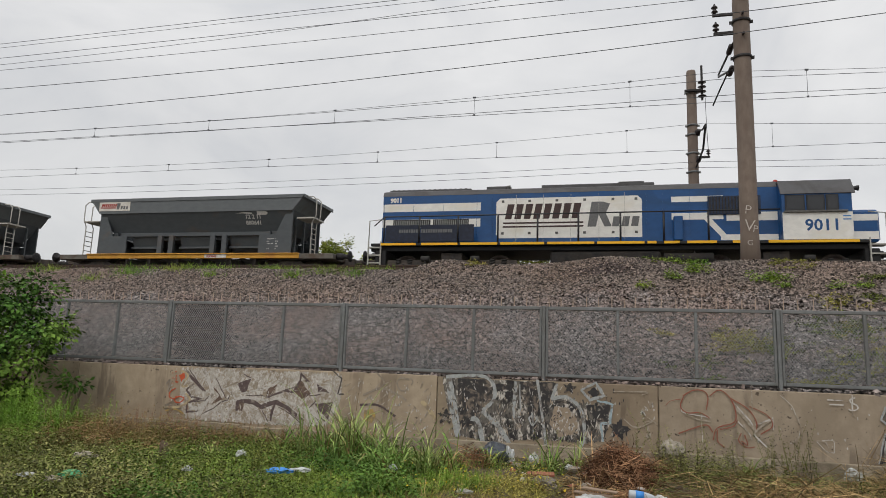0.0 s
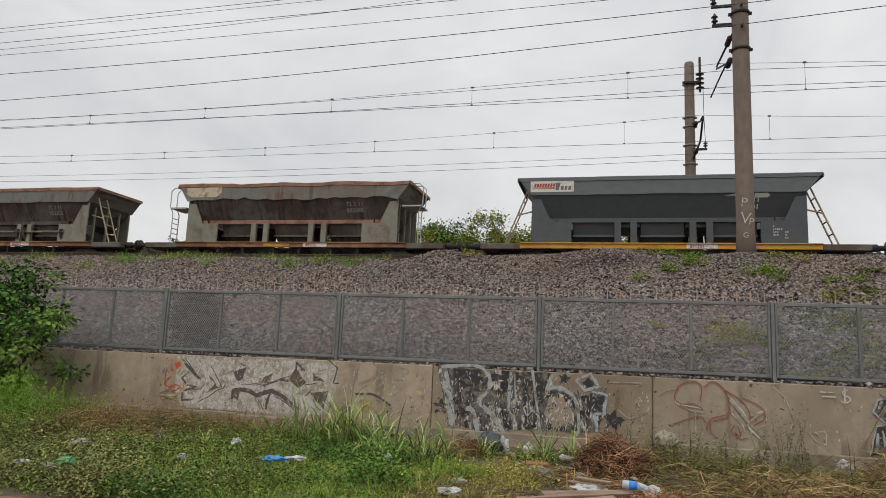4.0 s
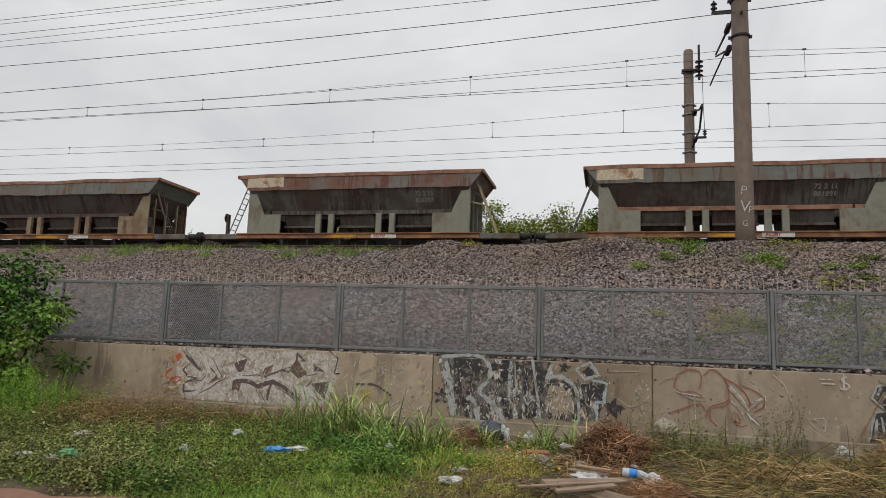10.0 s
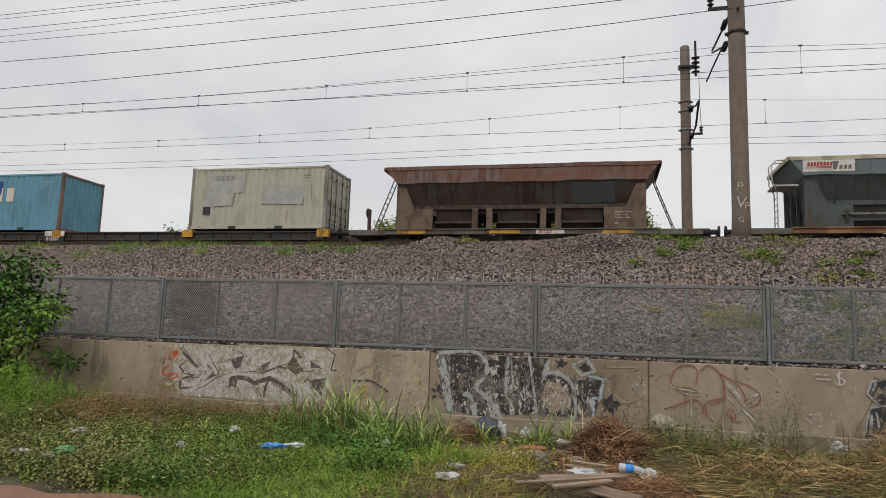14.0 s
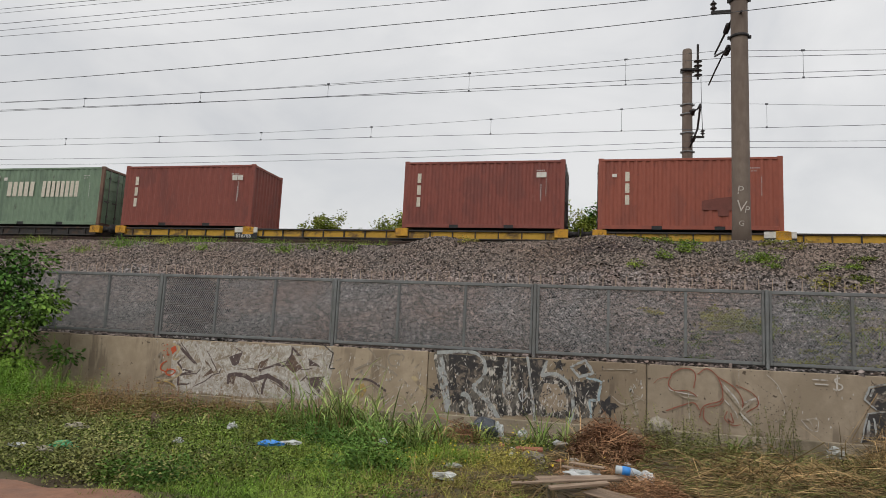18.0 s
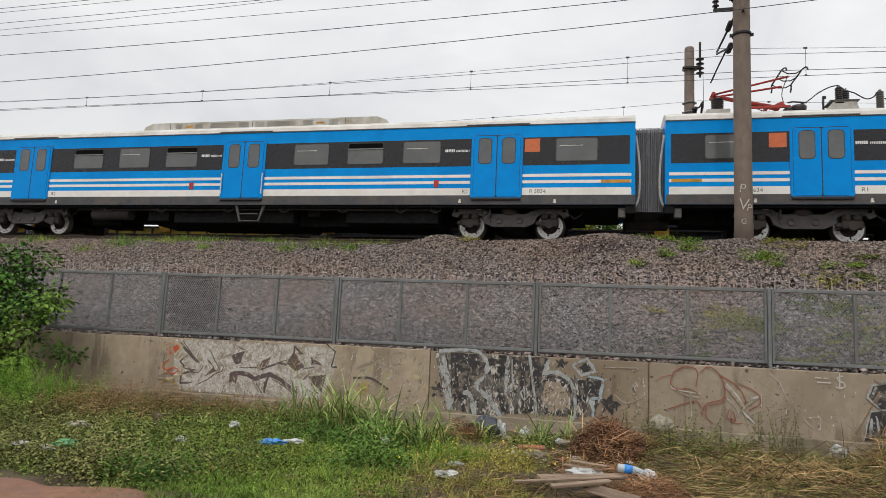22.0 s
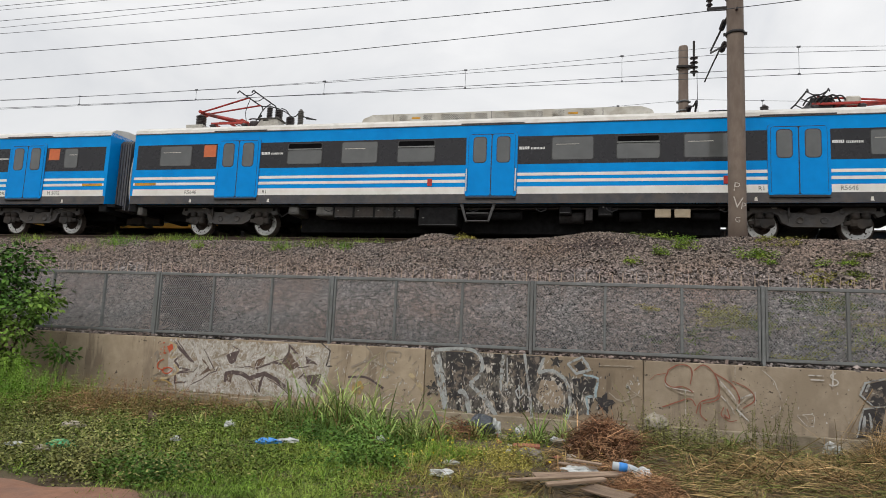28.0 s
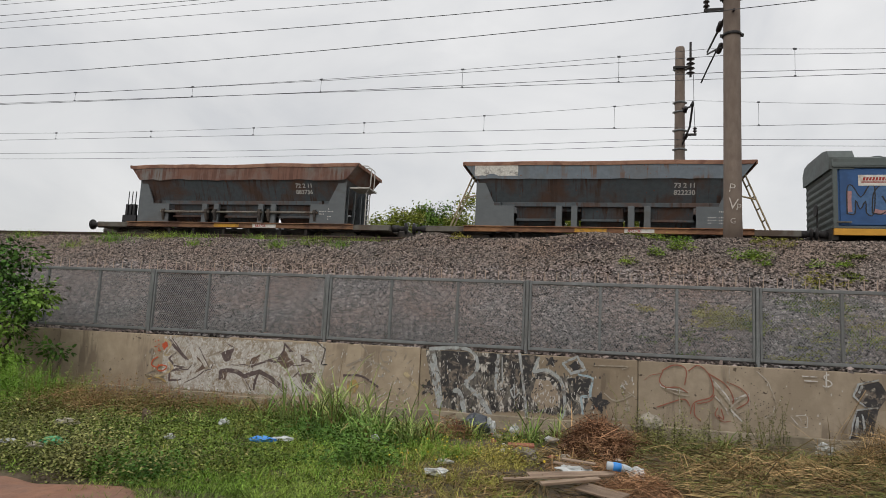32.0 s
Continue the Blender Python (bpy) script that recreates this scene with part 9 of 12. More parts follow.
def spray_field(mat, *pts):
    """A broad coat within an outline, laid in upright swipes with uneven ends."""
    y = coat()
    x0, x1 = min(p[0] for p in pts), max(p[0] for p in pts)
    n = int((x1 - x0) / 0.022)
    bm = bmesh.new()
    last = None
    for k in range(1, n):
        m = x0 + (x1 - x0) * k / n
        zs = [p[1] + (q[1] - p[1]) * (m - p[0]) / (q[0] - p[0]) for p, q in zip(pts, pts[1:] + pts[:1]) if (p[0] - m) * (q[0] - m) < 0]
        if len(zs) < 2:
            continue
        low, high = bm.verts.new((m, y, min(zs) + rg_.gauss(0, 0.012))), bm.verts.new((m, y, min(max(zs) + rg_.gauss(0, 0.03), WALL_TOP - 0.015)))
        if last:
            bm.faces.new((last[0], low, high, last[1]))
        last = (low, high)
    part("paint_field", bm, mat, graffiti)


def scratches(mat, n, x0, x1, z0, z1, angle, spread, length=0.22, width=0.012):
    """Many thin dry swipes of paint in about one direction."""
    y = coat()
    bm = bmesh.new()
    for _ in range(n):
        x, z = rg_.uniform(x0, x1), rg_.uniform(z0, z1)
        a, L, w = radians(angle + rg_.gauss(0, spread)), length * rg_.uniform(0.4, 1.3), width * rg_.uniform(0.5, 1.3)
        dx, dz = math.cos(a), math.sin(a)
        pts = [(-0.5, 0.1), (-0.1, 0.5), (0.3, 0.35), (0.5, 0.05), (0.25, -0.4), (-0.2, -0.5)]
        bm.faces.new([bm.verts.new((x + dx * p * L - dz * q * w, y, min(z + dz * p * L + dx * q * w, WALL_TOP - 0.015))) for p, q in pts])
    tagged(part("scratched_paint", bm, mat, graffiti), kind="stuff")


# the pale piece
spray_field(tag_white_field, (-8.42, 1.27), (-7.9, 1.3), (-6.6, 1.3), (-5.6, 1.3), (-4.95, 1.28), (-4.9, 1.0), (-5.0, 0.6), (-5.2, 0.32), (-6.2, 0.28), (-7.4, 0.27), (-8.2, 0.28), (-8.38, 0.6))
scratches(tag_chalk, 150, -8.1, -5.0, 0.95, 1.28, 62, 16)
scratches(tag_chalk, 170, -8.1, -5.1, 0.32, 0.7, -48, 26)
scratches(tag_tan_fill, 60, -7.9, -5.1, 0.4, 1.2, 40, 40, 0.16, 0.018)
spray_line(tag_plum, 0.07, (-8.30, 1.24), (-8.13, 1.08), (-7.85, 0.86))
spray_line(tag_plum, 0.03, (-8.21, 1.25), (-8.00, 1.00), (-7.81, 0.84))
spray_line(tag_plum, 0.045, (-8.10, 0.97), (-8.24, 0.85), (-8.11, 0.71), (-7.88, 0.69))
spray_line(tag_plum, 0.05, (-7.88, 0.69), (-8.20, 0.60), (-8.20, 0.42), (-7.94, 0.46))
spray_fill(tag_umber, (-7.78, 1.01), (-7.55, 0.87), (-7.41, 0.70), (-7.68, 0.58), (-7.49, 0.78))
spray_fill(tag_plum, (-7.12, 1.02), (-6.83, 1.13), (-6.92, 0.86), (-7.03, 0.87))
spray_line(tag_faint, 0.04, (-7.40, 0.93), (-7.10, 1.05))
spray_line(tag_plum, 0.03, (-6.92, 0.86), (-6.72, 0.91), (-6.58, 0.94))
spray_fill(tag_umber, (-6.48, 0.79), (-6.46, 0.95), (-6.26, 1.04), (-6.36, 0.82))
spray_line(tag_plum, 0.05, (-6.45, 0.79), (-6.25, 0.87), (-6.08, 0.93), (-5.91, 0.90), (-5.79, 1.14), (-5.77, 1.28))
spray_fill(tag_umber, (-5.90, 0.92), (-5.78, 1.17), (-5.55, 0.89), (-5.73, 0.78))
spray_fill(tag_plum, (-5.80, 1.28), (-5.74, 1.25), (-5.58, 1.12), (-5.68, 1.11))
spray_fill(tag_plum, (-5.43, 1.09), (-5.18, 0.94), (-5.41, 0.94))
spray_line(tag_black, 0.03, (-5.14, 1.35), (-4.93, 1.20), (-5.01, 0.91), (-4.88, 0.92))
spray_line(tag_plum, 0.1, (-7.09, 0.50), (-7.07, 0.71), (-6.76, 0.68), (-6.57, 0.60), (-6.28, 0.71), (-6.01, 0.61), (-5.66, 0.38))
spray_line(tag_plum, 0.06, (-6.27, 0.70), (-6.33, 0.54), (-6.35, 0.35))
spray_line(tag_faint, 0.04, (-6.63, 0.59), (-6.47, 0.35))
spray_fill(tag_umber, (-7.09, 0.71), (-6.94, 0.67), (-6.96, 0.47), (-7.06, 0.53))
spray_fill(tag_plum, (-5.46, 0.72), (-5.09, 0.76), (-5.16, 0.43), (-5.39, 0.62))
spray_line(tag_plum, 0.03, (-5.56, 0.64), (-5.43, 0.77))
spray_curve(tag_chalk, 0.1, (-7.89, 1.26), (-7.74, 1.01), (-7.66, 0.79), (-7.86, 0.52), (-8.15, 0.51))
spray_curve(tag_chalk, 0.06, (-7.25, 0.67), (-6.93, 0.76), (-6.44, 0.73), (-6.21, 0.78), (-5.84, 0.67))
spray_curve(tag_chalk, 0.05, (-7.36, 0.92), (-7.13, 0.71), (-7.27, 0.48))
spray_line(tag_chalk, 0.04, (-7.02, 0.83), (-6.46, 0.97), (-6.23, 1.10))
spray_fill(tag_chalk, (-5.68, 0.65), (-5.49, 0.66), (-5.36, 0.46), (-5.59, 0.39))
spray_fill(tag_orange, (-8.44, 1.13), (-8.33, 1.19), (-8.29, 1.08), (-8.39, 1.01))
spray_curve(tag_orange, 0.028, (-8.49, 0.87), (-8.6, 0.8), (-8.62, 0.7), (-8.5, 0.66), (-8.46, 0.72))
spray_curve(tag_orange, 0.03, (-8.5, 0.66), (-8.46, 0.6), (-8.36, 0.6), (-8.28, 0.68), (-8.4, 0.71), (-8.5, 0.66))
scratches(tag_orange, 12, -8.6, -8.3, 0.95, 1.22, 40, 60, 0.06, 0.02)
spray_curve(tag_cream, 0.05, (-8.40, 1.22), (-8.24, 1.13), (-8.35, 0.92), (-8.22, 0.93))
spray_curve(tag_cream, 0.05, (-8.25, 0.78), (-8.15, 0.66), (-8.37, 0.51), (-8.71, 0.49))
spray_curve(tag_yellow, 0.03, (-8.68, 0.42), (-8.45, 0.46), (-8.25, 0.38))
scratches(tag_faint2, 24, -8.7, -8.25, 0.36, 0.6, 10, 25, 0.2, 0.02)
# thin outlines and highlights inside the letters
for pts in (((-8.05, 0.62), (-7.8, 0.66), (-7.72, 0.75)), ((-7.6, 1.1), (-7.5, 0.95), (-7.34, 0.72)), ((-7.5, 0.62), (-7.3, 0.7), (-7.26, 0.8)), ((-7.0, 1.2), (-6.84, 1.14)), ((-6.9, 0.8), (-6.6, 0.82), (-6.4, 0.78)),
            ((-6.2, 0.62), (-5.95, 0.5), (-5.7, 0.33)), ((-6.1, 0.95), (-5.9, 1.0), (-5.8, 1.1)), ((-5.7, 0.9), (-5.5, 0.86), (-5.35, 0.9)), ((-5.4, 0.6), (-5.3, 0.45), (-5.22, 0.4)), ((-7.85, 0.4), (-7.6, 0.52), (-7.45, 0.64)), ((-6.55, 0.55), (-6.45, 0.4), (-6.4, 0.33))):
    spray_line(tag_plum, 0.022, *pts)
scratches(tag_chalk, 90, -7.9, -5.1, 0.34, 1.2, 35, 45, 0.14, 0.01)
spray_curve(tag_faint, 0.05, (-8.72, 0.94), (-8.64, 1.02), (-8.66, 0.81))
# faint marks between the pieces
scratches(tag_faint2, 40, -4.85, -3.15, 0.35, 1.2, 60, 40, 0.2, 0.03)
scratches(tag_chalk, 30, -4.8, -3.2, 0.3, 0.9, 50, 40, 0.12, 0.014)
spray_curve(tag_faint, 0.05, (-4.50, 0.92), (-4.14, 1.06), (-3.80, 0.95), (-3.65, 0.86))
spray_curve(tag_plum, 0.05, (-4.55, 0.74), (-4.19, 0.75), (-3.85, 0.57))
spray_curve(tag_cream, 0.09, (-3.36, 0.87), (-3.23, 0.74), (-3.10, 0.57))
spray_curve(tag_faint, 0.04, (-3.61, 1.24), (-3.78, 1.26), (-3.84, 1.16), (-3.77, 1.04), (-3.65, 1.06), (-3.64, 1.15))
spray_curve(tag_faint, 0.03, (-3.60, 1.27), (-3.54, 1.21), (-3.57, 1.14))
spray_curve(tag_faint, 0.03, (-4.26, 1.35), (-4.10, 1.18), (-4.17, 1.04))
spray_fill(tag_yellow, (-4.45, 0.65), (-4.30, 0.69), (-4.22, 0.55), (-4.32, 0.41), (-4.46, 0.47))
# the dark piece
spray_field(tag_dark_field, (-3.00, 1.33), (-2.01, 1.34), (-0.93, 1.34), (-0.92, 1.08), (-0.51, 0.99), (-0.01, 0.99), (-0.02, 0.67), (-0.16, 0.36), (-0.43, 0.31), (-0.97, 0.33), (-1.62, 0.29), (-2.08, 0.21), (-2.66, 0.31), (-2.84, 0.66))
spray_fill(tag_black, (-2.70, 1.31), (-2.11, 1.33), (-2.05, 1.11), (-2.10, 0.86), (-2.24, 0.75), (-2.33, 0.69), (-2.29, 0.59), (-2.44, 0.62), (-2.59, 0.37), (-2.67, 0.67))
spray_fill(tag_black, (-1.57, 1.29), (-1.27, 1.30), (-1.22, 0.96), (-1.30, 0.65), (-1.24, 0.32), (-1.38, 0.33), (-1.43, 0.88), (-1.54, 1.02))
spray_fill(tag_black, (-1.23, 1.30), (-0.96, 1.29), (-1.04, 1.03), (-1.08, 0.77), (-1.16, 0.70))
spray_fill(tag_black, (-2.01, 1.23), (-1.71, 1.25), (-1.71, 1.13), (-1.99, 1.13))
spray_fill(tag_black, (-0.46, 0.95), (-0.04, 0.97), (-0.06, 0.70), (-0.22, 0.68), (-0.37, 0.81))
spray_line(tag_black, 0.06, (-2.19, 0.25), (-1.94, 0.15), (-1.73, 0.22))
spray_line(tag_silver, 0.17, (-2.87, 1.33), (-2.81, 1.02), (-2.74, 0.67), (-2.66, 0.28))
spray_curve(tag_silver, 0.075, (-2.92, 1.32), (-2.48, 1.36), (-2.18, 1.34), (-2.03, 1.18), (-2.04, 0.95), (-2.23, 0.76))
spray_line(tag_silver, 0.1, (-2.24, 0.75), (-1.98, 0.54), (-1.73, 0.21))
spray_curve(tag_silver, 0.1, (-2.44, 0.61), (-2.31, 0.56), (-2.19, 0.12))
spray_line(tag_silver, 0.07, (-1.65, 1.29), (-1.66, 0.97), (-1.68, 0.66))
spray_line(tag_silver, 0.03, (-1.58, 1.25), (-1.55, 0.70), (-1.67, 0.65))
spray_curve(tag_silver, 0.055, (-1.27, 1.33), (-1.21, 0.93), (-1.12, 0.29), (-1.18, 0.15))
spray_line(tag_silver, 0.06, (-0.92, 1.29), (-1.03, 1.00))
spray_curve(tag_silver, 0.075, (-1.01, 1.02), (-0.78, 1.06), (-0.57, 0.93), (-0.48, 0.70), (-0.47, 0.40), (-0.59, 0.17), (-0.90, 0.11), (-1.20, 0.13))
spray_curve(tag_black, 0.055, (-0.95, 0.96), (-0.75, 0.97), (-0.57, 0.83), (-0.52, 0.57), (-0.50, 0.34))
spray_line(tag_silver, 0.03, (-1.34, 0.78), (-1.26, 0.66), (-1.34, 0.54), (-1.41, 0.66), (-1.34, 0.78))
spray_line(tag_silver, 0.02, (-1.35, 0.88), (-1.33, 0.43))
spray_fill(tag_black, (-0.40, 1.16), (-0.28, 1.27), (-0.21, 1.14), (-0.30, 1.06))
spray_line(tag_silver, 0.06, (-0.53, 1.19), (-0.26, 1.32), (-0.14, 1.11), (-0.37, 1.03), (-0.52, 1.19))
spray_line(tag_ice, 0.05, (-0.25, 1.02), (0.01, 0.98), (-0.04, 0.66), (-0.19, 0.65), (-0.15, 0.35))
spray_fill(tag_tan_fill, (-0.97, 0.90), (-0.75, 0.90), (-0.59, 0.70), (-0.57, 0.46), (-0.90, 0.39), (-1.05, 0.60))
spray_fill(tag_black, (0.15, 0.78), (0.17, 0.63), (0.31, 0.59), (0.18, 0.52), (0.18, 0.37), (0.08, 0.48), (-0.06, 0.42), (0.01, 0.56), (-0.08, 0.67), (0.07, 0.65))
spray_fill(tag_black, (-2.89, 0.78), (-2.85, 0.67), (-2.74, 0.66), (-2.83, 0.59), (-2.81, 0.48), (-2.90, 0.55), (-3.01, 0.49), (-2.97, 0.60), (-3.06, 0.67), (-2.94, 0.67))
spray_fill(tag_black, (-0.69, 1.36), (-0.67, 1.26), (-0.58, 1.25), (-0.66, 1.20), (-0.65, 1.10), (-0.72, 1.17), (-0.81, 1.13), (-0.77, 1.21), (-0.83, 1.28), (-0.74, 1.27))
# the thin red piece and scrawls
spray_line(tag_chalk, 0.025, (3.665, 1.3), (3.655, 1.0))
spray_curve(tag_chalk, 0.018, (1.12, 0.98), (1.15, 0.9), (1.56, 0.84))
spray_curve(tag_chalk, 0.012, (1.42, 0.88), (1.43, 0.45))
spray_curve(tag_chalk, 0.03, (1.93, 1.08), (2.16, 0.82), (2.2, 0.7))
spray_curve(tag_chalk, 0.02, (2.2, 1.3), (2.2, 1.06))
spray_curve(tag_chalk, 0.03, (2.24, 0.76), (2.46, 0.86))
spray_curve(tag_chalk, 0.03, (2.2, 0.62), (2.4, 0.42))
spray_curve(tag_chalk, 0.018, (1.98, 0.8), (2.14, 0.62), (2.18, 0.52))
spray_curve(tag_chalk, 0.009, (2.62, 1.25), (2.78, 1.1), (2.84, 0.95))
spray_curve(tag_chalk, 0.014, (2.5, 0.9), (2.5, 0.7))
spray_curve(tag_chalk, 0.01, (2.88, 0.7), (2.86, 0.6), (2.74, 0.5))
spray_curve(tag_chalk, 0.012, (3.12, 0.56), (3.25, 0.42), (3.36, 0.4))
spray_curve(tag_chalk, 0.01, (3.2, 0.58), (3.36, 0.58), (3.36, 0.4))
spray_curve(tag_red, 0.019, (2.02, 0.62), (1.98, 0.5), (2.1, 0.4), (2.22, 0.42))
spray_curve(tag_red, 0.011, (0.86, 1.0), (0.95, 1.08), (1.12, 1.12))
spray_curve(tag_red, 0.019, (1.7, 0.66), (1.9, 0.72), (1.97, 0.82))
spray_curve(tag_red, 0.022, (1.15, 1.16), (1.10, 1.00), (1.20, 0.90), (1.40, 0.91), (1.55, 0.83))
spray_curve(tag_red, 0.022, (1.14, 1.17), (1.31, 1.27), (1.47, 1.26), (1.53, 1.16), (1.50, 0.96))
spray_curve(tag_red, 0.022, (1.56, 1.19), (1.71, 1.29), (1.87, 1.17), (1.95, 0.94), (1.91, 0.78), (1.66, 0.68), (1.59, 0.49))
spray_curve(tag_red, 0.022, (1.06, 0.56), (1.30, 0.66), (1.50, 0.72), (1.59, 0.61))
spray_curve(tag_red, 0.022, (1.87, 1.17), (2.13, 1.01), (2.25, 0.82), (2.25, 0.65))
spray_curve(tag_red, 0.022, (2.16, 1.05), (2.41, 0.93), (2.49, 0.76), (2.31, 0.62))
spray_curve(tag_red, 0.022, (1.66, 0.65), (1.66, 0.48), (1.76, 0.38))
spray_curve(tag_red, 0.022, (2.07, 0.60), (2.11, 0.44), (2.02, 0.50))
spray_curve(tag_faint2, 0.021, (1.17, 0.88), (1.37, 0.80), (1.58, 0.78))
spray_curve(tag_faint2, 0.056, (1.96, 1.01), (2.25, 0.65))
spray_curve(tag_faint2, 0.028, (2.20, 1.29), (2.20, 1.02))
spray_curve(tag_faint2, 0.028, (2.25, 0.68), (2.47, 0.85))
spray_curve(tag_faint2, 0.028, (2.28, 0.62), (2.42, 0.46))
spray_curve(tag_faint2, 0.021, (1.42, 0.80), (1.43, 0.56))
spray_curve(tag_faint2, 0.035, (2.06, 0.77), (2.12, 0.64))
spray_curve(tag_faint2, 0.021, (2.38, 0.82), (2.11, 0.50))
spray_curve(tag_chalk, 0.0245, (3.30, 1.21), (3.52, 1.21))
spray_curve(tag_chalk, 0.0245, (3.33, 1.14), (3.53, 1.14))
spray_curve(tag_chalk, 0.0245, (3.70, 1.26), (3.63, 1.23), (3.64, 1.18), (3.71, 1.15), (3.73, 1.10), (3.66, 1.06), (3.60, 1.08))
spray_curve(tag_faint2, 0.021, (3.66, 1.06), (3.65, 0.98))
spray_curve(tag_faint2, 0.021, (3.12, 0.57), (3.24, 0.56), (3.29, 0.46))
spray_curve(tag_faint2, 0.021, (2.85, 0.95), (2.92, 0.69), (2.87, 0.55), (2.75, 0.53))
spray_curve(tag_faint2, 0.014, (0.31, 0.64), (0.45, 0.63), (0.55, 0.72), (0.66, 0.73))
spray_curve(tag_faint2, 0.056, (0.57, 0.65), (0.60, 0.48), (0.55, 0.51))
spray_curve(tag_faint2, 0.035, (0.49, 0.93), (0.52, 0.88))
spray_curve(tag_faint2, 0.035, (0.61, 1.04), (0.62, 0.95))
spray_curve(tag_faint2, 0.014, (0.24, 1.20), (0.56, 1.21))
spray_fill(tag_black, (4.06, 0.96), (4.12, 1.11), (4.41, 1.20), (4.54, 0.98), (4.38, 0.74), (4.17, 0.81))
spray_fill(tag_black, (4.08, 0.73), (4.39, 0.78), (4.31, 0.35), (3.97, 0.27), (4.02, 0.53))
spray_line(tag_silver, 0.035, (4.21, 0.78), (4.04, 0.94), (4.11, 1.13), (4.41, 1.22))
spray_line(tag_silver, 0.03, (3.97, 0.27), (4.08, 0.73), (4.39, 0.79))
spray_line(tag_silver, 0.05, (4.12, 0.99), (4.17, 1.11))
spray_line(tag_silver, 0.05, (4.09, 0.63), (4.06, 0.34))
spray_line(tag_silver, 0.04, (4.16, 0.67), (4.18, 0.41))
spray_curve(tag_faint2, 0.02, (0.02, 1.19), (0.56, 1.20), (0.48, 1.15))
spray_curve(tag_faint2, 0.02, (0.19, 0.74), (0.39, 0.61), (0.64, 0.72))
spray_curve(tag_faint2, 0.025, (0.56, 0.80), (0.74, 0.68))
spray_curve(tag_faint2, 0.03, (0.32, 0.31), (0.52, 0.31))
bm = bmesh.new()
rs_ = random.Random(11)
for x0, x1, z0, z1, n in ((-8.9, -5.0, 0.3, 1.25, 60), (-5.0, -3.1, 0.3, 1.2, 70), (-3.0, 0.1, 0.1, 1.2, 110), (2.2, 4.2, 0.35, 1.1, 14)):
    for k in range(n):
        x, z, w, h = rs_.uniform(x0, x1), rs_.uniform(z0, z1), rs_.uniform(0.005, 0.018), rs_.uniform(0.015, 0.06)
        slab(bm, [(x, z), (x + w, z + h * 0.2), (x + w * 0.7, z + h), (x - w * 0.3, z + h * 0.7)], "Y", WALL_Y - 0.0185, WALL_Y - 0.0195)
tagged(part("chipped_paint", bm, tag_chalk, graffiti), kind="stuff")
bm = bmesh.new()
for k in range(110):
    x, z, w, h = rs_.uniform(-2.9, 0.3), rs_.uniform(0.15, 1.2), rs_.uniform(0.008, 0.025), rs_.uniform(0.02, 0.09)
    slab(bm, [(x, z), (x + w, z + h * 0.2), (x + w * 0.7, z + h), (x - w * 0.3, z + h * 0.7)], "Y", WALL_Y - 0.0198, WALL_Y - 0.0205)
tagged(part("chipped_dark_paint", bm, tag_black, graffiti), kind="stuff")
# worn places in the dark piece and beside it
scratches(tag_chalk, 46, -1.0, -0.58, 0.38, 0.98, 80, 40, 0.07, 0.02)
scratches(tag_black, 26, -1.0, -0.58, 0.36, 0.95, 80, 50, 0.08, 0.018)
scratches(tag_chalk, 120, -2.9, -0.2, 0.3, 1.25, 85, 18, 0.1, 0.012)
scratches(tag_tan_fill, 90, -2.9, -0.2, 0.28, 1.0, 85, 25, 0.09, 0.018)
scratches(tag_chalk, 16, 0.45, 0.7, 0.72, 1.05, 75, 30, 0.08, 0.024)

# ---- plants ----
def leaf_mat(name, a, b, stain=None, shade=0.35):
    """Leaf colours a and b, a little warmer in the sun-dried summer growth; shade varies leaf by leaf."""
    a, b, stain = (tuple(k * v for k, v in zip((1.09, 1.03, 0.95), c)) if c else None for c in (a, b, stain))
    return surface(name, a, b, 3, 0.7, bump=0, stain=stain, stain_size=0.9, stain_soft=0.3, island=True, shade=shade, spec=0.12)


grass_green = leaf_mat("grass_green", rgb(108, 138, 62), rgb(74, 100, 44), rgb(134, 140, 78), 0.85)
grass_bright = leaf_mat("grass_bright", rgb(126, 162, 66), rgb(92, 130, 52), rgb(148, 160, 82), 0.6)
grass_tall = leaf_mat("grass_tall", rgb(124, 156, 84), rgb(88, 122, 56), rgb(172, 176, 122), 0.6)
straw = leaf_mat("straw", rgb(178, 154, 116), rgb(118, 96, 70), rgb(104, 98, 62), 0.9)
dry_weed = leaf_mat("dry_weed", rgb(158, 128, 96), rgb(124, 98, 72), rgb(122, 118, 72), 0.5)
twig_brown = leaf_mat("twig_brown", rgb(150, 114, 88), rgb(98, 73, 58), rgb(170, 138, 108), 0.8)
leaf_dark = leaf_mat("leaf_dark", rgb(82, 118, 52), rgb(56, 88, 40), rgb(102, 134, 62), 0.5)
leaf_grey = leaf_mat("leaf_grey", rgb(116, 126, 74), rgb(82, 92, 52), rgb(140, 138, 92), 0.85)
leaf_bush = leaf_mat("leaf_bush", rgb(84, 122, 55), rgb(50, 82, 38), rgb(128, 158, 70), 0.8)
leaf_tree = leaf_mat("leaf_tree", rgb(126, 142, 62), rgb(94, 112, 48), rgb(146, 150, 76), 0.45)
leaf_fern = leaf_mat("leaf_fern", rgb(116, 156, 64), rgb(88, 130, 50), rgb(140, 168, 76), 0.4)
seed_head = leaf_mat("seed_head", rgb(150, 112, 92), rgb(120, 88, 72), None, 0.4)
flower_yellow = surface("flower_yellow", rgb(226, 200, 40), rgb(210, 180, 36), 6, 0.6, bump=0)
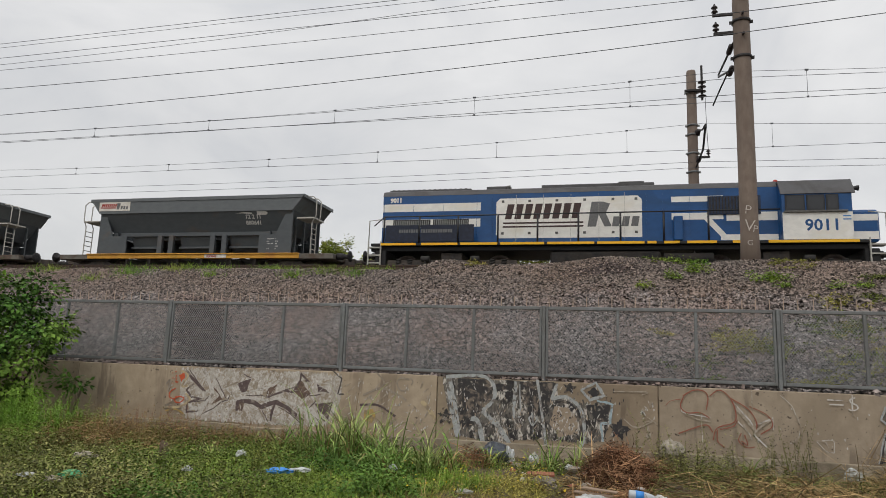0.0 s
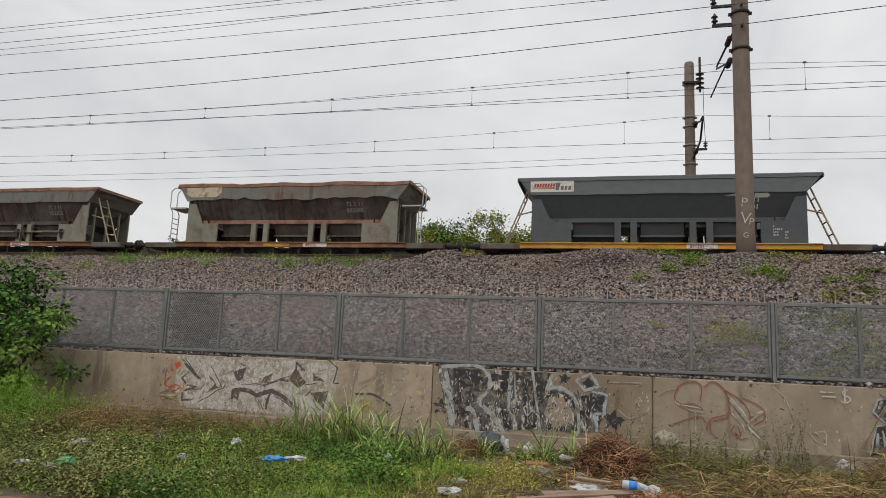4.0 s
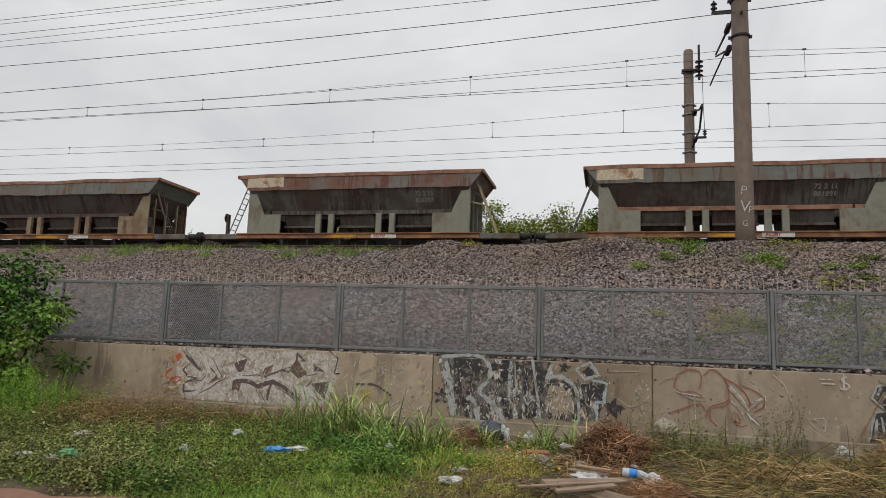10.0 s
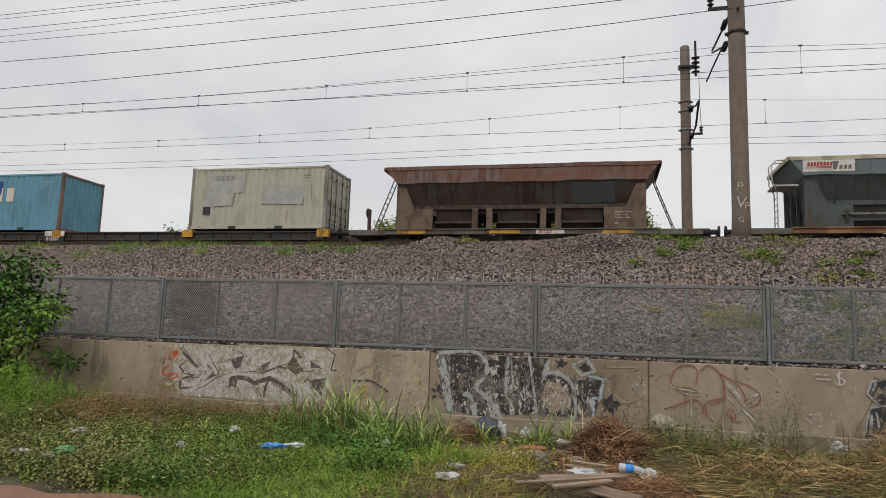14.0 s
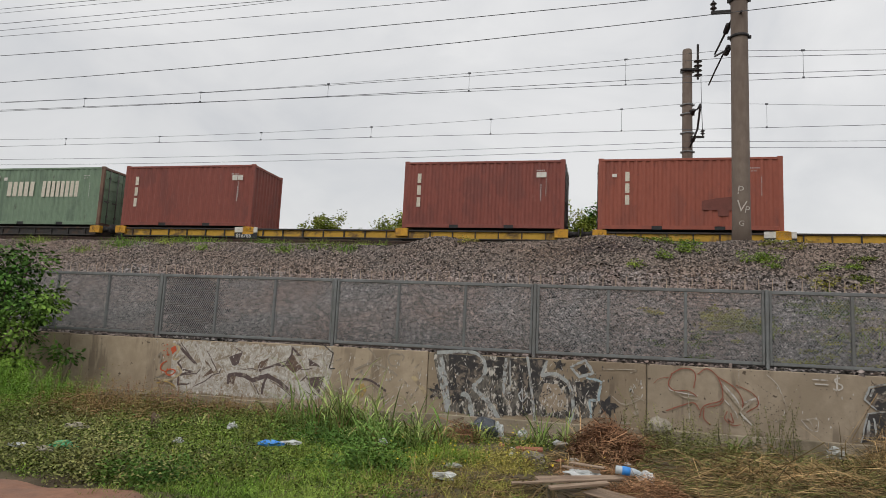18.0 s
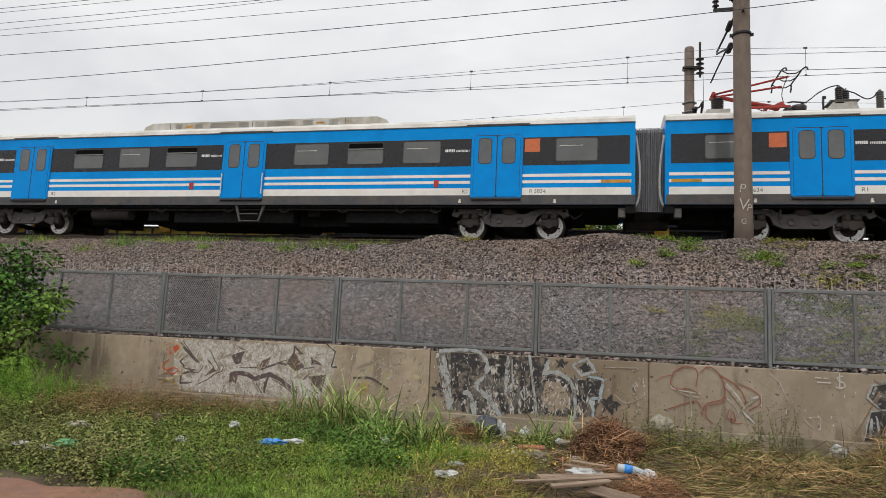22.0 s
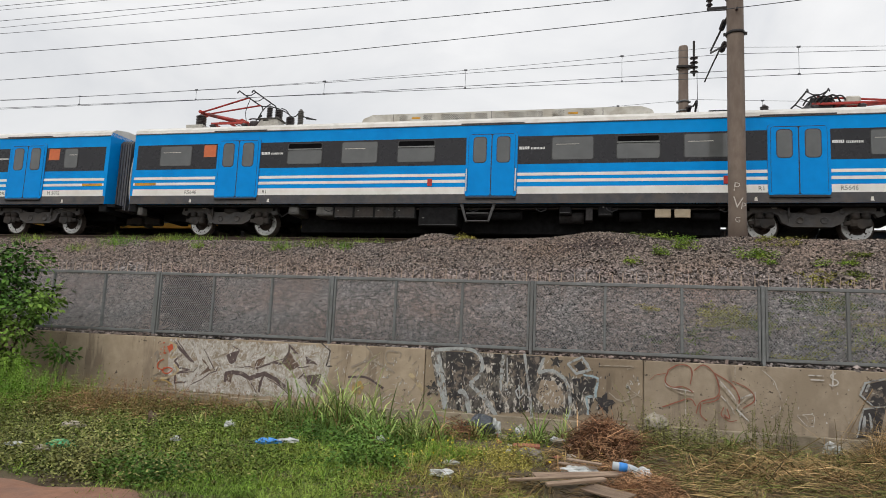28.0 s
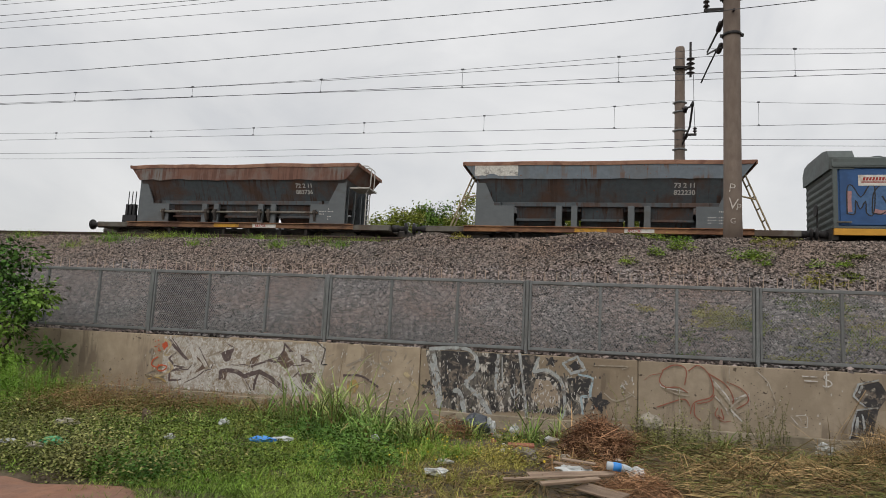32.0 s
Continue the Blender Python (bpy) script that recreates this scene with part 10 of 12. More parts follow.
bark = surface("bark", rgb(96, 82, 68), rgb(70, 60, 50), 9, 0.9, bump=0.4)


def blades(name, label, category, x, y, base, length, width, lean, mat, seed, up=1.0, curl=0.5):
    """Grass blades: tapering ribbons of three pieces that bend over."""
    rs = np.random.RandomState(seed)
    n = len(x)
    a = rs.uniform(0, 6.28, n)
    L = length * rs.uniform(0.5, 1.25, n)
    W = width * rs.uniform(0.6, 1.3, n)
    ln = np.abs(rs.normal(0, lean, n)) + 0.05
    dx, dy = np.cos(a), np.sin(a)
    b = rs.uniform(0, 6.28, n)
    wx, wy = np.cos(b), np.sin(b)
    rows = []
    for t, wd in ((0.0, 1.0), (0.4, 0.9), (0.75, 0.6), (1.0, 0.08)):
        out = L * (ln * t + curl * ln * t * t)
        h = L * up * (t - 0.35 * np.clip(ln, 0, 1.4) * t * t)
        for s in (-0.5, 0.5):
            rows.append(np.stack([x + dx * out + wx * W * wd * s, y + dy * out + wy * W * wd * s, base + h], -1))
    v = np.stack(rows, 1).reshape(-1, 3)
    i = np.arange(n)[:, None] * 8
    f = np.concatenate([i + np.array([[0, 1, 3, 2]]), i + np.array([[2, 3, 5, 4]]), i + np.array([[4, 5, 7, 6]])])
    return cloud_mesh(name, v, f, mat, label, category)


def leaf_points(centres, size, seed, flat=0.5, aspect=0.55):
    """Small folded leaves at random tilts: corners and faces."""
    rs = np.random.RandomState(seed)
    n = len(centres)
    d = rs.normal(0, 1, (n, 3)) * np.array([1, 1, flat])
    d /= np.linalg.norm(d, axis=1)[:, None] + 1e-9
    u = np.cross(d, rs.normal(0, 1, (n, 3)) * np.array([flat, flat, 1]) + np.array([0, 0, 0.2]))
    u /= np.linalg.norm(u, axis=1)[:, None] + 1e-9
    nn = np.cross(d, u)
    s = (size * rs.uniform(0.6, 1.35, n))[:, None]
    mid = centres + d * s * 0.45
    v = np.stack([centres, mid + u * s * aspect * 0.5 + nn * s * 0.08, centres + d * s, mid - u * s * aspect * 0.5 + nn * s * 0.08], 1).reshape(-1, 3)
    f = np.arange(n)[:, None] * 4 + np.array([[0, 1, 2, 3]])
    return v, f


def leaves(name, label, category, centres, size, mat, seed, flat=0.5, aspect=0.55):
    v, f = leaf_points(np.asarray(centres), size, seed, flat, aspect)
    return cloud_mesh(name, v, f, mat, label, category)


def scatter(n, x0, x1, y0, y1, seed, patch=1.2, cut=-0.1):
    """Uneven places in a field: gaps where the ripples are low."""
    rs = np.random.RandomState(seed)
    x, y = rs.uniform(x0, x1, n * 2), rs.uniform(y0, y1, n * 2)
    keep = ripple(x, y, patch, seed % 7) + rs.normal(0, 0.12, n * 2) > cut
    return x[keep][:n], y[keep][:n]


def on_ground(x, y):
    return ground_height(x, y) - 0.01


def open_ground(cx, cy):
    """Leaves the trampled place round the planks free of plants."""
    keep = ((cx + 0.15) / 0.8) ** 2 + ((cy - 7.8) / 1.0) ** 2 > 1
    return cx[keep], cy[keep]


def tufts(name, label, cx, cy, k, length, width, lean, mat, seed, spread=0.05, droop=0.5, category="grass", lift=0.0):
    """Tufts of k blades each, which rise from one root, lean outwards and bend over at the tip."""
    rs = np.random.RandomState(seed)
    cx, cy = open_ground(cx, cy)
    m = len(cx)
    size = np.repeat(rs.gamma(7, 1 / 7, m), k)
    n = m * k
    az = rs.uniform(0, 6.28, n)
    q = rs.uniform(0, 1, n)
    x, y = np.repeat(cx, k) + np.cos(az) * spread * q, np.repeat(cy, k) + np.sin(az) * spread * q
    L = length * size * rs.uniform(0.45, 1.2, n)
    W = width * rs.uniform(0.6, 1.3, n)
    ln = lean * (0.25 + q) * rs.uniform(0.4, 1.5, n)
    az = az + rs.normal(0, 0.5, n)
    dx, dy = np.cos(az), np.sin(az)
    tw = az + 1.57 + rs.normal(0, 0.6, n)
    wx, wy = np.cos(tw), np.sin(tw)
    base = on_ground(x, y) + lift
    dr = droop * rs.uniform(0.3, 1.7, n)
    rows, px_, pz_ = [], np.zeros(n), np.zeros(n)
    ts = (0.0, 0.3, 0.58, 0.8, 1.0)
    for a, (t, wd) in enumerate(zip(ts, (0.8, 1.0, 0.85, 0.55, 0.06))):
        if a:
            ang = np.clip(ln + dr * t * t * 1.6, 0, 2.6)
            st = L * (t - ts[a - 1])
            px_, pz_ = px_ + np.sin(ang) * st, pz_ + np.cos(ang) * st
        for sd in (-0.5, 0.5):
            rows.append(np.stack([x + dx * px_ + wx * W * wd * sd, y + dy * px_ + wy * W * wd * sd, base + np.maximum(pz_, 0.004)], -1))
    v = np.stack(rows, 1).reshape(-1, 3)
    v[:, 1] = np.minimum(v[:, 1], WALL_Y - 0.045)
    i = np.arange(n)[:, None] * 10
    f = np.concatenate([i + np.array([[2 * a, 2 * a + 1, 2 * a + 3, 2 * a + 2]]) for a in range(4)])
    return cloud_mesh(name, v, f, mat, label, category)


def weeds(name, label, cx, cy, height, leaf, per, mat, seed, aspect=0.5, sway=0.25, flat=0.35, category="weeds"):
    """Upright leafy plants: leaves in whorls round leaning stems, large below and small above."""
    rs = np.random.RandomState(seed)
    m = len(cx)
    H = height * rs.gamma(6, 1 / 6, m)
    lx, ly = rs.normal(0, sway, m), rs.normal(0, sway, m)
    n = m * per
    k = np.repeat(np.arange(m), per)
    t = rs.uniform(0.15, 1.0, n) ** 0.7
    az = rs.uniform(0, 6.28, n)
    stem = np.stack([cx[k] + lx[k] * H[k] * t, cy[k] + ly[k] * H[k] * t, on_ground(cx, cy)[k] + H[k] * t], -1)
    s = (leaf * (1.25 - 0.7 * t) * rs.uniform(0.6, 1.3, n))[:, None]
    up = rs.normal(flat, 0.35, n)
    d = np.stack([np.cos(az), np.sin(az), up], -1)
    d /= np.linalg.norm(d, axis=1)[:, None]
    u = np.stack([-np.sin(az), np.cos(az), rs.normal(0, 0.3, n)], -1)
    nn = np.cross(d, u)
    root = stem + d * s * 0.25
    mid = root + d * s * 0.5
    v = np.stack([root, mid + u * s * aspect * 0.5 + nn * s * 0.1, root + d * s - nn * s * 0.12, mid - u * s * aspect * 0.5 + nn * s * 0.1], 1).reshape(-1, 3)
    v[:, 1] = np.minimum(v[:, 1], WALL_Y - 0.045)
    f = np.arange(n)[:, None] * 4 + np.array([[0, 1, 2, 3]])
    cloud_mesh(name, v, f, mat, label, category)
    # stems
    w = 0.004
    b = np.stack([cx, cy, on_ground(cx, cy)], -1)
    tp = b + np.stack([lx * H, ly * H, H], -1)
    v = np.stack([b - (w, 0, 0), b + (w, 0, 0), tp + (w * 0.4, 0, 0), tp - (w * 0.4, 0, 0)], 1).reshape(-1, 3)
    f = np.arange(m)[:, None] * 4 + np.array([[0, 1, 2, 3]])
    return cloud_mesh("weed_stems", v, f, mat, "thin stems of leafy weeds", category)


def spot(n, cx, cy, rx, ry, seed):
    rs = np.random.RandomState(seed)
    x, y = rs.normal(cx, rx * 0.5, n), rs.normal(cy, ry * 0.5, n)
    return x, np.minimum(y, 11.8)


def six_leaves(name, label, category, root, d, n, size, mat, aspect=0.55, droop=0.15):
    """Leaves of six corners: from root along d, lying across n, bent down at the tip."""
    d = d / (np.linalg.norm(d, axis=1)[:, None] + 1e-9)
    u = np.cross(d, n)
    u /= np.linalg.norm(u, axis=1)[:, None] + 1e-9
    nn = np.cross(u, d)
    s = size[:, None]
    w = s * aspect * 0.5
    v = np.stack([root, root + d * s * 0.3 + u * w * 0.9, root + d * s * 0.68 + u * w * 0.8 - nn * s * droop * 0.4, root + d * s - nn * s * droop,
                  root + d * s * 0.68 - u * w * 0.8 - nn * s * droop * 0.4, root + d * s * 0.3 - u * w * 0.9], 1).reshape(-1, 3)
    v[:, 1] = np.where((v[:, 1] > WALL_Y - 0.05) & (v[:, 1] < WALL_Y + 0.06) & (v[:, 2] < WALL_TOP), WALL_Y - 0.05, v[:, 1])
    return cloud_mesh(name, v, np.arange(len(root))[:, None] * 6 + np.arange(6)[None], mat, label, category)


def mounds(name, label, cx, cy, base, r, h, leaf, per, mat, seed, aspect=0.55, category="weeds", rise=0.35):
    """Low domed plants: leaves over the dome of each, pointing outwards and tilted to the sky."""
    rs = np.random.RandomState(seed)
    m = len(cx)
    R = r * rs.gamma(7, 1 / 7, m)
    Hh = h * rs.gamma(7, 1 / 7, m)
    n = m * per
    k = np.repeat(np.arange(m), per)
    az = rs.uniform(0, 6.28, n)
    el = np.arcsin(rs.uniform(0.0, 1.0, n))
    q = 0.45 + 0.55 * np.sqrt(rs.uniform(0, 1, n))
    lump = 1 + 0.25 * np.sin(az * 3 + k * 1.7) + 0.15 * np.sin(az * 5 + k * 0.9)
    ox, oy, oz = np.cos(az) * np.cos(el), np.sin(az) * np.cos(el), np.sin(el)
    root = np.stack([cx[k] + ox * R[k] * q * lump, cy[k] + oy * R[k] * q * lump, base[k] + oz * Hh[k] * q * lump + 0.01], -1)
    d = np.stack([np.cos(az), np.sin(az), rise * oz], -1) + rs.normal(0, 0.45, (n, 3))
    nn = np.stack([ox * 0.6, oy * 0.6, oz * 0.5 + 0.6], -1) + rs.normal(0, 0.3, (n, 3))
    return six_leaves(name, label, category, root, d, nn, leaf * rs.uniform(0.6, 1.35, n), mat, aspect)


def ground_mounds(name, label, x, y, *args, **kw):
    x, y = open_ground(x, y)
    keep = (y > 5.7 + 0.1 * (x + 5)) & (y < 11.85)
    return mounds(name, label, x[keep], y[keep], on_ground(x[keep], y[keep]), *args, **kw)


def tangle(name, label, x, y, h, length, width, mat, seed, category="dry grass", flat=0.3, way=0.3):
    """Long thin stems that lie across one another, each bowed and with a drooping end."""
    rs = np.random.RandomState(seed)
    n = len(x)
    az = rs.normal(way, 1.3, n) + np.where(rs.uniform(0, 1, n) < 0.5, 3.14, 0)
    L = length * rs.gamma(6, 1 / 6, n)
    W = width * rs.uniform(0.6, 1.4, n)
    z0 = on_ground(x, y) + h * rs.uniform(0.0, 1.0, n) ** 1.6 * (0.7 + 0.6 * (ripple(x, y, 0.9, seed % 5) + 0.5))
    lift = rs.normal(flat, 0.25, n)
    bow = rs.normal(0, 0.2, n)
    rows = []
    for t, wd in ((0.0, 0.9), (0.35, 1.0), (0.7, 0.8), (1.0, 0.2)):
        a = az + bow * t
        px_, py_ = x + np.cos(a) * L * (t - 0.4), y + np.sin(a) * L * (t - 0.4)
        pz_ = np.maximum(z0 + L * lift * (t - 0.7 * t * t), on_ground(x, y) + 0.006)
        for sd in (-0.5, 0.5):
            rows.append(np.stack([px_ - np.sin(a) * W * wd * sd, np.minimum(py_ + np.cos(a) * W * wd * sd, WALL_Y - 0.05), pz_ + W * wd * sd * 0.7], -1))
    v = np.stack(rows, 1).reshape(-1, 3)
    i = np.arange(n)[:, None] * 8
    f = np.concatenate([i + np.array([[2 * a, 2 * a + 1, 2 * a + 3, 2 * a + 2]]) for a in range(3)])
    return cloud_mesh(name, v, f, mat, label, category)


leaf_low = leaf_mat("leaf_low", rgb(98, 122, 56), rgb(68, 90, 40), rgb(120, 126, 68), 0.85)
leaf_yellow = leaf_mat("leaf_yellow", rgb(150, 154, 76), rgb(116, 124, 60), rgb(168, 158, 92), 0.5)
leaf_red = leaf_mat("leaf_red", rgb(136, 116, 80), rgb(102, 90, 60), rgb(114, 120, 70), 0.5)
stem_olive = leaf_mat("stem_olive", rgb(114, 112, 67), rgb(76, 78, 46), rgb(100, 118, 62), 0.8)
straw_dull = leaf_mat("straw_dull", rgb(128, 106, 78), rgb(84, 68, 51), rgb(86, 82, 52), 0.9)
# short grass over the green half
x, y = scatter(2300, -13, -1.6, 5.9, 11.6, 1, 1.2, -0.4)
tufts("grass", "short green grass over the rough ground", x, y, 8, 0.11, 0.007, 0.9, grass_green, 1, 0.07, 0.7)
x, y = scatter(3000, -4.4, -2.3, 5.8, 8.9, 2, 0.9, -0.5)
tufts("grass", "bright green fine grass tufts", x, y, 10, 0.085, 0.005, 0.9, grass_bright, 2, 0.06, 0.7)
x, y = scatter(330, -2.4, -0.7, 6.4, 9.6, 3, 0.8, -0.2)
tufts("grass", "yellow green grass with wild flowers", x, y, 9, 0.14, 0.006, 0.8, leaf_yellow, 3, 0.06, 0.7)
x, y = scatter(700, 0.4, 7.0, 6.6, 11.8, 4, 0.9, -0.1)
tufts("grass", "green grass growing through dry straw", x, y, 7, 0.17, 0.006, 0.9, grass_green, 4, 0.06, 0.9)
x, y = scatter(1500, -9.5, -2.0, 6.1, 10.8, 15, 0.7, -0.2)
tufts("grass", "thin green grass standing among leafy weeds", x, y, 7, 0.2, 0.006, 0.5, grass_bright, 15, 0.06, 0.9)
x, y = scatter(500, -9.0, -2.0, 6.1, 11.2, 16, 0.6, 0.05)
tufts("grass", "yellowed grass among leafy weeds", x, y, 6, 0.18, 0.006, 0.8, leaf_yellow, 16, 0.06, 0.8)
x, y = scatter(700, -4.7, -2.2, 5.1, 6.2, 17, 0.7, -0.5)
tufts("grass", "short green grass at the edge of the path", x, y, 9, 0.1, 0.006, 0.9, grass_green, 17, 0.06, 0.7)
# low leafy carpet, then thicker plants patch by patch
x, y = scatter(950, -9.4, -1.7, 5.9, 11.3, 12, 0.8, -0.15)
ground_mounds("leafy_weeds", "carpet of low green leafy weeds", x, y, 0.14, 0.08, 0.028, 36, leaf_low, 12)
x, y = scatter(420, -6.5, -2.0, 5.9, 9.6, 13, 0.7, -0.2)
ground_mounds("leafy_weeds", "carpet of low bright green weeds", x, y, 0.13, 0.07, 0.025, 38, grass_bright, 13)
LEAFY = ((-6.3, 6.6, 1.4, 0.8, 80, 0.2, 0.22, 0.046, 66, leaf_grey, "dull green leafy weeds along the path edge"), (-5.1, 6.3, 1.0, 0.45, 62, 0.2, 0.2, 0.046, 66, leaf_grey, "dull green leafy weeds along the path edge"),
         (-4.55, 6.2, 0.6, 0.35, 30, 0.2, 0.2, 0.046, 66, leaf_dark, "dark green leafy weeds along the path edge"), (-4.1, 7.0, 0.9, 0.7, 46, 0.17, 0.15, 0.042, 56, leaf_low, "green leafy weeds among grass"),
         (-5.6, 9.0, 1.3, 0.8, 110, 0.18, 0.17, 0.042, 50, grass_green, "green leafy weeds among grass"), (-7.0, 8.2, 1.4, 0.9, 120, 0.18, 0.16, 0.042, 50, leaf_grey, "dull green leafy weeds beside the path"),
         (-5.6, 7.6, 1.3, 0.6, 80, 0.17, 0.15, 0.042, 50, leaf_low, "green leafy weeds among grass"), (-2.75, 7.75, 0.6, 0.38, 34, 0.2, 0.19, 0.055, 60, leaf_dark, "low dark green leafy bush in the grass"),
         (-3.5, 9.2, 1.0, 0.5, 74, 0.2, 0.2, 0.055, 44, leaf_dark, "dark green leafy weeds under reed grass"), (-6.4, 11.25, 1.9, 0.4, 90, 0.13, 0.13, 0.036, 36, leaf_low, "low green weeds along the foot of the wall"),
         (-3.6, 10.6, 1.0, 0.5, 40, 0.16, 0.16, 0.045, 40, leaf_dark, "dark green weeds along the foot of the wall"), (-1.25, 8.7, 0.55, 0.7, 62, 0.15, 0.2, 0.03, 50, leaf_yellow, "thin yellow green weeds with small flowers"),
         (1.3, 11.1, 0.7, 0.4, 36, 0.15, 0.34, 0.036, 46, leaf_grey, "thin green weeds standing along the wall"), (2.6, 9.9, 2.2, 1.3, 150, 0.14, 0.15, 0.034, 40, leaf_grey, "low green weeds among dry straw"),
         (-8.6, 8.6, 1.0, 0.8, 90, 0.2, 0.22, 0.034, 66, stem_olive, "olive leafy weeds"), (-7.7, 10.0, 1.1, 0.6, 90, 0.18, 0.26, 0.042, 50, leaf_red, "reddish brown leafy weeds near the wall"),
         (-9.6, 8.0, 1.2, 0.9, 90, 0.22, 0.26, 0.034, 66, grass_green, "green leafy weeds"), (-1.0, 10.6, 0.8, 0.5, 34, 0.15, 0.12, 0.04, 36, leaf_low, "low weeds among scraps at the wall"),
         (-6.9, 10.1, 1.5, 0.6, 100, 0.19, 0.2, 0.03, 60, stem_olive, "olive green weeds before the wall"), (-7.0, 10.6, 1.3, 0.5, 70, 0.17, 0.2, 0.04, 46, leaf_low, "green leafy weeds near the wall"),
         (-5.1, 10.4, 1.0, 0.6, 90, 0.18, 0.18, 0.04, 46, leaf_low, "green leafy weeds before the wall"), (-8.0, 10.0, 1.1, 0.6, 130, 0.18, 0.26, 0.03, 60, dry_weed, "reddish brown seeding weeds near the wall"), (-6.3, 11.2, 1.4, 0.3, 80, 0.16, 0.17, 0.03, 50, dry_weed, "reddish brown seeding weeds along the wall"), (-8.4, 7.4, 1.2, 0.7, 70, 0.19, 0.2, 0.034, 52, stem_olive, "olive green weeds beside the path"))
for k, (cx, cy, rx, ry, n, r, h, lf, per, mat, lab) in enumerate(LEAFY):
    x, y = spot(n, cx, cy, rx, ry, 110 + k)
    ground_mounds("leafy_weeds", lab, x, y, r * 1.1, h * 1.45, lf * 0.8, int(per * 1.5), mat, 110 + k)
# feathery bright weeds at the foot of the bush and in the grass
for k, (cx, cy, rx, ry, n, h) in enumerate(((-10.0, 9.7, 0.9, 0.7, 260, 0.56), (-9.3, 9.8, 0.5, 0.4, 110, 0.36), (-10.9, 9.2, 1.1, 0.7, 260, 0.5), (-1.8, 8.7, 0.5, 0.4, 70, 0.17), (-9.6, 10.9, 0.5, 0.3, 50, 0.4), (-9.3, 8.8, 0.9, 0.5, 150, 0.3))):
    x, y = spot(n, cx, cy, rx, ry, 130 + k)
    weeds("feathery_weeds", "bright green feathery weeds" + (" in the grass" if k == 3 else " under the bush"), x, y, h, 0.075 if k != 3 else 0.05, 64, leaf_fern, 130 + k, 0.16, 0.15, 0.7)
# dry straw on trampled earth and among the weeds
x, y = scatter(260, -2.6, 0.4, 6.0, 7.9, 7, 0.7, -0.2)
tufts("dry_grass", "short dry straw on trampled earth", x, y, 8, 0.16, 0.007, 1.4, straw, 7, 0.08, 0.5)
x, y = scatter(150, -9.5, -2.4, 6.3, 11.2, 9, 0.8, 0.0)
tufts("dry_grass", "scattered dry straw among green weeds", x, y, 7, 0.2, 0.006, 1.2, straw, 9, 0.07, 0.6)
for k, (n, x0, x1, y0, y1, h, ln, mat, lab) in enumerate(((4600, 0.4, 6.4, 7.4, 11.5, 0.17, 0.2, straw_dull, "tangled dry straw coloured grass lying over"), (5400, 0.5, 6.4, 7.4, 11.7, 0.2, 0.19, stem_olive, "olive green half-dry grass stems lying over"),
                                                          (800, 0.6, 6.4, 7.6, 11.6, 0.2, 0.34, straw, "tangled olive and grey grass stems"), (700, -2.4, 0.0, 6.3, 8.0, 0.05, 0.18, straw, "short dry stems on trampled earth"),
                                                          (1500, -9.4, -6.4, 8.6, 11.0, 0.36, 0.26, dry_weed, "dry brown stems among the weeds"), (500, -10.0, -5.0, 7.0, 9.5, 0.2, 0.3, stem_olive, "olive half-dry stems among the weeds"), (420, -8.2, -4.6, 10.6, 11.7, 0.14, 0.3, dry_weed, "dry brown stems along the foot of the wall"))):
    x, y = scatter(n, x0, x1, y0, y1, 140 + k, 1.0, -0.3)
    x, y = open_ground(x, y)
    tangle("dry_grass", lab, x, y, h, ln, 0.0048, mat, 140 + k)
x, y = spot(700, -0.9, 7.3, 0.8, 0.6, 149)
tangle("dry_grass", "flattened dry straw on trampled earth", x, y, 0.04, 0.2, 0.006, straw_dull, 149)
x, y = spot(130, -0.9, 7.3, 0.9, 0.6, 150)
tufts("grass", "thin grass tufts in flattened straw", x, y, 8, 0.13, 0.006, 0.9, leaf_yellow, 150, 0.06, 0.7)
x, y = spot(1100, 1.35, 7.9, 0.9, 0.8, 152)
tangle("dry_grass", "pale dry straw lying over beside the boards", x, y, 0.16, 0.22, 0.0055, straw, 152)
x, y = spot(160, -0.35, 6.9, 0.7, 0.35, 151)
tufts("grass", "green grass before the fallen boards", x, y, 8, 0.13, 0.006, 0.8, grass_bright, 151, 0.06, 0.8)
x, y = spot(420, -0.1, 8.2, 1.0, 1.0, 148)
tangle("dry_grass", "scraps of straw round the planks", x, y, 0.04, 0.16, 0.006, straw_dull, 148)
x, y = spot(80, 4.5, 11.0, 0.9, 0.8, 8)
tufts("dry_grass", "tall dry grass leaning against the wall", x, y, 10, 0.7, 0.008, 0.7, straw, 8, 0.1, 1.0)
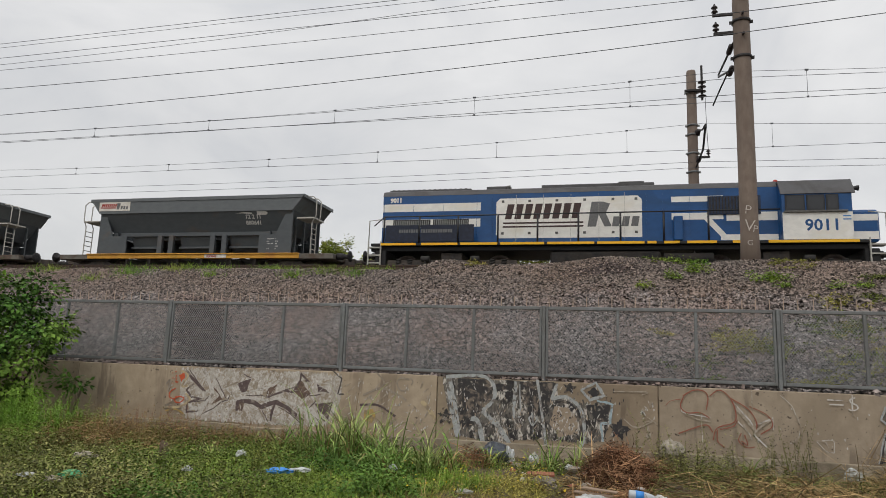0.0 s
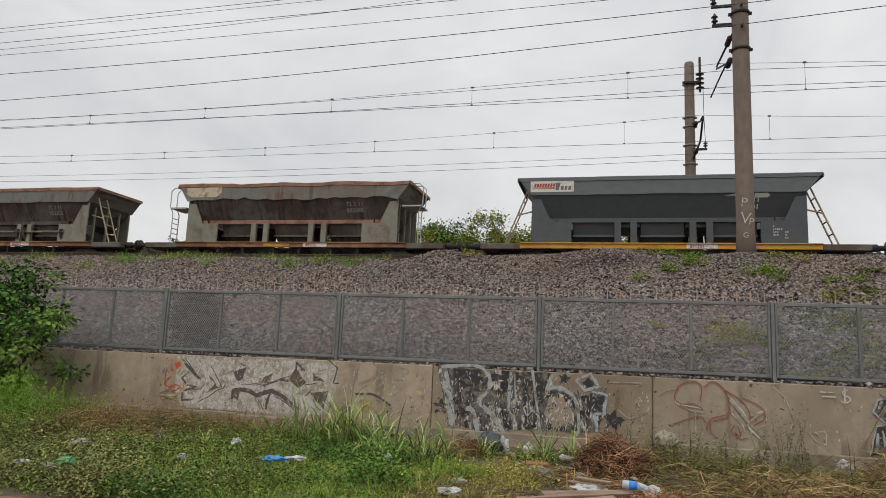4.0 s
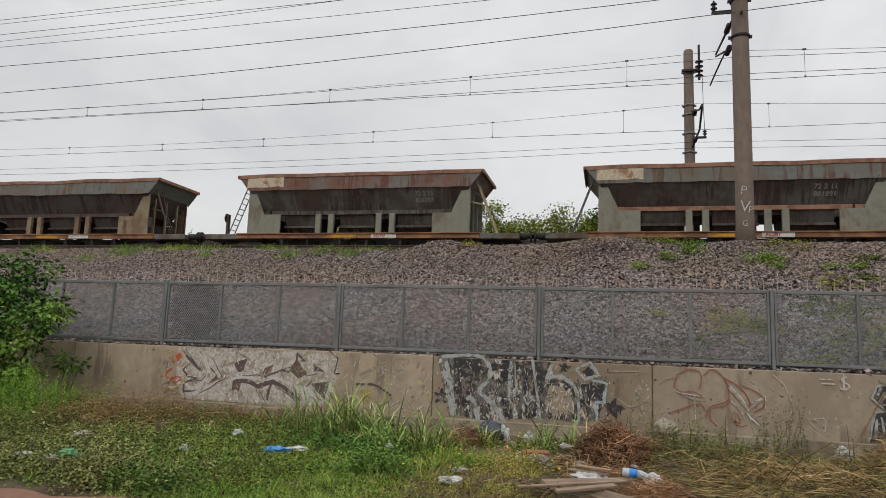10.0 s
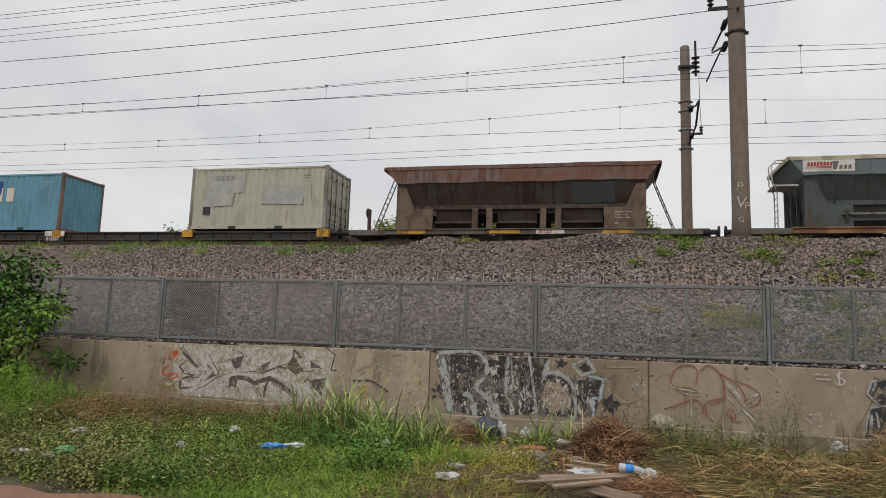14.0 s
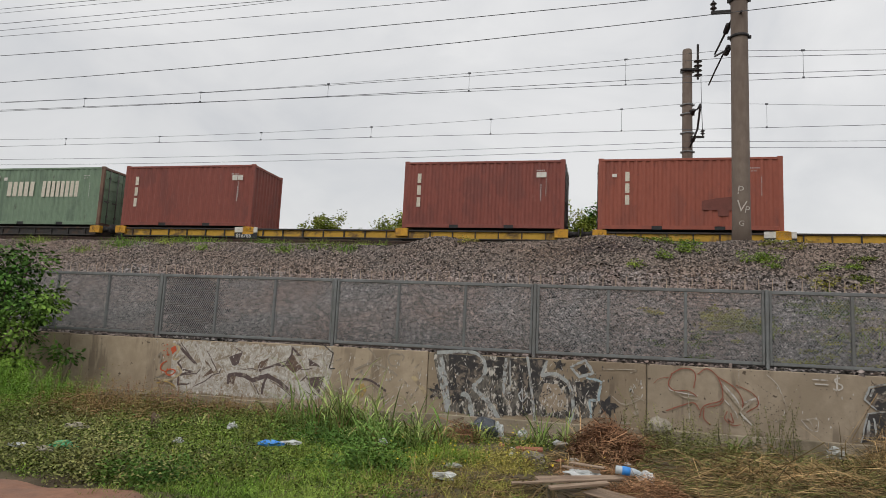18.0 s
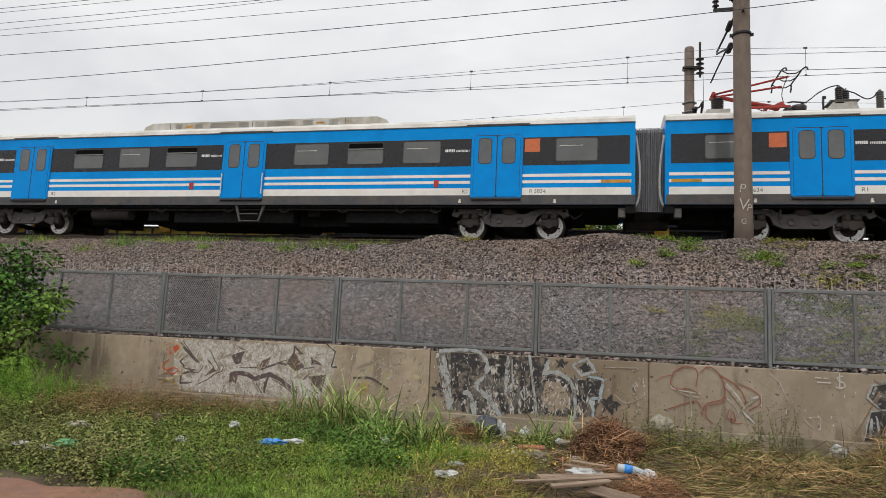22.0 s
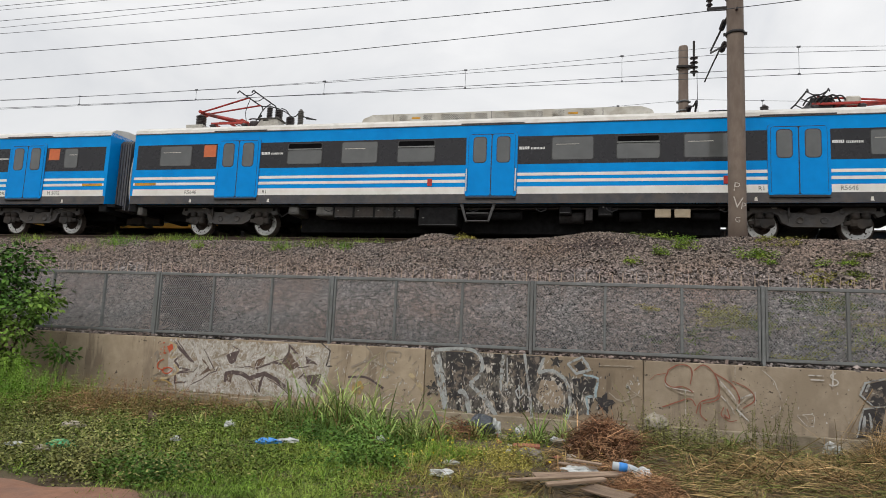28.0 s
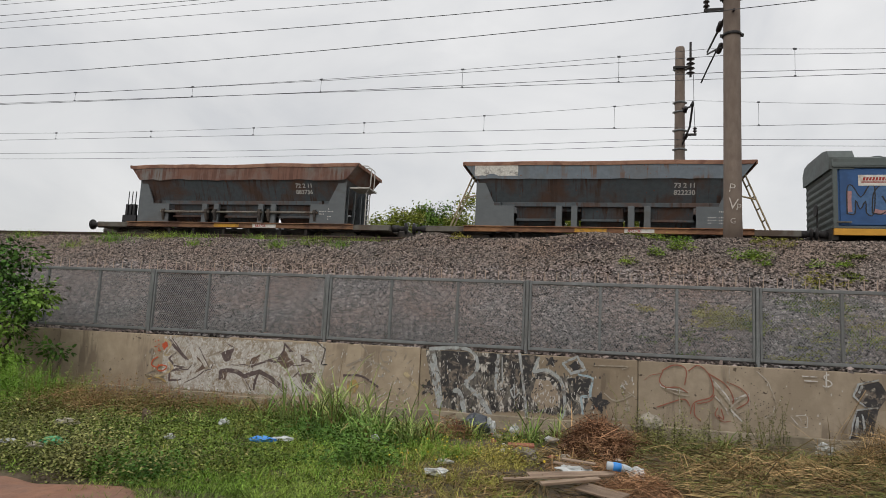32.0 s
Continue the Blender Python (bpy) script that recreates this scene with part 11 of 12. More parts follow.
# brown seeding weeds under the bush and along the wall's foot
for k, (cx, cy, rx, ry, n, h) in enumerate(((-8.2, 9.6, 1.1, 0.8, 200, 0.38), (-7.6, 10.5, 1.1, 0.6, 170, 0.36), (-6.6, 11.1, 1.4, 0.4, 120, 0.26), (-5.0, 11.2, 0.9, 0.3, 90, 0.26))):
    x, y = spot(n, cx, cy, rx, ry, 40 + k)
    weeds("dry_weeds", "reddish brown seeding weeds along the foot of the wall", x, y, h, 0.032, 28, seed_head if k % 2 else dry_weed, 40 + k, 0.5)
for k, (cx, cy, rx, ry, n, h) in enumerate(((-4.9, 11.3, 0.8, 0.4, 30, 0.26), (1.5, 11.3, 0.8, 0.4, 34, 0.42), (2.5, 11.5, 0.6, 0.3, 30, 0.5), (0.9, 11.6, 0.5, 0.2, 20, 0.42), (-0.8, 10.9, 0.2, 0.2, 8, 0.5))):
    x, y = spot(n, cx, cy, rx, ry, 50 + k)
    weeds("wall_weeds", "thin dark green weeds standing along the wall", x, y, h, 0.042, 34, leaf_grey if k % 2 else stem_olive, 50 + k, 0.42)
# reed-like grass
for k, (cx, cy, rx, ry, n, h, ln) in enumerate(((-4.2, 10.2, 0.6, 0.4, 20, 1.15, 0.12), (-3.7, 10.3, 0.6, 0.4, 20, 0.95, 0.2), (-2.95, 9.5, 0.5, 0.35, 24, 0.62, 0.35), (-2.5, 9.6, 0.3, 0.3, 15, 0.56, 0.35), (-6.05, 9.4, 0.3, 0.25, 9, 0.36, 0.4), (-5.1, 10.7, 0.7, 0.3, 9, 0.36, 0.5), (-1.85, 10.7, 0.25, 0.25, 7, 0.45, 0.3), (-0.95, 10.6, 0.25, 0.2, 7, 0.5, 0.3), (2.0, 11.5, 0.2, 0.15, 6, 0.4, 0.4), (-0.5, 10.9, 0.2, 0.2, 5, 0.5, 0.25))):
    x, y = spot(n, cx, cy, rx, ry, 70 + k)
    tufts("tall_grass", "clump of tall green reed grass before the wall", x, y, 8, h * 0.92, 0.022, ln * 0.9, grass_tall, 70 + k, 0.05, 1.0)
    x, y = spot(max(n // 3, 3), cx, cy, rx, ry, 90 + k)
    tufts("tall_grass", "pale dry blades among tall reed grass", x, y, 5, h * 0.9, 0.016, ln * 1.4, straw, 90 + k, 0.05, 0.8)


# dead brush heaps
def heap(label, cx, cy, rx, ry, h, n, seed, mat, length=0.45, width=0.009):
    rs = np.random.RandomState(seed)
    a, q = rs.uniform(0, 6.28, n), np.sqrt(rs.uniform(0, 1, n))
    x, y = cx + np.cos(a) * q * rx, np.minimum(cy + np.sin(a) * q * ry, 11.75)
    top = h * (1 - q ** 2) * (1 + 0.25 * ripple(x, y, 0.5, seed % 5)) * rs.uniform(0.05, 1.0, n) ** 0.5
    d = rs.normal(0, 1, (n, 3)) * np.array([1, 0.8, 0.42])
    d /= np.linalg.norm(d, axis=1)[:, None]
    L = (length * rs.gamma(4, 0.25, n))[:, None]
    mid = np.stack([x, y, on_ground(x, y) + top], -1)
    bend = rs.normal(0, 0.2, (n, 3)) * L
    p = [mid - d * L * 0.5, mid + bend, mid + d * L * 0.5]
    sd = np.cross(d, rs.normal(0, 1, (n, 3)))
    sd /= np.linalg.norm(sd, axis=1)[:, None]
    w = (width * rs.uniform(0.5, 1.4, n))[:, None]
    v = np.stack([p[0] - sd * w * 0.5, p[0] + sd * w * 0.5, p[1] - sd * w * 0.45, p[1] + sd * w * 0.45, p[2] - sd * w * 0.15, p[2] + sd * w * 0.15], 1).reshape(-1, 3)
    v[:, 1] = np.minimum(v[:, 1], WALL_Y - 0.045)
    i = np.arange(n)[:, None] * 6
    return cloud_mesh("dead_brush", v, np.concatenate([i + np.array([[0, 1, 3, 2]]), i + np.array([[2, 3, 5, 4]])]), mat, label, "dead brush")


# a second heap inside the first; its darker brown paints the shade between twigs
shaded_twig = leaf_mat("shaded_twig", rgb(92, 66, 50), rgb(62, 46, 38), None, 0.5)
heap("heap of dead brown twigs against the wall", 0.1, 10.15, 0.52, 0.85, 0.54, 2000, 41, twig_brown, 0.24, 0.0065)
heap("tangled core of a heap of dead twigs, darkened for inner shade", 0.1, 10.2, 0.5, 0.75, 0.46, 1500, 47, shaded_twig, 0.24, 0.012)
heap("heap of dead brown twigs against the wall", 0.62, 10.9, 0.32, 0.4, 0.26, 380, 42, twig_brown, 0.24, 0.0065)
heap("low heap of reddish dry straw", 0.5, 7.5, 0.42, 0.36, 0.26, 1700, 43, twig_brown, 0.18, 0.006)
heap("tangled grey straw and stems", 2.4, 9.2, 1.4, 0.9, 0.2, 1100, 44, straw, 0.5, 0.009)
heap("tangled grey straw and stems", 4.4, 10.8, 0.9, 0.7, 0.5, 1100, 45, straw, 0.6, 0.007)
heap("loose straw over fallen boards", 0.2, 8.7, 0.8, 0.5, 0.14, 600, 49, twig_brown, 0.24, 0.006)
heap("reddish dry fern clump", -2.15, 10.5, 0.3, 0.25, 0.3, 200, 46, twig_brown, 0.3)
heap("scattered dry twigs and chips of wood", -0.4, 9.3, 1.0, 0.8, 0.06, 420, 48, straw, 0.25, 0.014)
# yellow flowers
rs = np.random.RandomState(21)
n = 130
x, y = rs.normal(-1.6, 0.6, n), rs.normal(8.9, 0.7, n)
leaves("yellow_flowers", "tiny yellow wild flowers in the grass", "flowers", np.stack([x, y, on_ground(x, y) + rs.uniform(0.08, 0.25, n)], -1), 0.03, flower_yellow, 51, 0.3, 0.9)
# weeds on the ballast: grass tufts along the track, round leafy clumps on the slope
rsw = np.random.RandomState(22)
for k, (x0, y0, r, n) in enumerate(((-13.8, 16.7, 0.5, 260), (-14.7, 16.2, 0.3, 90), (-12.3, 17.0, 0.45, 220), (-10.9, 16.5, 0.3, 80), (-8.4, 16.5, 0.28, 150), (-7.6, 16.7, 0.3, 80), (-6.7, 16.6, 0.3, 120), (-17.0, 16.9, 0.6, 200), (-14.0, 18.3, 1.6, 240), (-10.0, 18.2, 0.5, 200), (-8.2, 18.3, 0.4, 170), (-6.6, 18.2, 0.5, 160), (-12.2, 18.3, 0.4, 130), (-4.9, 18.2, 0.3, 90), (-9.2, 17.6, 0.5, 130), (-11.4, 17.4, 0.6, 130), (5.6, 13.3, 0.5, 120), (4.4, 12.9, 0.6, 120))):
    x, y = rsw.normal(x0, r * 0.62, n), np.clip(rsw.normal(y0, min(r, 0.5) * 0.32, n), 12.3, 18.8)
    blades("ballast_weeds", "small green grass tufts growing in the ballast", "weeds", x, y, bank_height(x, y), 0.25, 0.010, 0.75, grass_bright if k % 3 else leaf_fern, 60 + k)
for k, (x0, y0, r, n, h) in enumerate(((1.38, 16.06, 0.14, 8, 0.13), (0.71, 15.4, 0.11, 6, 0.1), (1.95, 16.5, 0.22, 12, 0.11), (1.75, 17.0, 0.45, 20, 0.09), (1.0, 17.1, 0.4, 14, 0.05), (3.35, 15.95, 0.26, 20, 0.14), (3.6, 15.6, 0.1, 5, 0.09), (4.08, 16.8, 0.4, 14, 0.05), (4.61, 15.6, 0.1, 5, 0.09),
                                       (5.15, 15.7, 0.1, 6, 0.12), (5.5, 16.1, 0.2, 8, 0.06), (4.4, 15.0, 0.4, 14, 0.06), (5.3, 15.2, 0.3, 10, 0.06), (2.3, 13.4, 0.4, 50, 0.075), (2.9, 13.3, 0.35, 26, 0.07), (0.95, 13.6, 0.15, 7, 0.06), (4.3, 13.9, 0.7, 44, 0.05), (5.0, 13.2, 0.8, 50, 0.05), (1.5, 12.7, 0.5, 14, 0.04), (3.6, 12.6, 0.9, 20, 0.05), (-7.4, 16.8, 0.4, 10, 0.06), (-3.6, 16.9, 0.3, 8, 0.05))):
    x, y = rsw.normal(x0, r * 0.6, n), np.clip(rsw.normal(y0, r * 0.5, n), 12.3, 17.6)
    mounds("ballast_weeds", "round clump of small green weeds in the ballast", x, y, bank_height(x, y) + 0.02, 0.12, h, 0.042, 56, (grass_bright, leaf_low, leaf_yellow)[0 if h > 0.08 else 1 + k % 2], 160 + k, 0.5)


# ---- bush beside the wall, trees beyond the line ----
def tree(name, label, category, base, trunk_h, r0, crown, size, n, mat, seed, limbs=7):
    """A tapered trunk with limbs, and a crown of leaf clumps round their tips. crown: half widths and centre height."""
    rs = np.random.RandomState(seed)
    t = thing(name, label, category, pose(*base), group="trees beyond the line" if category == "tree" else "")
    cx, cy, cz, mid_z = crown
    bm = bmesh.new()
    rod(bm, (0, 0, -0.3), (0.05, 0, trunk_h), r0, 9, r0 * 0.6)
    part("trunk", bm, bark, t)
    tips = []
    for k in range(limbs):
        a = k * 6.28 / limbs + rs.uniform(-0.4, 0.4)
        q = rs.uniform(0.35, 0.95)
        tip = (math.cos(a) * cx * q, math.sin(a) * cy * q, mid_z + cz * rs.uniform(-0.6, 0.9))
        joint = (tip[0] * 0.45, tip[1] * 0.45, trunk_h * 0.7 + (tip[2] - trunk_h * 0.7) * 0.6)
        bm = bmesh.new()
        rod(bm, (0, 0, trunk_h * 0.6), joint, r0 * 0.5, 6, r0 * 0.32)
        rod(bm, joint, tip, r0 * 0.32, 6, r0 * 0.1)
        part("limb", bm, bark, t)
        tips.append(tip)
    clumps = []
    for k in range(46):
        a, b, q = rs.uniform(0, 6.28), rs.uniform(-1, 1), rs.uniform(0.45, 1.0)
        s = math.sqrt(1 - b * b)
        clumps.append((math.cos(a) * s * cx * q, math.sin(a) * s * cy * q, mid_z + b * cz * q))
    clumps = np.array(clumps + tips)
    idx = rs.randint(0, len(clumps), n)
    spread = np.array([cx, cy, cz]) * 0.14
    pts = clumps[idx] + rs.normal(0, 1, (n, 3)) * spread
    v, f = leaf_points(pts, size, seed, 0.6, 0.6)
    ob = cloud_mesh("crown", v, f, mat, "", "", "")
    ob.parent = t
    return t


def bush(label, lumps, leaf, density, mat, seed):
    """A bush: stems to the middle of each lump, and leaves in small sprays over the lumps. lumps: x, y, z and radius."""
    rs = np.random.RandomState(seed)
    t = thing("bush", label, "bush", pose(lumps[0][0], lumps[0][1], 0))
    x0, y0 = lumps[0][:2]
    roots, ways, ups = [], [], []
    for x, y, z, r in lumps:
        bm = bmesh.new()
        pipe(bm, [((x - x0) * 0.15, (y - y0) * 0.15, -0.1), ((x - x0) * 0.5, (y - y0) * 0.6, z * 0.5), (x - x0, y - y0, z)], 0.022, 6)
        part("stem", bm, bark, t)
        m = int(26 * (r / 0.5) ** 2)
        a, b = rs.uniform(0, 6.28, m), rs.uniform(-0.8, 1, m)
        s_ = np.sqrt(1 - b * b)
        o = np.stack([np.cos(a) * s_, np.sin(a) * s_, b], -1)
        c = np.array([x - x0, y - y0, z]) + o * r * rs.uniform(0.55, 1.12, m)[:, None]
        per = int(density)
        k = np.repeat(np.arange(m), per)
        off = rs.normal(0, 1, (m * per, 3)) * np.array([0.105, 0.105, 0.06])
        roots.append(c[k] + off)
        ways.append(off * 6 + o[k] * 0.5 + rs.normal(0, 0.25, (m * per, 3)) - np.array([0, 0, 0.25]))
        ups.append(o[k] * 0.6 + np.array([0, 0, 0.8]) + rs.normal(0, 0.3, (m * per, 3)))
    roots, ways, ups = np.concatenate(roots), np.concatenate(ways), np.concatenate(ups)
    ob = six_leaves("foliage", "", "", roots, ways, ups, leaf * rs.uniform(0.6, 1.3, len(roots)), mat, 0.62, 0.2)
    ob.parent = t
    return t


bush("dense dark green leafy bush in front of the wall and fence", ((-11.6, 10.6, 1.7, 0.75), (-12.1, 10.7, 2.45, 0.7), (-11.35, 10.8, 2.5, 0.45), (-11.0, 10.9, 2.72, 0.3), (-10.75, 10.85, 2.0, 0.48), (-10.6, 11.0, 1.75, 0.34), (-10.45, 11.05, 2.05, 0.2), (-11.2, 10.4, 0.55, 0.5), (-11.9, 10.2, 0.5, 0.6), (-12.5, 10.3, 1.0, 0.7),
                                                                    (-11.1, 10.6, 1.2, 0.55), (-11.9, 10.5, 0.9, 0.7), (-12.9, 10.7, 1.7, 0.95), (-13.2, 10.8, 2.6, 0.6), (-10.95, 10.7, 0.75, 0.35)), 0.095, 25, leaf_bush, 71)
bush("low leafy branch of a bush hanging beside the wall", ((-10.35, 11.3, 0.92, 0.2), (-10.15, 11.35, 0.85, 0.13)), 0.1, 34, leaf_dark, 72)
for k, (x, y, top, w) in enumerate(((-8.2, 34.5, 8.35, 1.3), (-6.3, 34.0, 8.6, 1.4), (-4.2, 35.0, 8.1, 1.3), (-2.0, 34.0, 8.5, 1.3), (-0.3, 34.4, 8.5, 1.0), (-10.0, 34.0, 8.4, 1.3), (-11.6, 35.5, 7.8, 1.0), (-15.3, 34.0, 7.95, 1.1), (-24.2, 34.0, 7.2, 1.0), (-13.4, 35.5, 7.3, 1.0), (1.6, 34.6, 8.0, 1.0))):
    tree("tree", "green leafy tree top beyond the railway line", "tree", (x, y, 0), top - 2.6, 0.12, (w * 1.2, w * 0.9, 1.5, top - 1.4), 0.14, 6500, leaf_tree if k % 4 else leaf_bush, 80 + k)

# ---- litter ----
def crumple(name, label, category, at, size, flat, mat, seed, turn=0):
    bm = bmesh.new()
    bmesh.ops.create_icosphere(bm, subdivisions=3, radius=1.0)
    rs = random.Random(seed)
    off = Vector((rs.uniform(0, 50), rs.uniform(0, 50), 0))
    for v in bm.verts:
        k = 1 + 0.55 * noise.noise(v.co * 1.6 + off) + 0.3 * noise.noise(v.co * 4 + off)
        v.co = Vector((v.co.x * k * size[0], v.co.y * k * size[1], max(v.co.z, -0.55) * k * size[2]))
    ob = part(name, bm, mat)
    ob.matrix_basis = pose(at[0], at[1], float(ground_height(np.array(at[0]), np.array(at[1]))) + size[2] * 0.5 + flat, 0, 0, turn)
    return tagged(ob, label, category, "litter")


bag_blue = surface("bag_blue", rgb(58, 146, 226), rgb(50, 128, 208), 8, 0.4, bump=0.1)
bag_white = surface("bag_white", rgb(206, 208, 206), rgb(170, 174, 174), 9, 0.45, bump=0.1, stain=rgb(150, 150, 142), stain_size=5)
bag_black = surface("bag_black", rgb(72, 78, 86), rgb(54, 58, 66), 6, 0.35, bump=0.15)
packet_green = surface("packet_green", rgb(70, 170, 118), rgb(56, 150, 100), 8, 0.4, bump=0.05)
paper_grey = surface("paper_grey", rgb(178, 170, 156), rgb(150, 142, 128), 9, 0.9, bump=0.2)
plank_wood = surface("plank_wood", rgb(172, 150, 128), rgb(132, 112, 95), 12, 0.9, bump=0.4, stretch=(0.3, 3, 3), stain=rgb(118, 98, 82), stain_size=2.0, stain_at=0.58)
board_brown = surface("board_brown", rgb(142, 122, 102), rgb(112, 94, 78), 12, 0.9, bump=0.4, stretch=(0.3, 3, 3), stain=rgb(100, 84, 70), stain_size=2.5)
board_red = surface("board_red", rgb(158, 98, 74), rgb(136, 84, 66), 9, 0.8, bump=0.2)
rock_grey = surface("rock_grey", rgb(140, 132, 122), rgb(112, 106, 98), 8, 0.95, bump=0.5)
bottle_clear = surface("bottle_clear", rgb(190, 198, 202), rgb(170, 178, 184), 6, 0.15, bump=0)
crumple("plastic_bag", "crumpled blue plastic bag lying in the grass", "plastic bag", (-4.2, 8.25), (0.16, 0.09, 0.045), 0.1, bag_blue, 1, 15)
crumple("plastic_bag", "torn white plastic bag in the grass", "plastic bag", (-3.95, 8.36), (0.12, 0.05, 0.03), 0.11, bag_white, 2, 25)
crumple("food_packet", "crushed green food packet in the weeds", "packet", (-5.86, 6.58), (0.14, 0.08, 0.05), 0.16, packet_green, 3, 30)
crumple("plastic_bag", "grey plastic bag in the weeds", "plastic bag", (-6.0, 6.45), (0.1, 0.06, 0.04), 0.12, paper_grey, 4)
crumple("paper_sack", "crumpled pale paper sack in the weeds", "paper", (-6.8, 7.8), (0.14, 0.05, 0.05), 0.16, paper_grey, 5, 20)
crumple("plastic_scrap", "white plastic scrap in the weeds", "litter", (-6.52, 6.6), (0.1, 0.06, 0.03), 0.12, bag_white, 6)
crumple("plastic_scrap", "white plastic scrap in the weeds", "litter", (-5.1, 7.6), (0.06, 0.04, 0.04), 0.14, bag_white, 7)
crumple("plastic_bag", "dirty white plastic bag in the grass", "plastic bag", (-5.25, 9.1), (0.13, 0.06, 0.05), 0.14, bag_white, 8, -40)
crumple("plastic_scrap", "dirty white plastic scrap on dry grass", "litter", (-1.7, 7.6), (0.13, 0.07, 0.05), 0.02, bag_white, 9)
crumple("plastic_scrap", "dirty white plastic scrap on dry grass", "litter", (-1.75, 8.3), (0.1, 0.06, 0.03), 0.02, bag_white, 19)
crumple("plastic_scrap", "pale plastic scrap in the grass", "litter", (-2.95, 9.2), (0.07, 0.05, 0.05), 0.1, bag_white, 20)
crumple("bin_bag", "dark plastic rubbish bag at the foot of the wall", "rubbish bag", (-1.85, 11.0), (0.24, 0.16, 0.17), 0.06, bag_black, 10)
crumple("plastic_bag", "white plastic bag beside the dark rubbish bag", "plastic bag", (-1.6, 11.0), (0.09, 0.07, 0.14), 0.06, bag_white, 11)
crumple("stone", "grey broken stone in the weeds", "stone", (-0.84, 9.15), (0.15, 0.1, 0.09), 0.02, rock_grey, 12, 10)
crumple("plastic_scrap", "white plastic scrap at the wall", "litter", (-1.2, 10.95), (0.07, 0.05, 0.1), 0.06, bag_white, 13)
crumple("plastic_scrap", "dirty plastic wrapping at the wall", "litter", (0.95, 11.75), (0.17, 0.09, 0.14), 0.25, paper_grey, 14)
crumple("plastic_scrap", "white plastic scrap in dry grass at the wall", "litter", (3.45, 11.4), (0.13, 0.08, 0.1), 0.1, bag_white, 15)
crumple("wood_stump", "short broken wooden stump in the weeds", "stump", (-6.3, 8.75), (0.07, 0.06, 0.13), 0.08, surface("stump_wood", rgb(124, 104, 86), rgb(98, 82, 68), 9, 0.9, bump=0.4), 16)
crumple("plastic_bag", "clear crumpled plastic bag beside the planks", "plastic bag", (0.5, 8.02), (0.09, 0.07, 0.09), 0.1, bag_white, 17)
crumple("plastic_scrap", "pile of white and brown scraps", "litter", (-0.2, 8.42), (0.22, 0.09, 0.06), 0.03, bag_white, 18, -15)


def plank(label, x0, y0, x1, y1, z, w, th, mat):
    d = math.degrees(math.atan2(y1 - y0, x1 - x0))
    n = math.hypot(x1 - x0, y1 - y0)
    bm = boxed(-n / 2, n / 2, -w / 2, w / 2, -th / 2, th / 2, th * 0.12)
    ob = part("plank", bm, mat)
    ob.matrix_basis = pose((x0 + x1) / 2, (y0 + y1) / 2, z, 12, random.Random(label).uniform(-2, 2), d)
    return tagged(ob, label, "plank", "loose planks")


plank("weathered wide board lying on dry grass", -0.66, 7.52, 0.27, 8.06, 0.13, 0.11, 0.03, plank_wood)
plank("weathered thin lath lying on dry grass", -0.9, 7.27, 0.22, 7.9, 0.13, 0.035, 0.022, plank_wood)
plank("split pale batten lying on dry grass", -0.5, 7.2, 0.09, 7.64, 0.13, 0.06, 0.03, plank_wood)
plank("broad flat brown board half under dry straw", -0.1, 7.5, 0.32, 7.08, 0.08, 0.2, 0.02, board_brown)
plank("short grey slat leaning in the scrap pile", -0.35, 8.55, 0.05, 8.3, 0.17, 0.05, 0.018, plank_wood)
rk = random.Random(77)
for k in range(16):
    crumple("paper_scrap" if k % 2 else "plastic_scrap", "small pale scrap of rubbish among the weeds", "litter", (rk.uniform(-1.6, 0.6), rk.uniform(9.2, 10.9)), (rk.uniform(0.03, 0.09), rk.uniform(0.03, 0.06), rk.uniform(0.015, 0.04)), 0.05, (bag_white, paper_grey, board_red, bag_white)[k % 4], 200 + k, rk.uniform(0, 180))
plank("short reddish brown board at the wall", -1.15, 9.7, -0.78, 9.74, 0.1, 0.12, 0.03, board_red)
plank("short pale slat in the scrap pile", -0.45, 8.6, 0.0, 8.35, 0.11, 0.05, 0.018, plank_wood)
bottle = thing("plastic_bottle", "clear plastic bottle with a blue label lying on planks", "bottle", pose(0.31, 8.06, 0.205, 0, 6, 8), "litter")
bm = bmesh.new()
lathe(bm, [(0.01, -0.14), (0.045, -0.135), (0.048, -0.1), (0.045, 0.06), (0.03, 0.12), (0.014, 0.15), (0.014, 0.175)], 14, (0, 0, 0), "X")
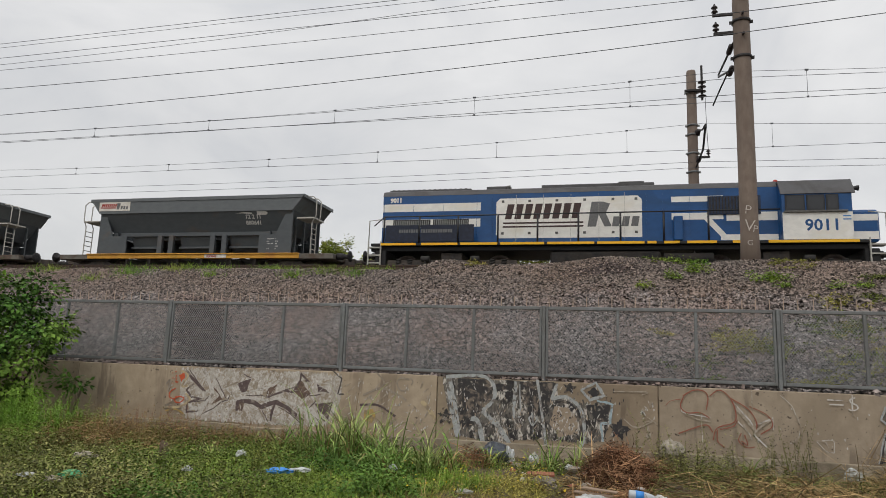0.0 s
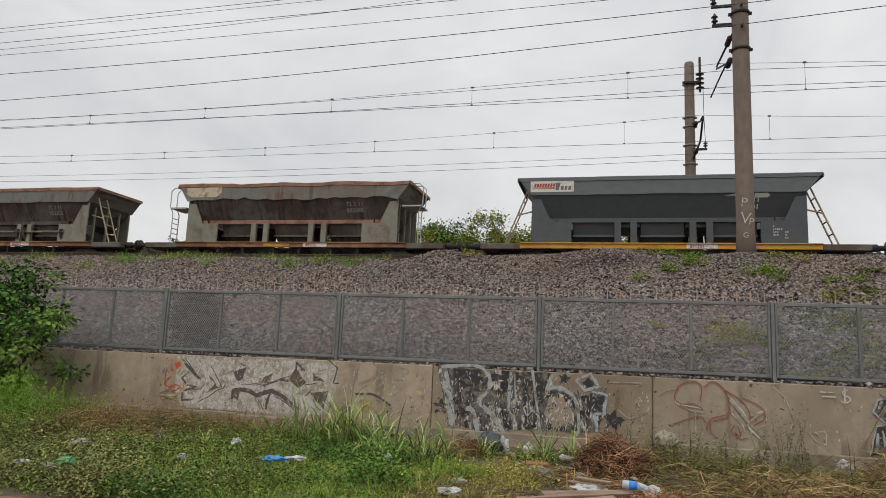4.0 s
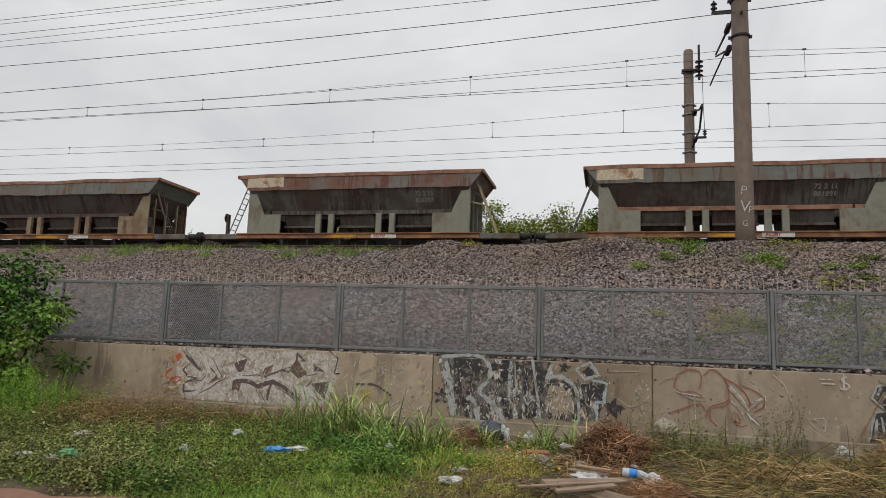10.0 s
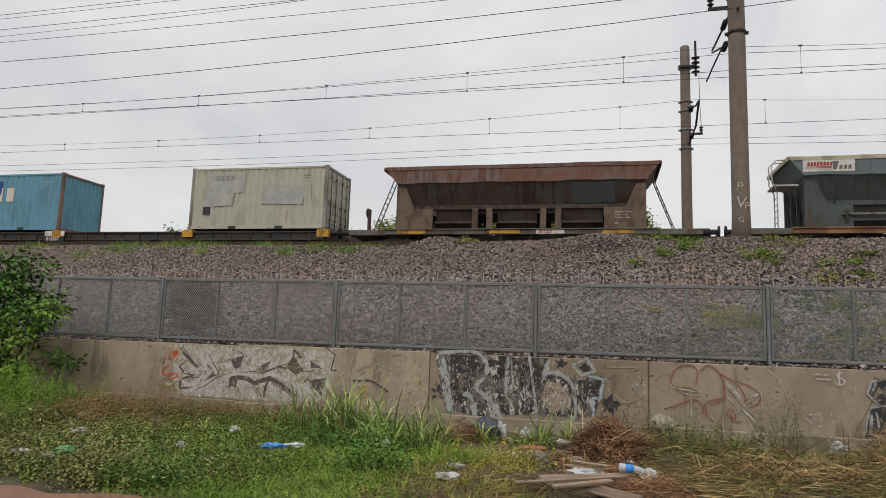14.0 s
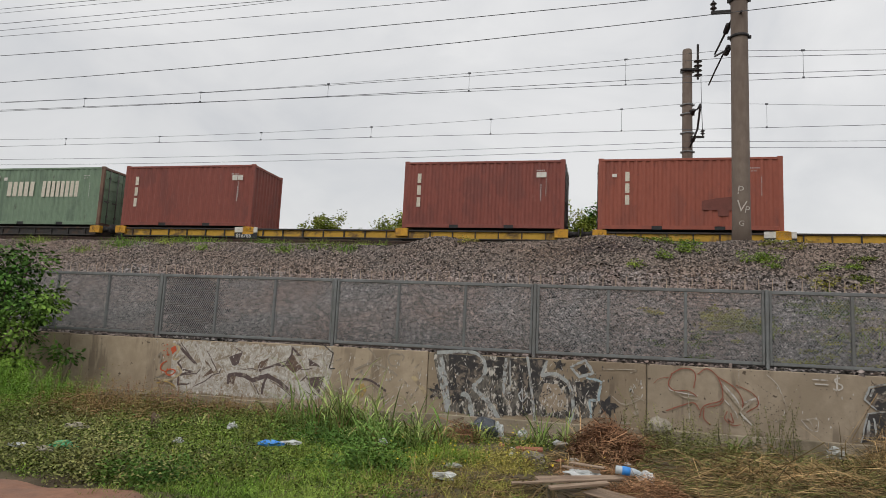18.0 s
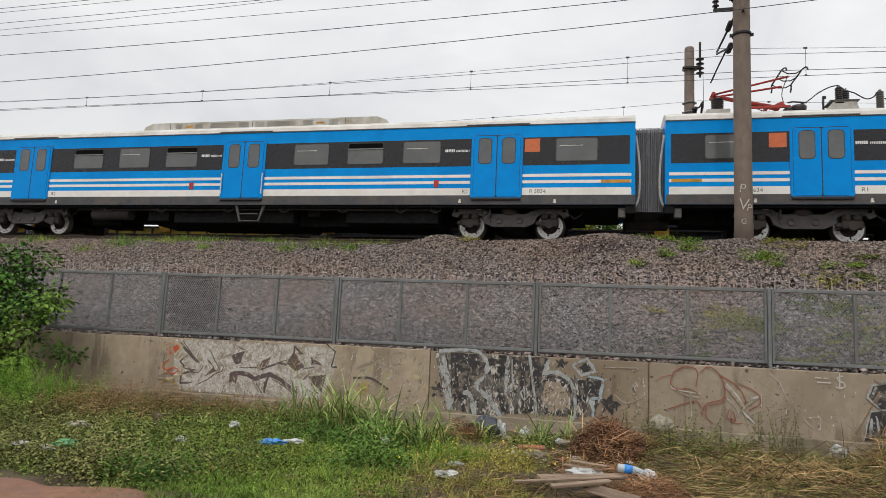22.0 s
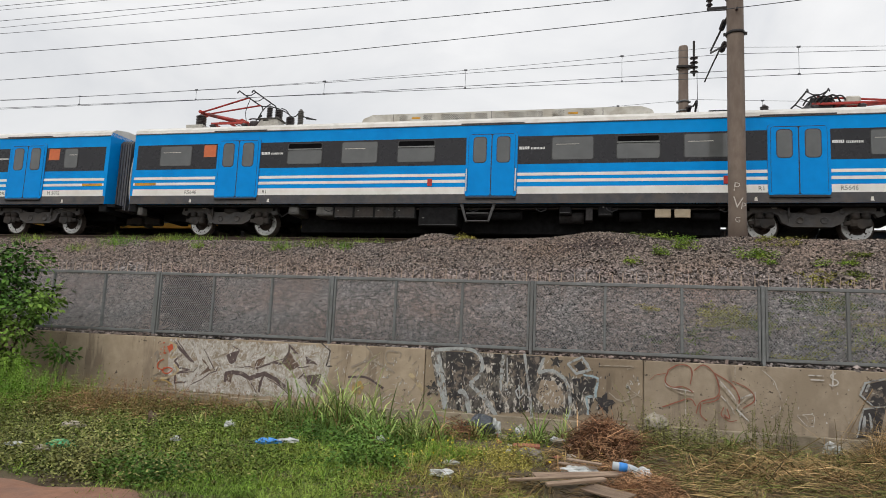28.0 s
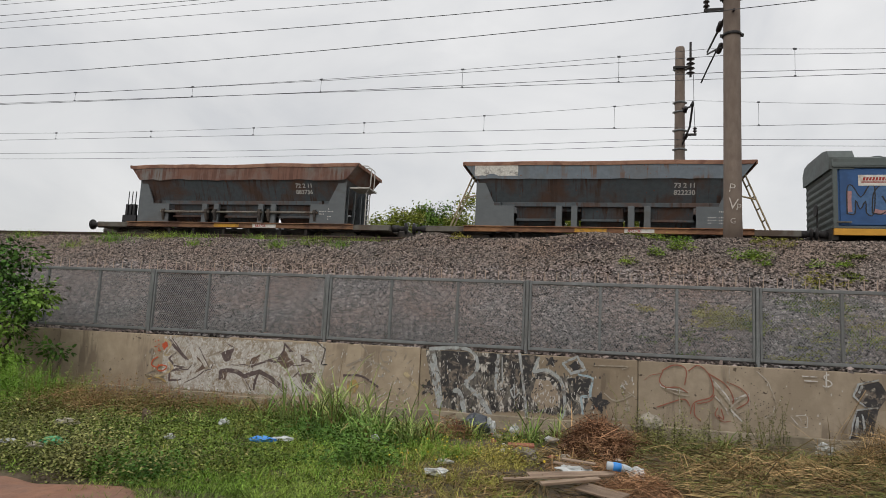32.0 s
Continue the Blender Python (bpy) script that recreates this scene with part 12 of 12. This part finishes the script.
part("bottle_body", bm, bottle_clear, bottle)
bm = bmesh.new()
lathe(bm, [(0.0455, -0.07), (0.0495, -0.07), (0.0495, 0.02), (0.0455, 0.02)], 14, (0, 0, 0), "X")
part("label", bm, bag_blue, bottle, "blue paper label")


# ---- motion of the two trains ----
EMU_AT = ((0.0, 327.9), (9.0, 177.1), (17.0, 44.8), (18.0, 28.39), (19.0, 12.07), (20.0, -4.14), (21.0, -20.26), (22.0, -36.27), (23.0, -52.2), (24.0, -68.06), (25.0, -83.83),
          (26.0, -99.55), (27.0, -115.2), (28.0, -130.81), (29.0, -146.37), (30.0, -161.9), (31.0, -177.39), (32.0, -192.87))


def emu_at(t):
    return float(np.interp(t, [a for a, _ in EMU_AT], [b for _, b in EMU_AT]))


def freight_at(t):
    u = t - 10
    return 12.067 * u + 0.0034 * u * u


def roll_wheels(root, x_at, turned):
    """Turn the wheelsets while their vehicle is near the camera."""
    sign = -1 if turned else 1
    for w, x, r in WHEELS:
        top = w.parent.parent
        if top is not root:
            continue
        bogie_x = w.parent.location.x
        rows, last = [(0.0, pose(x, 0, r))], None
        for f in range(1, 32 * FPS):
            t = f / FPS
            at = x_at(t) + sign * (bogie_x + x)
            if -26 < at < 11:
                rows.append((t, pose(x, 0, r, 0, sign * math.degrees(at / r), 0)))
        if len(rows) > 1:
            first = rows[1]
            rows[0] = (0.0, first[1])
        rows.append((32.0, rows[-1][1]))
        walk(w, rows)


def motions():
    times = [0, 4, 8, 12, 16, 20, 24, 28, 32]
    for ob, offset, z in FREIGHT:
        walk(ob, [(t, pose(freight_at(t) + offset, FAR_TRACK, RAIL_Z + z)) for t in times])
        roll_wheels(ob, lambda t: freight_at(t) + offset, False)
    for k, car in enumerate(EMU):
        off = EMU_OFFSET[k]
        turned = k in (0, 4)
        walk(car, [(t, pose(x + off, NEAR_TRACK, RAIL_Z, 0, 0, 180 if turned else 0)) for t, x in EMU_AT])
        roll_wheels(car, lambda t: emu_at(t) + off, turned)


motions()
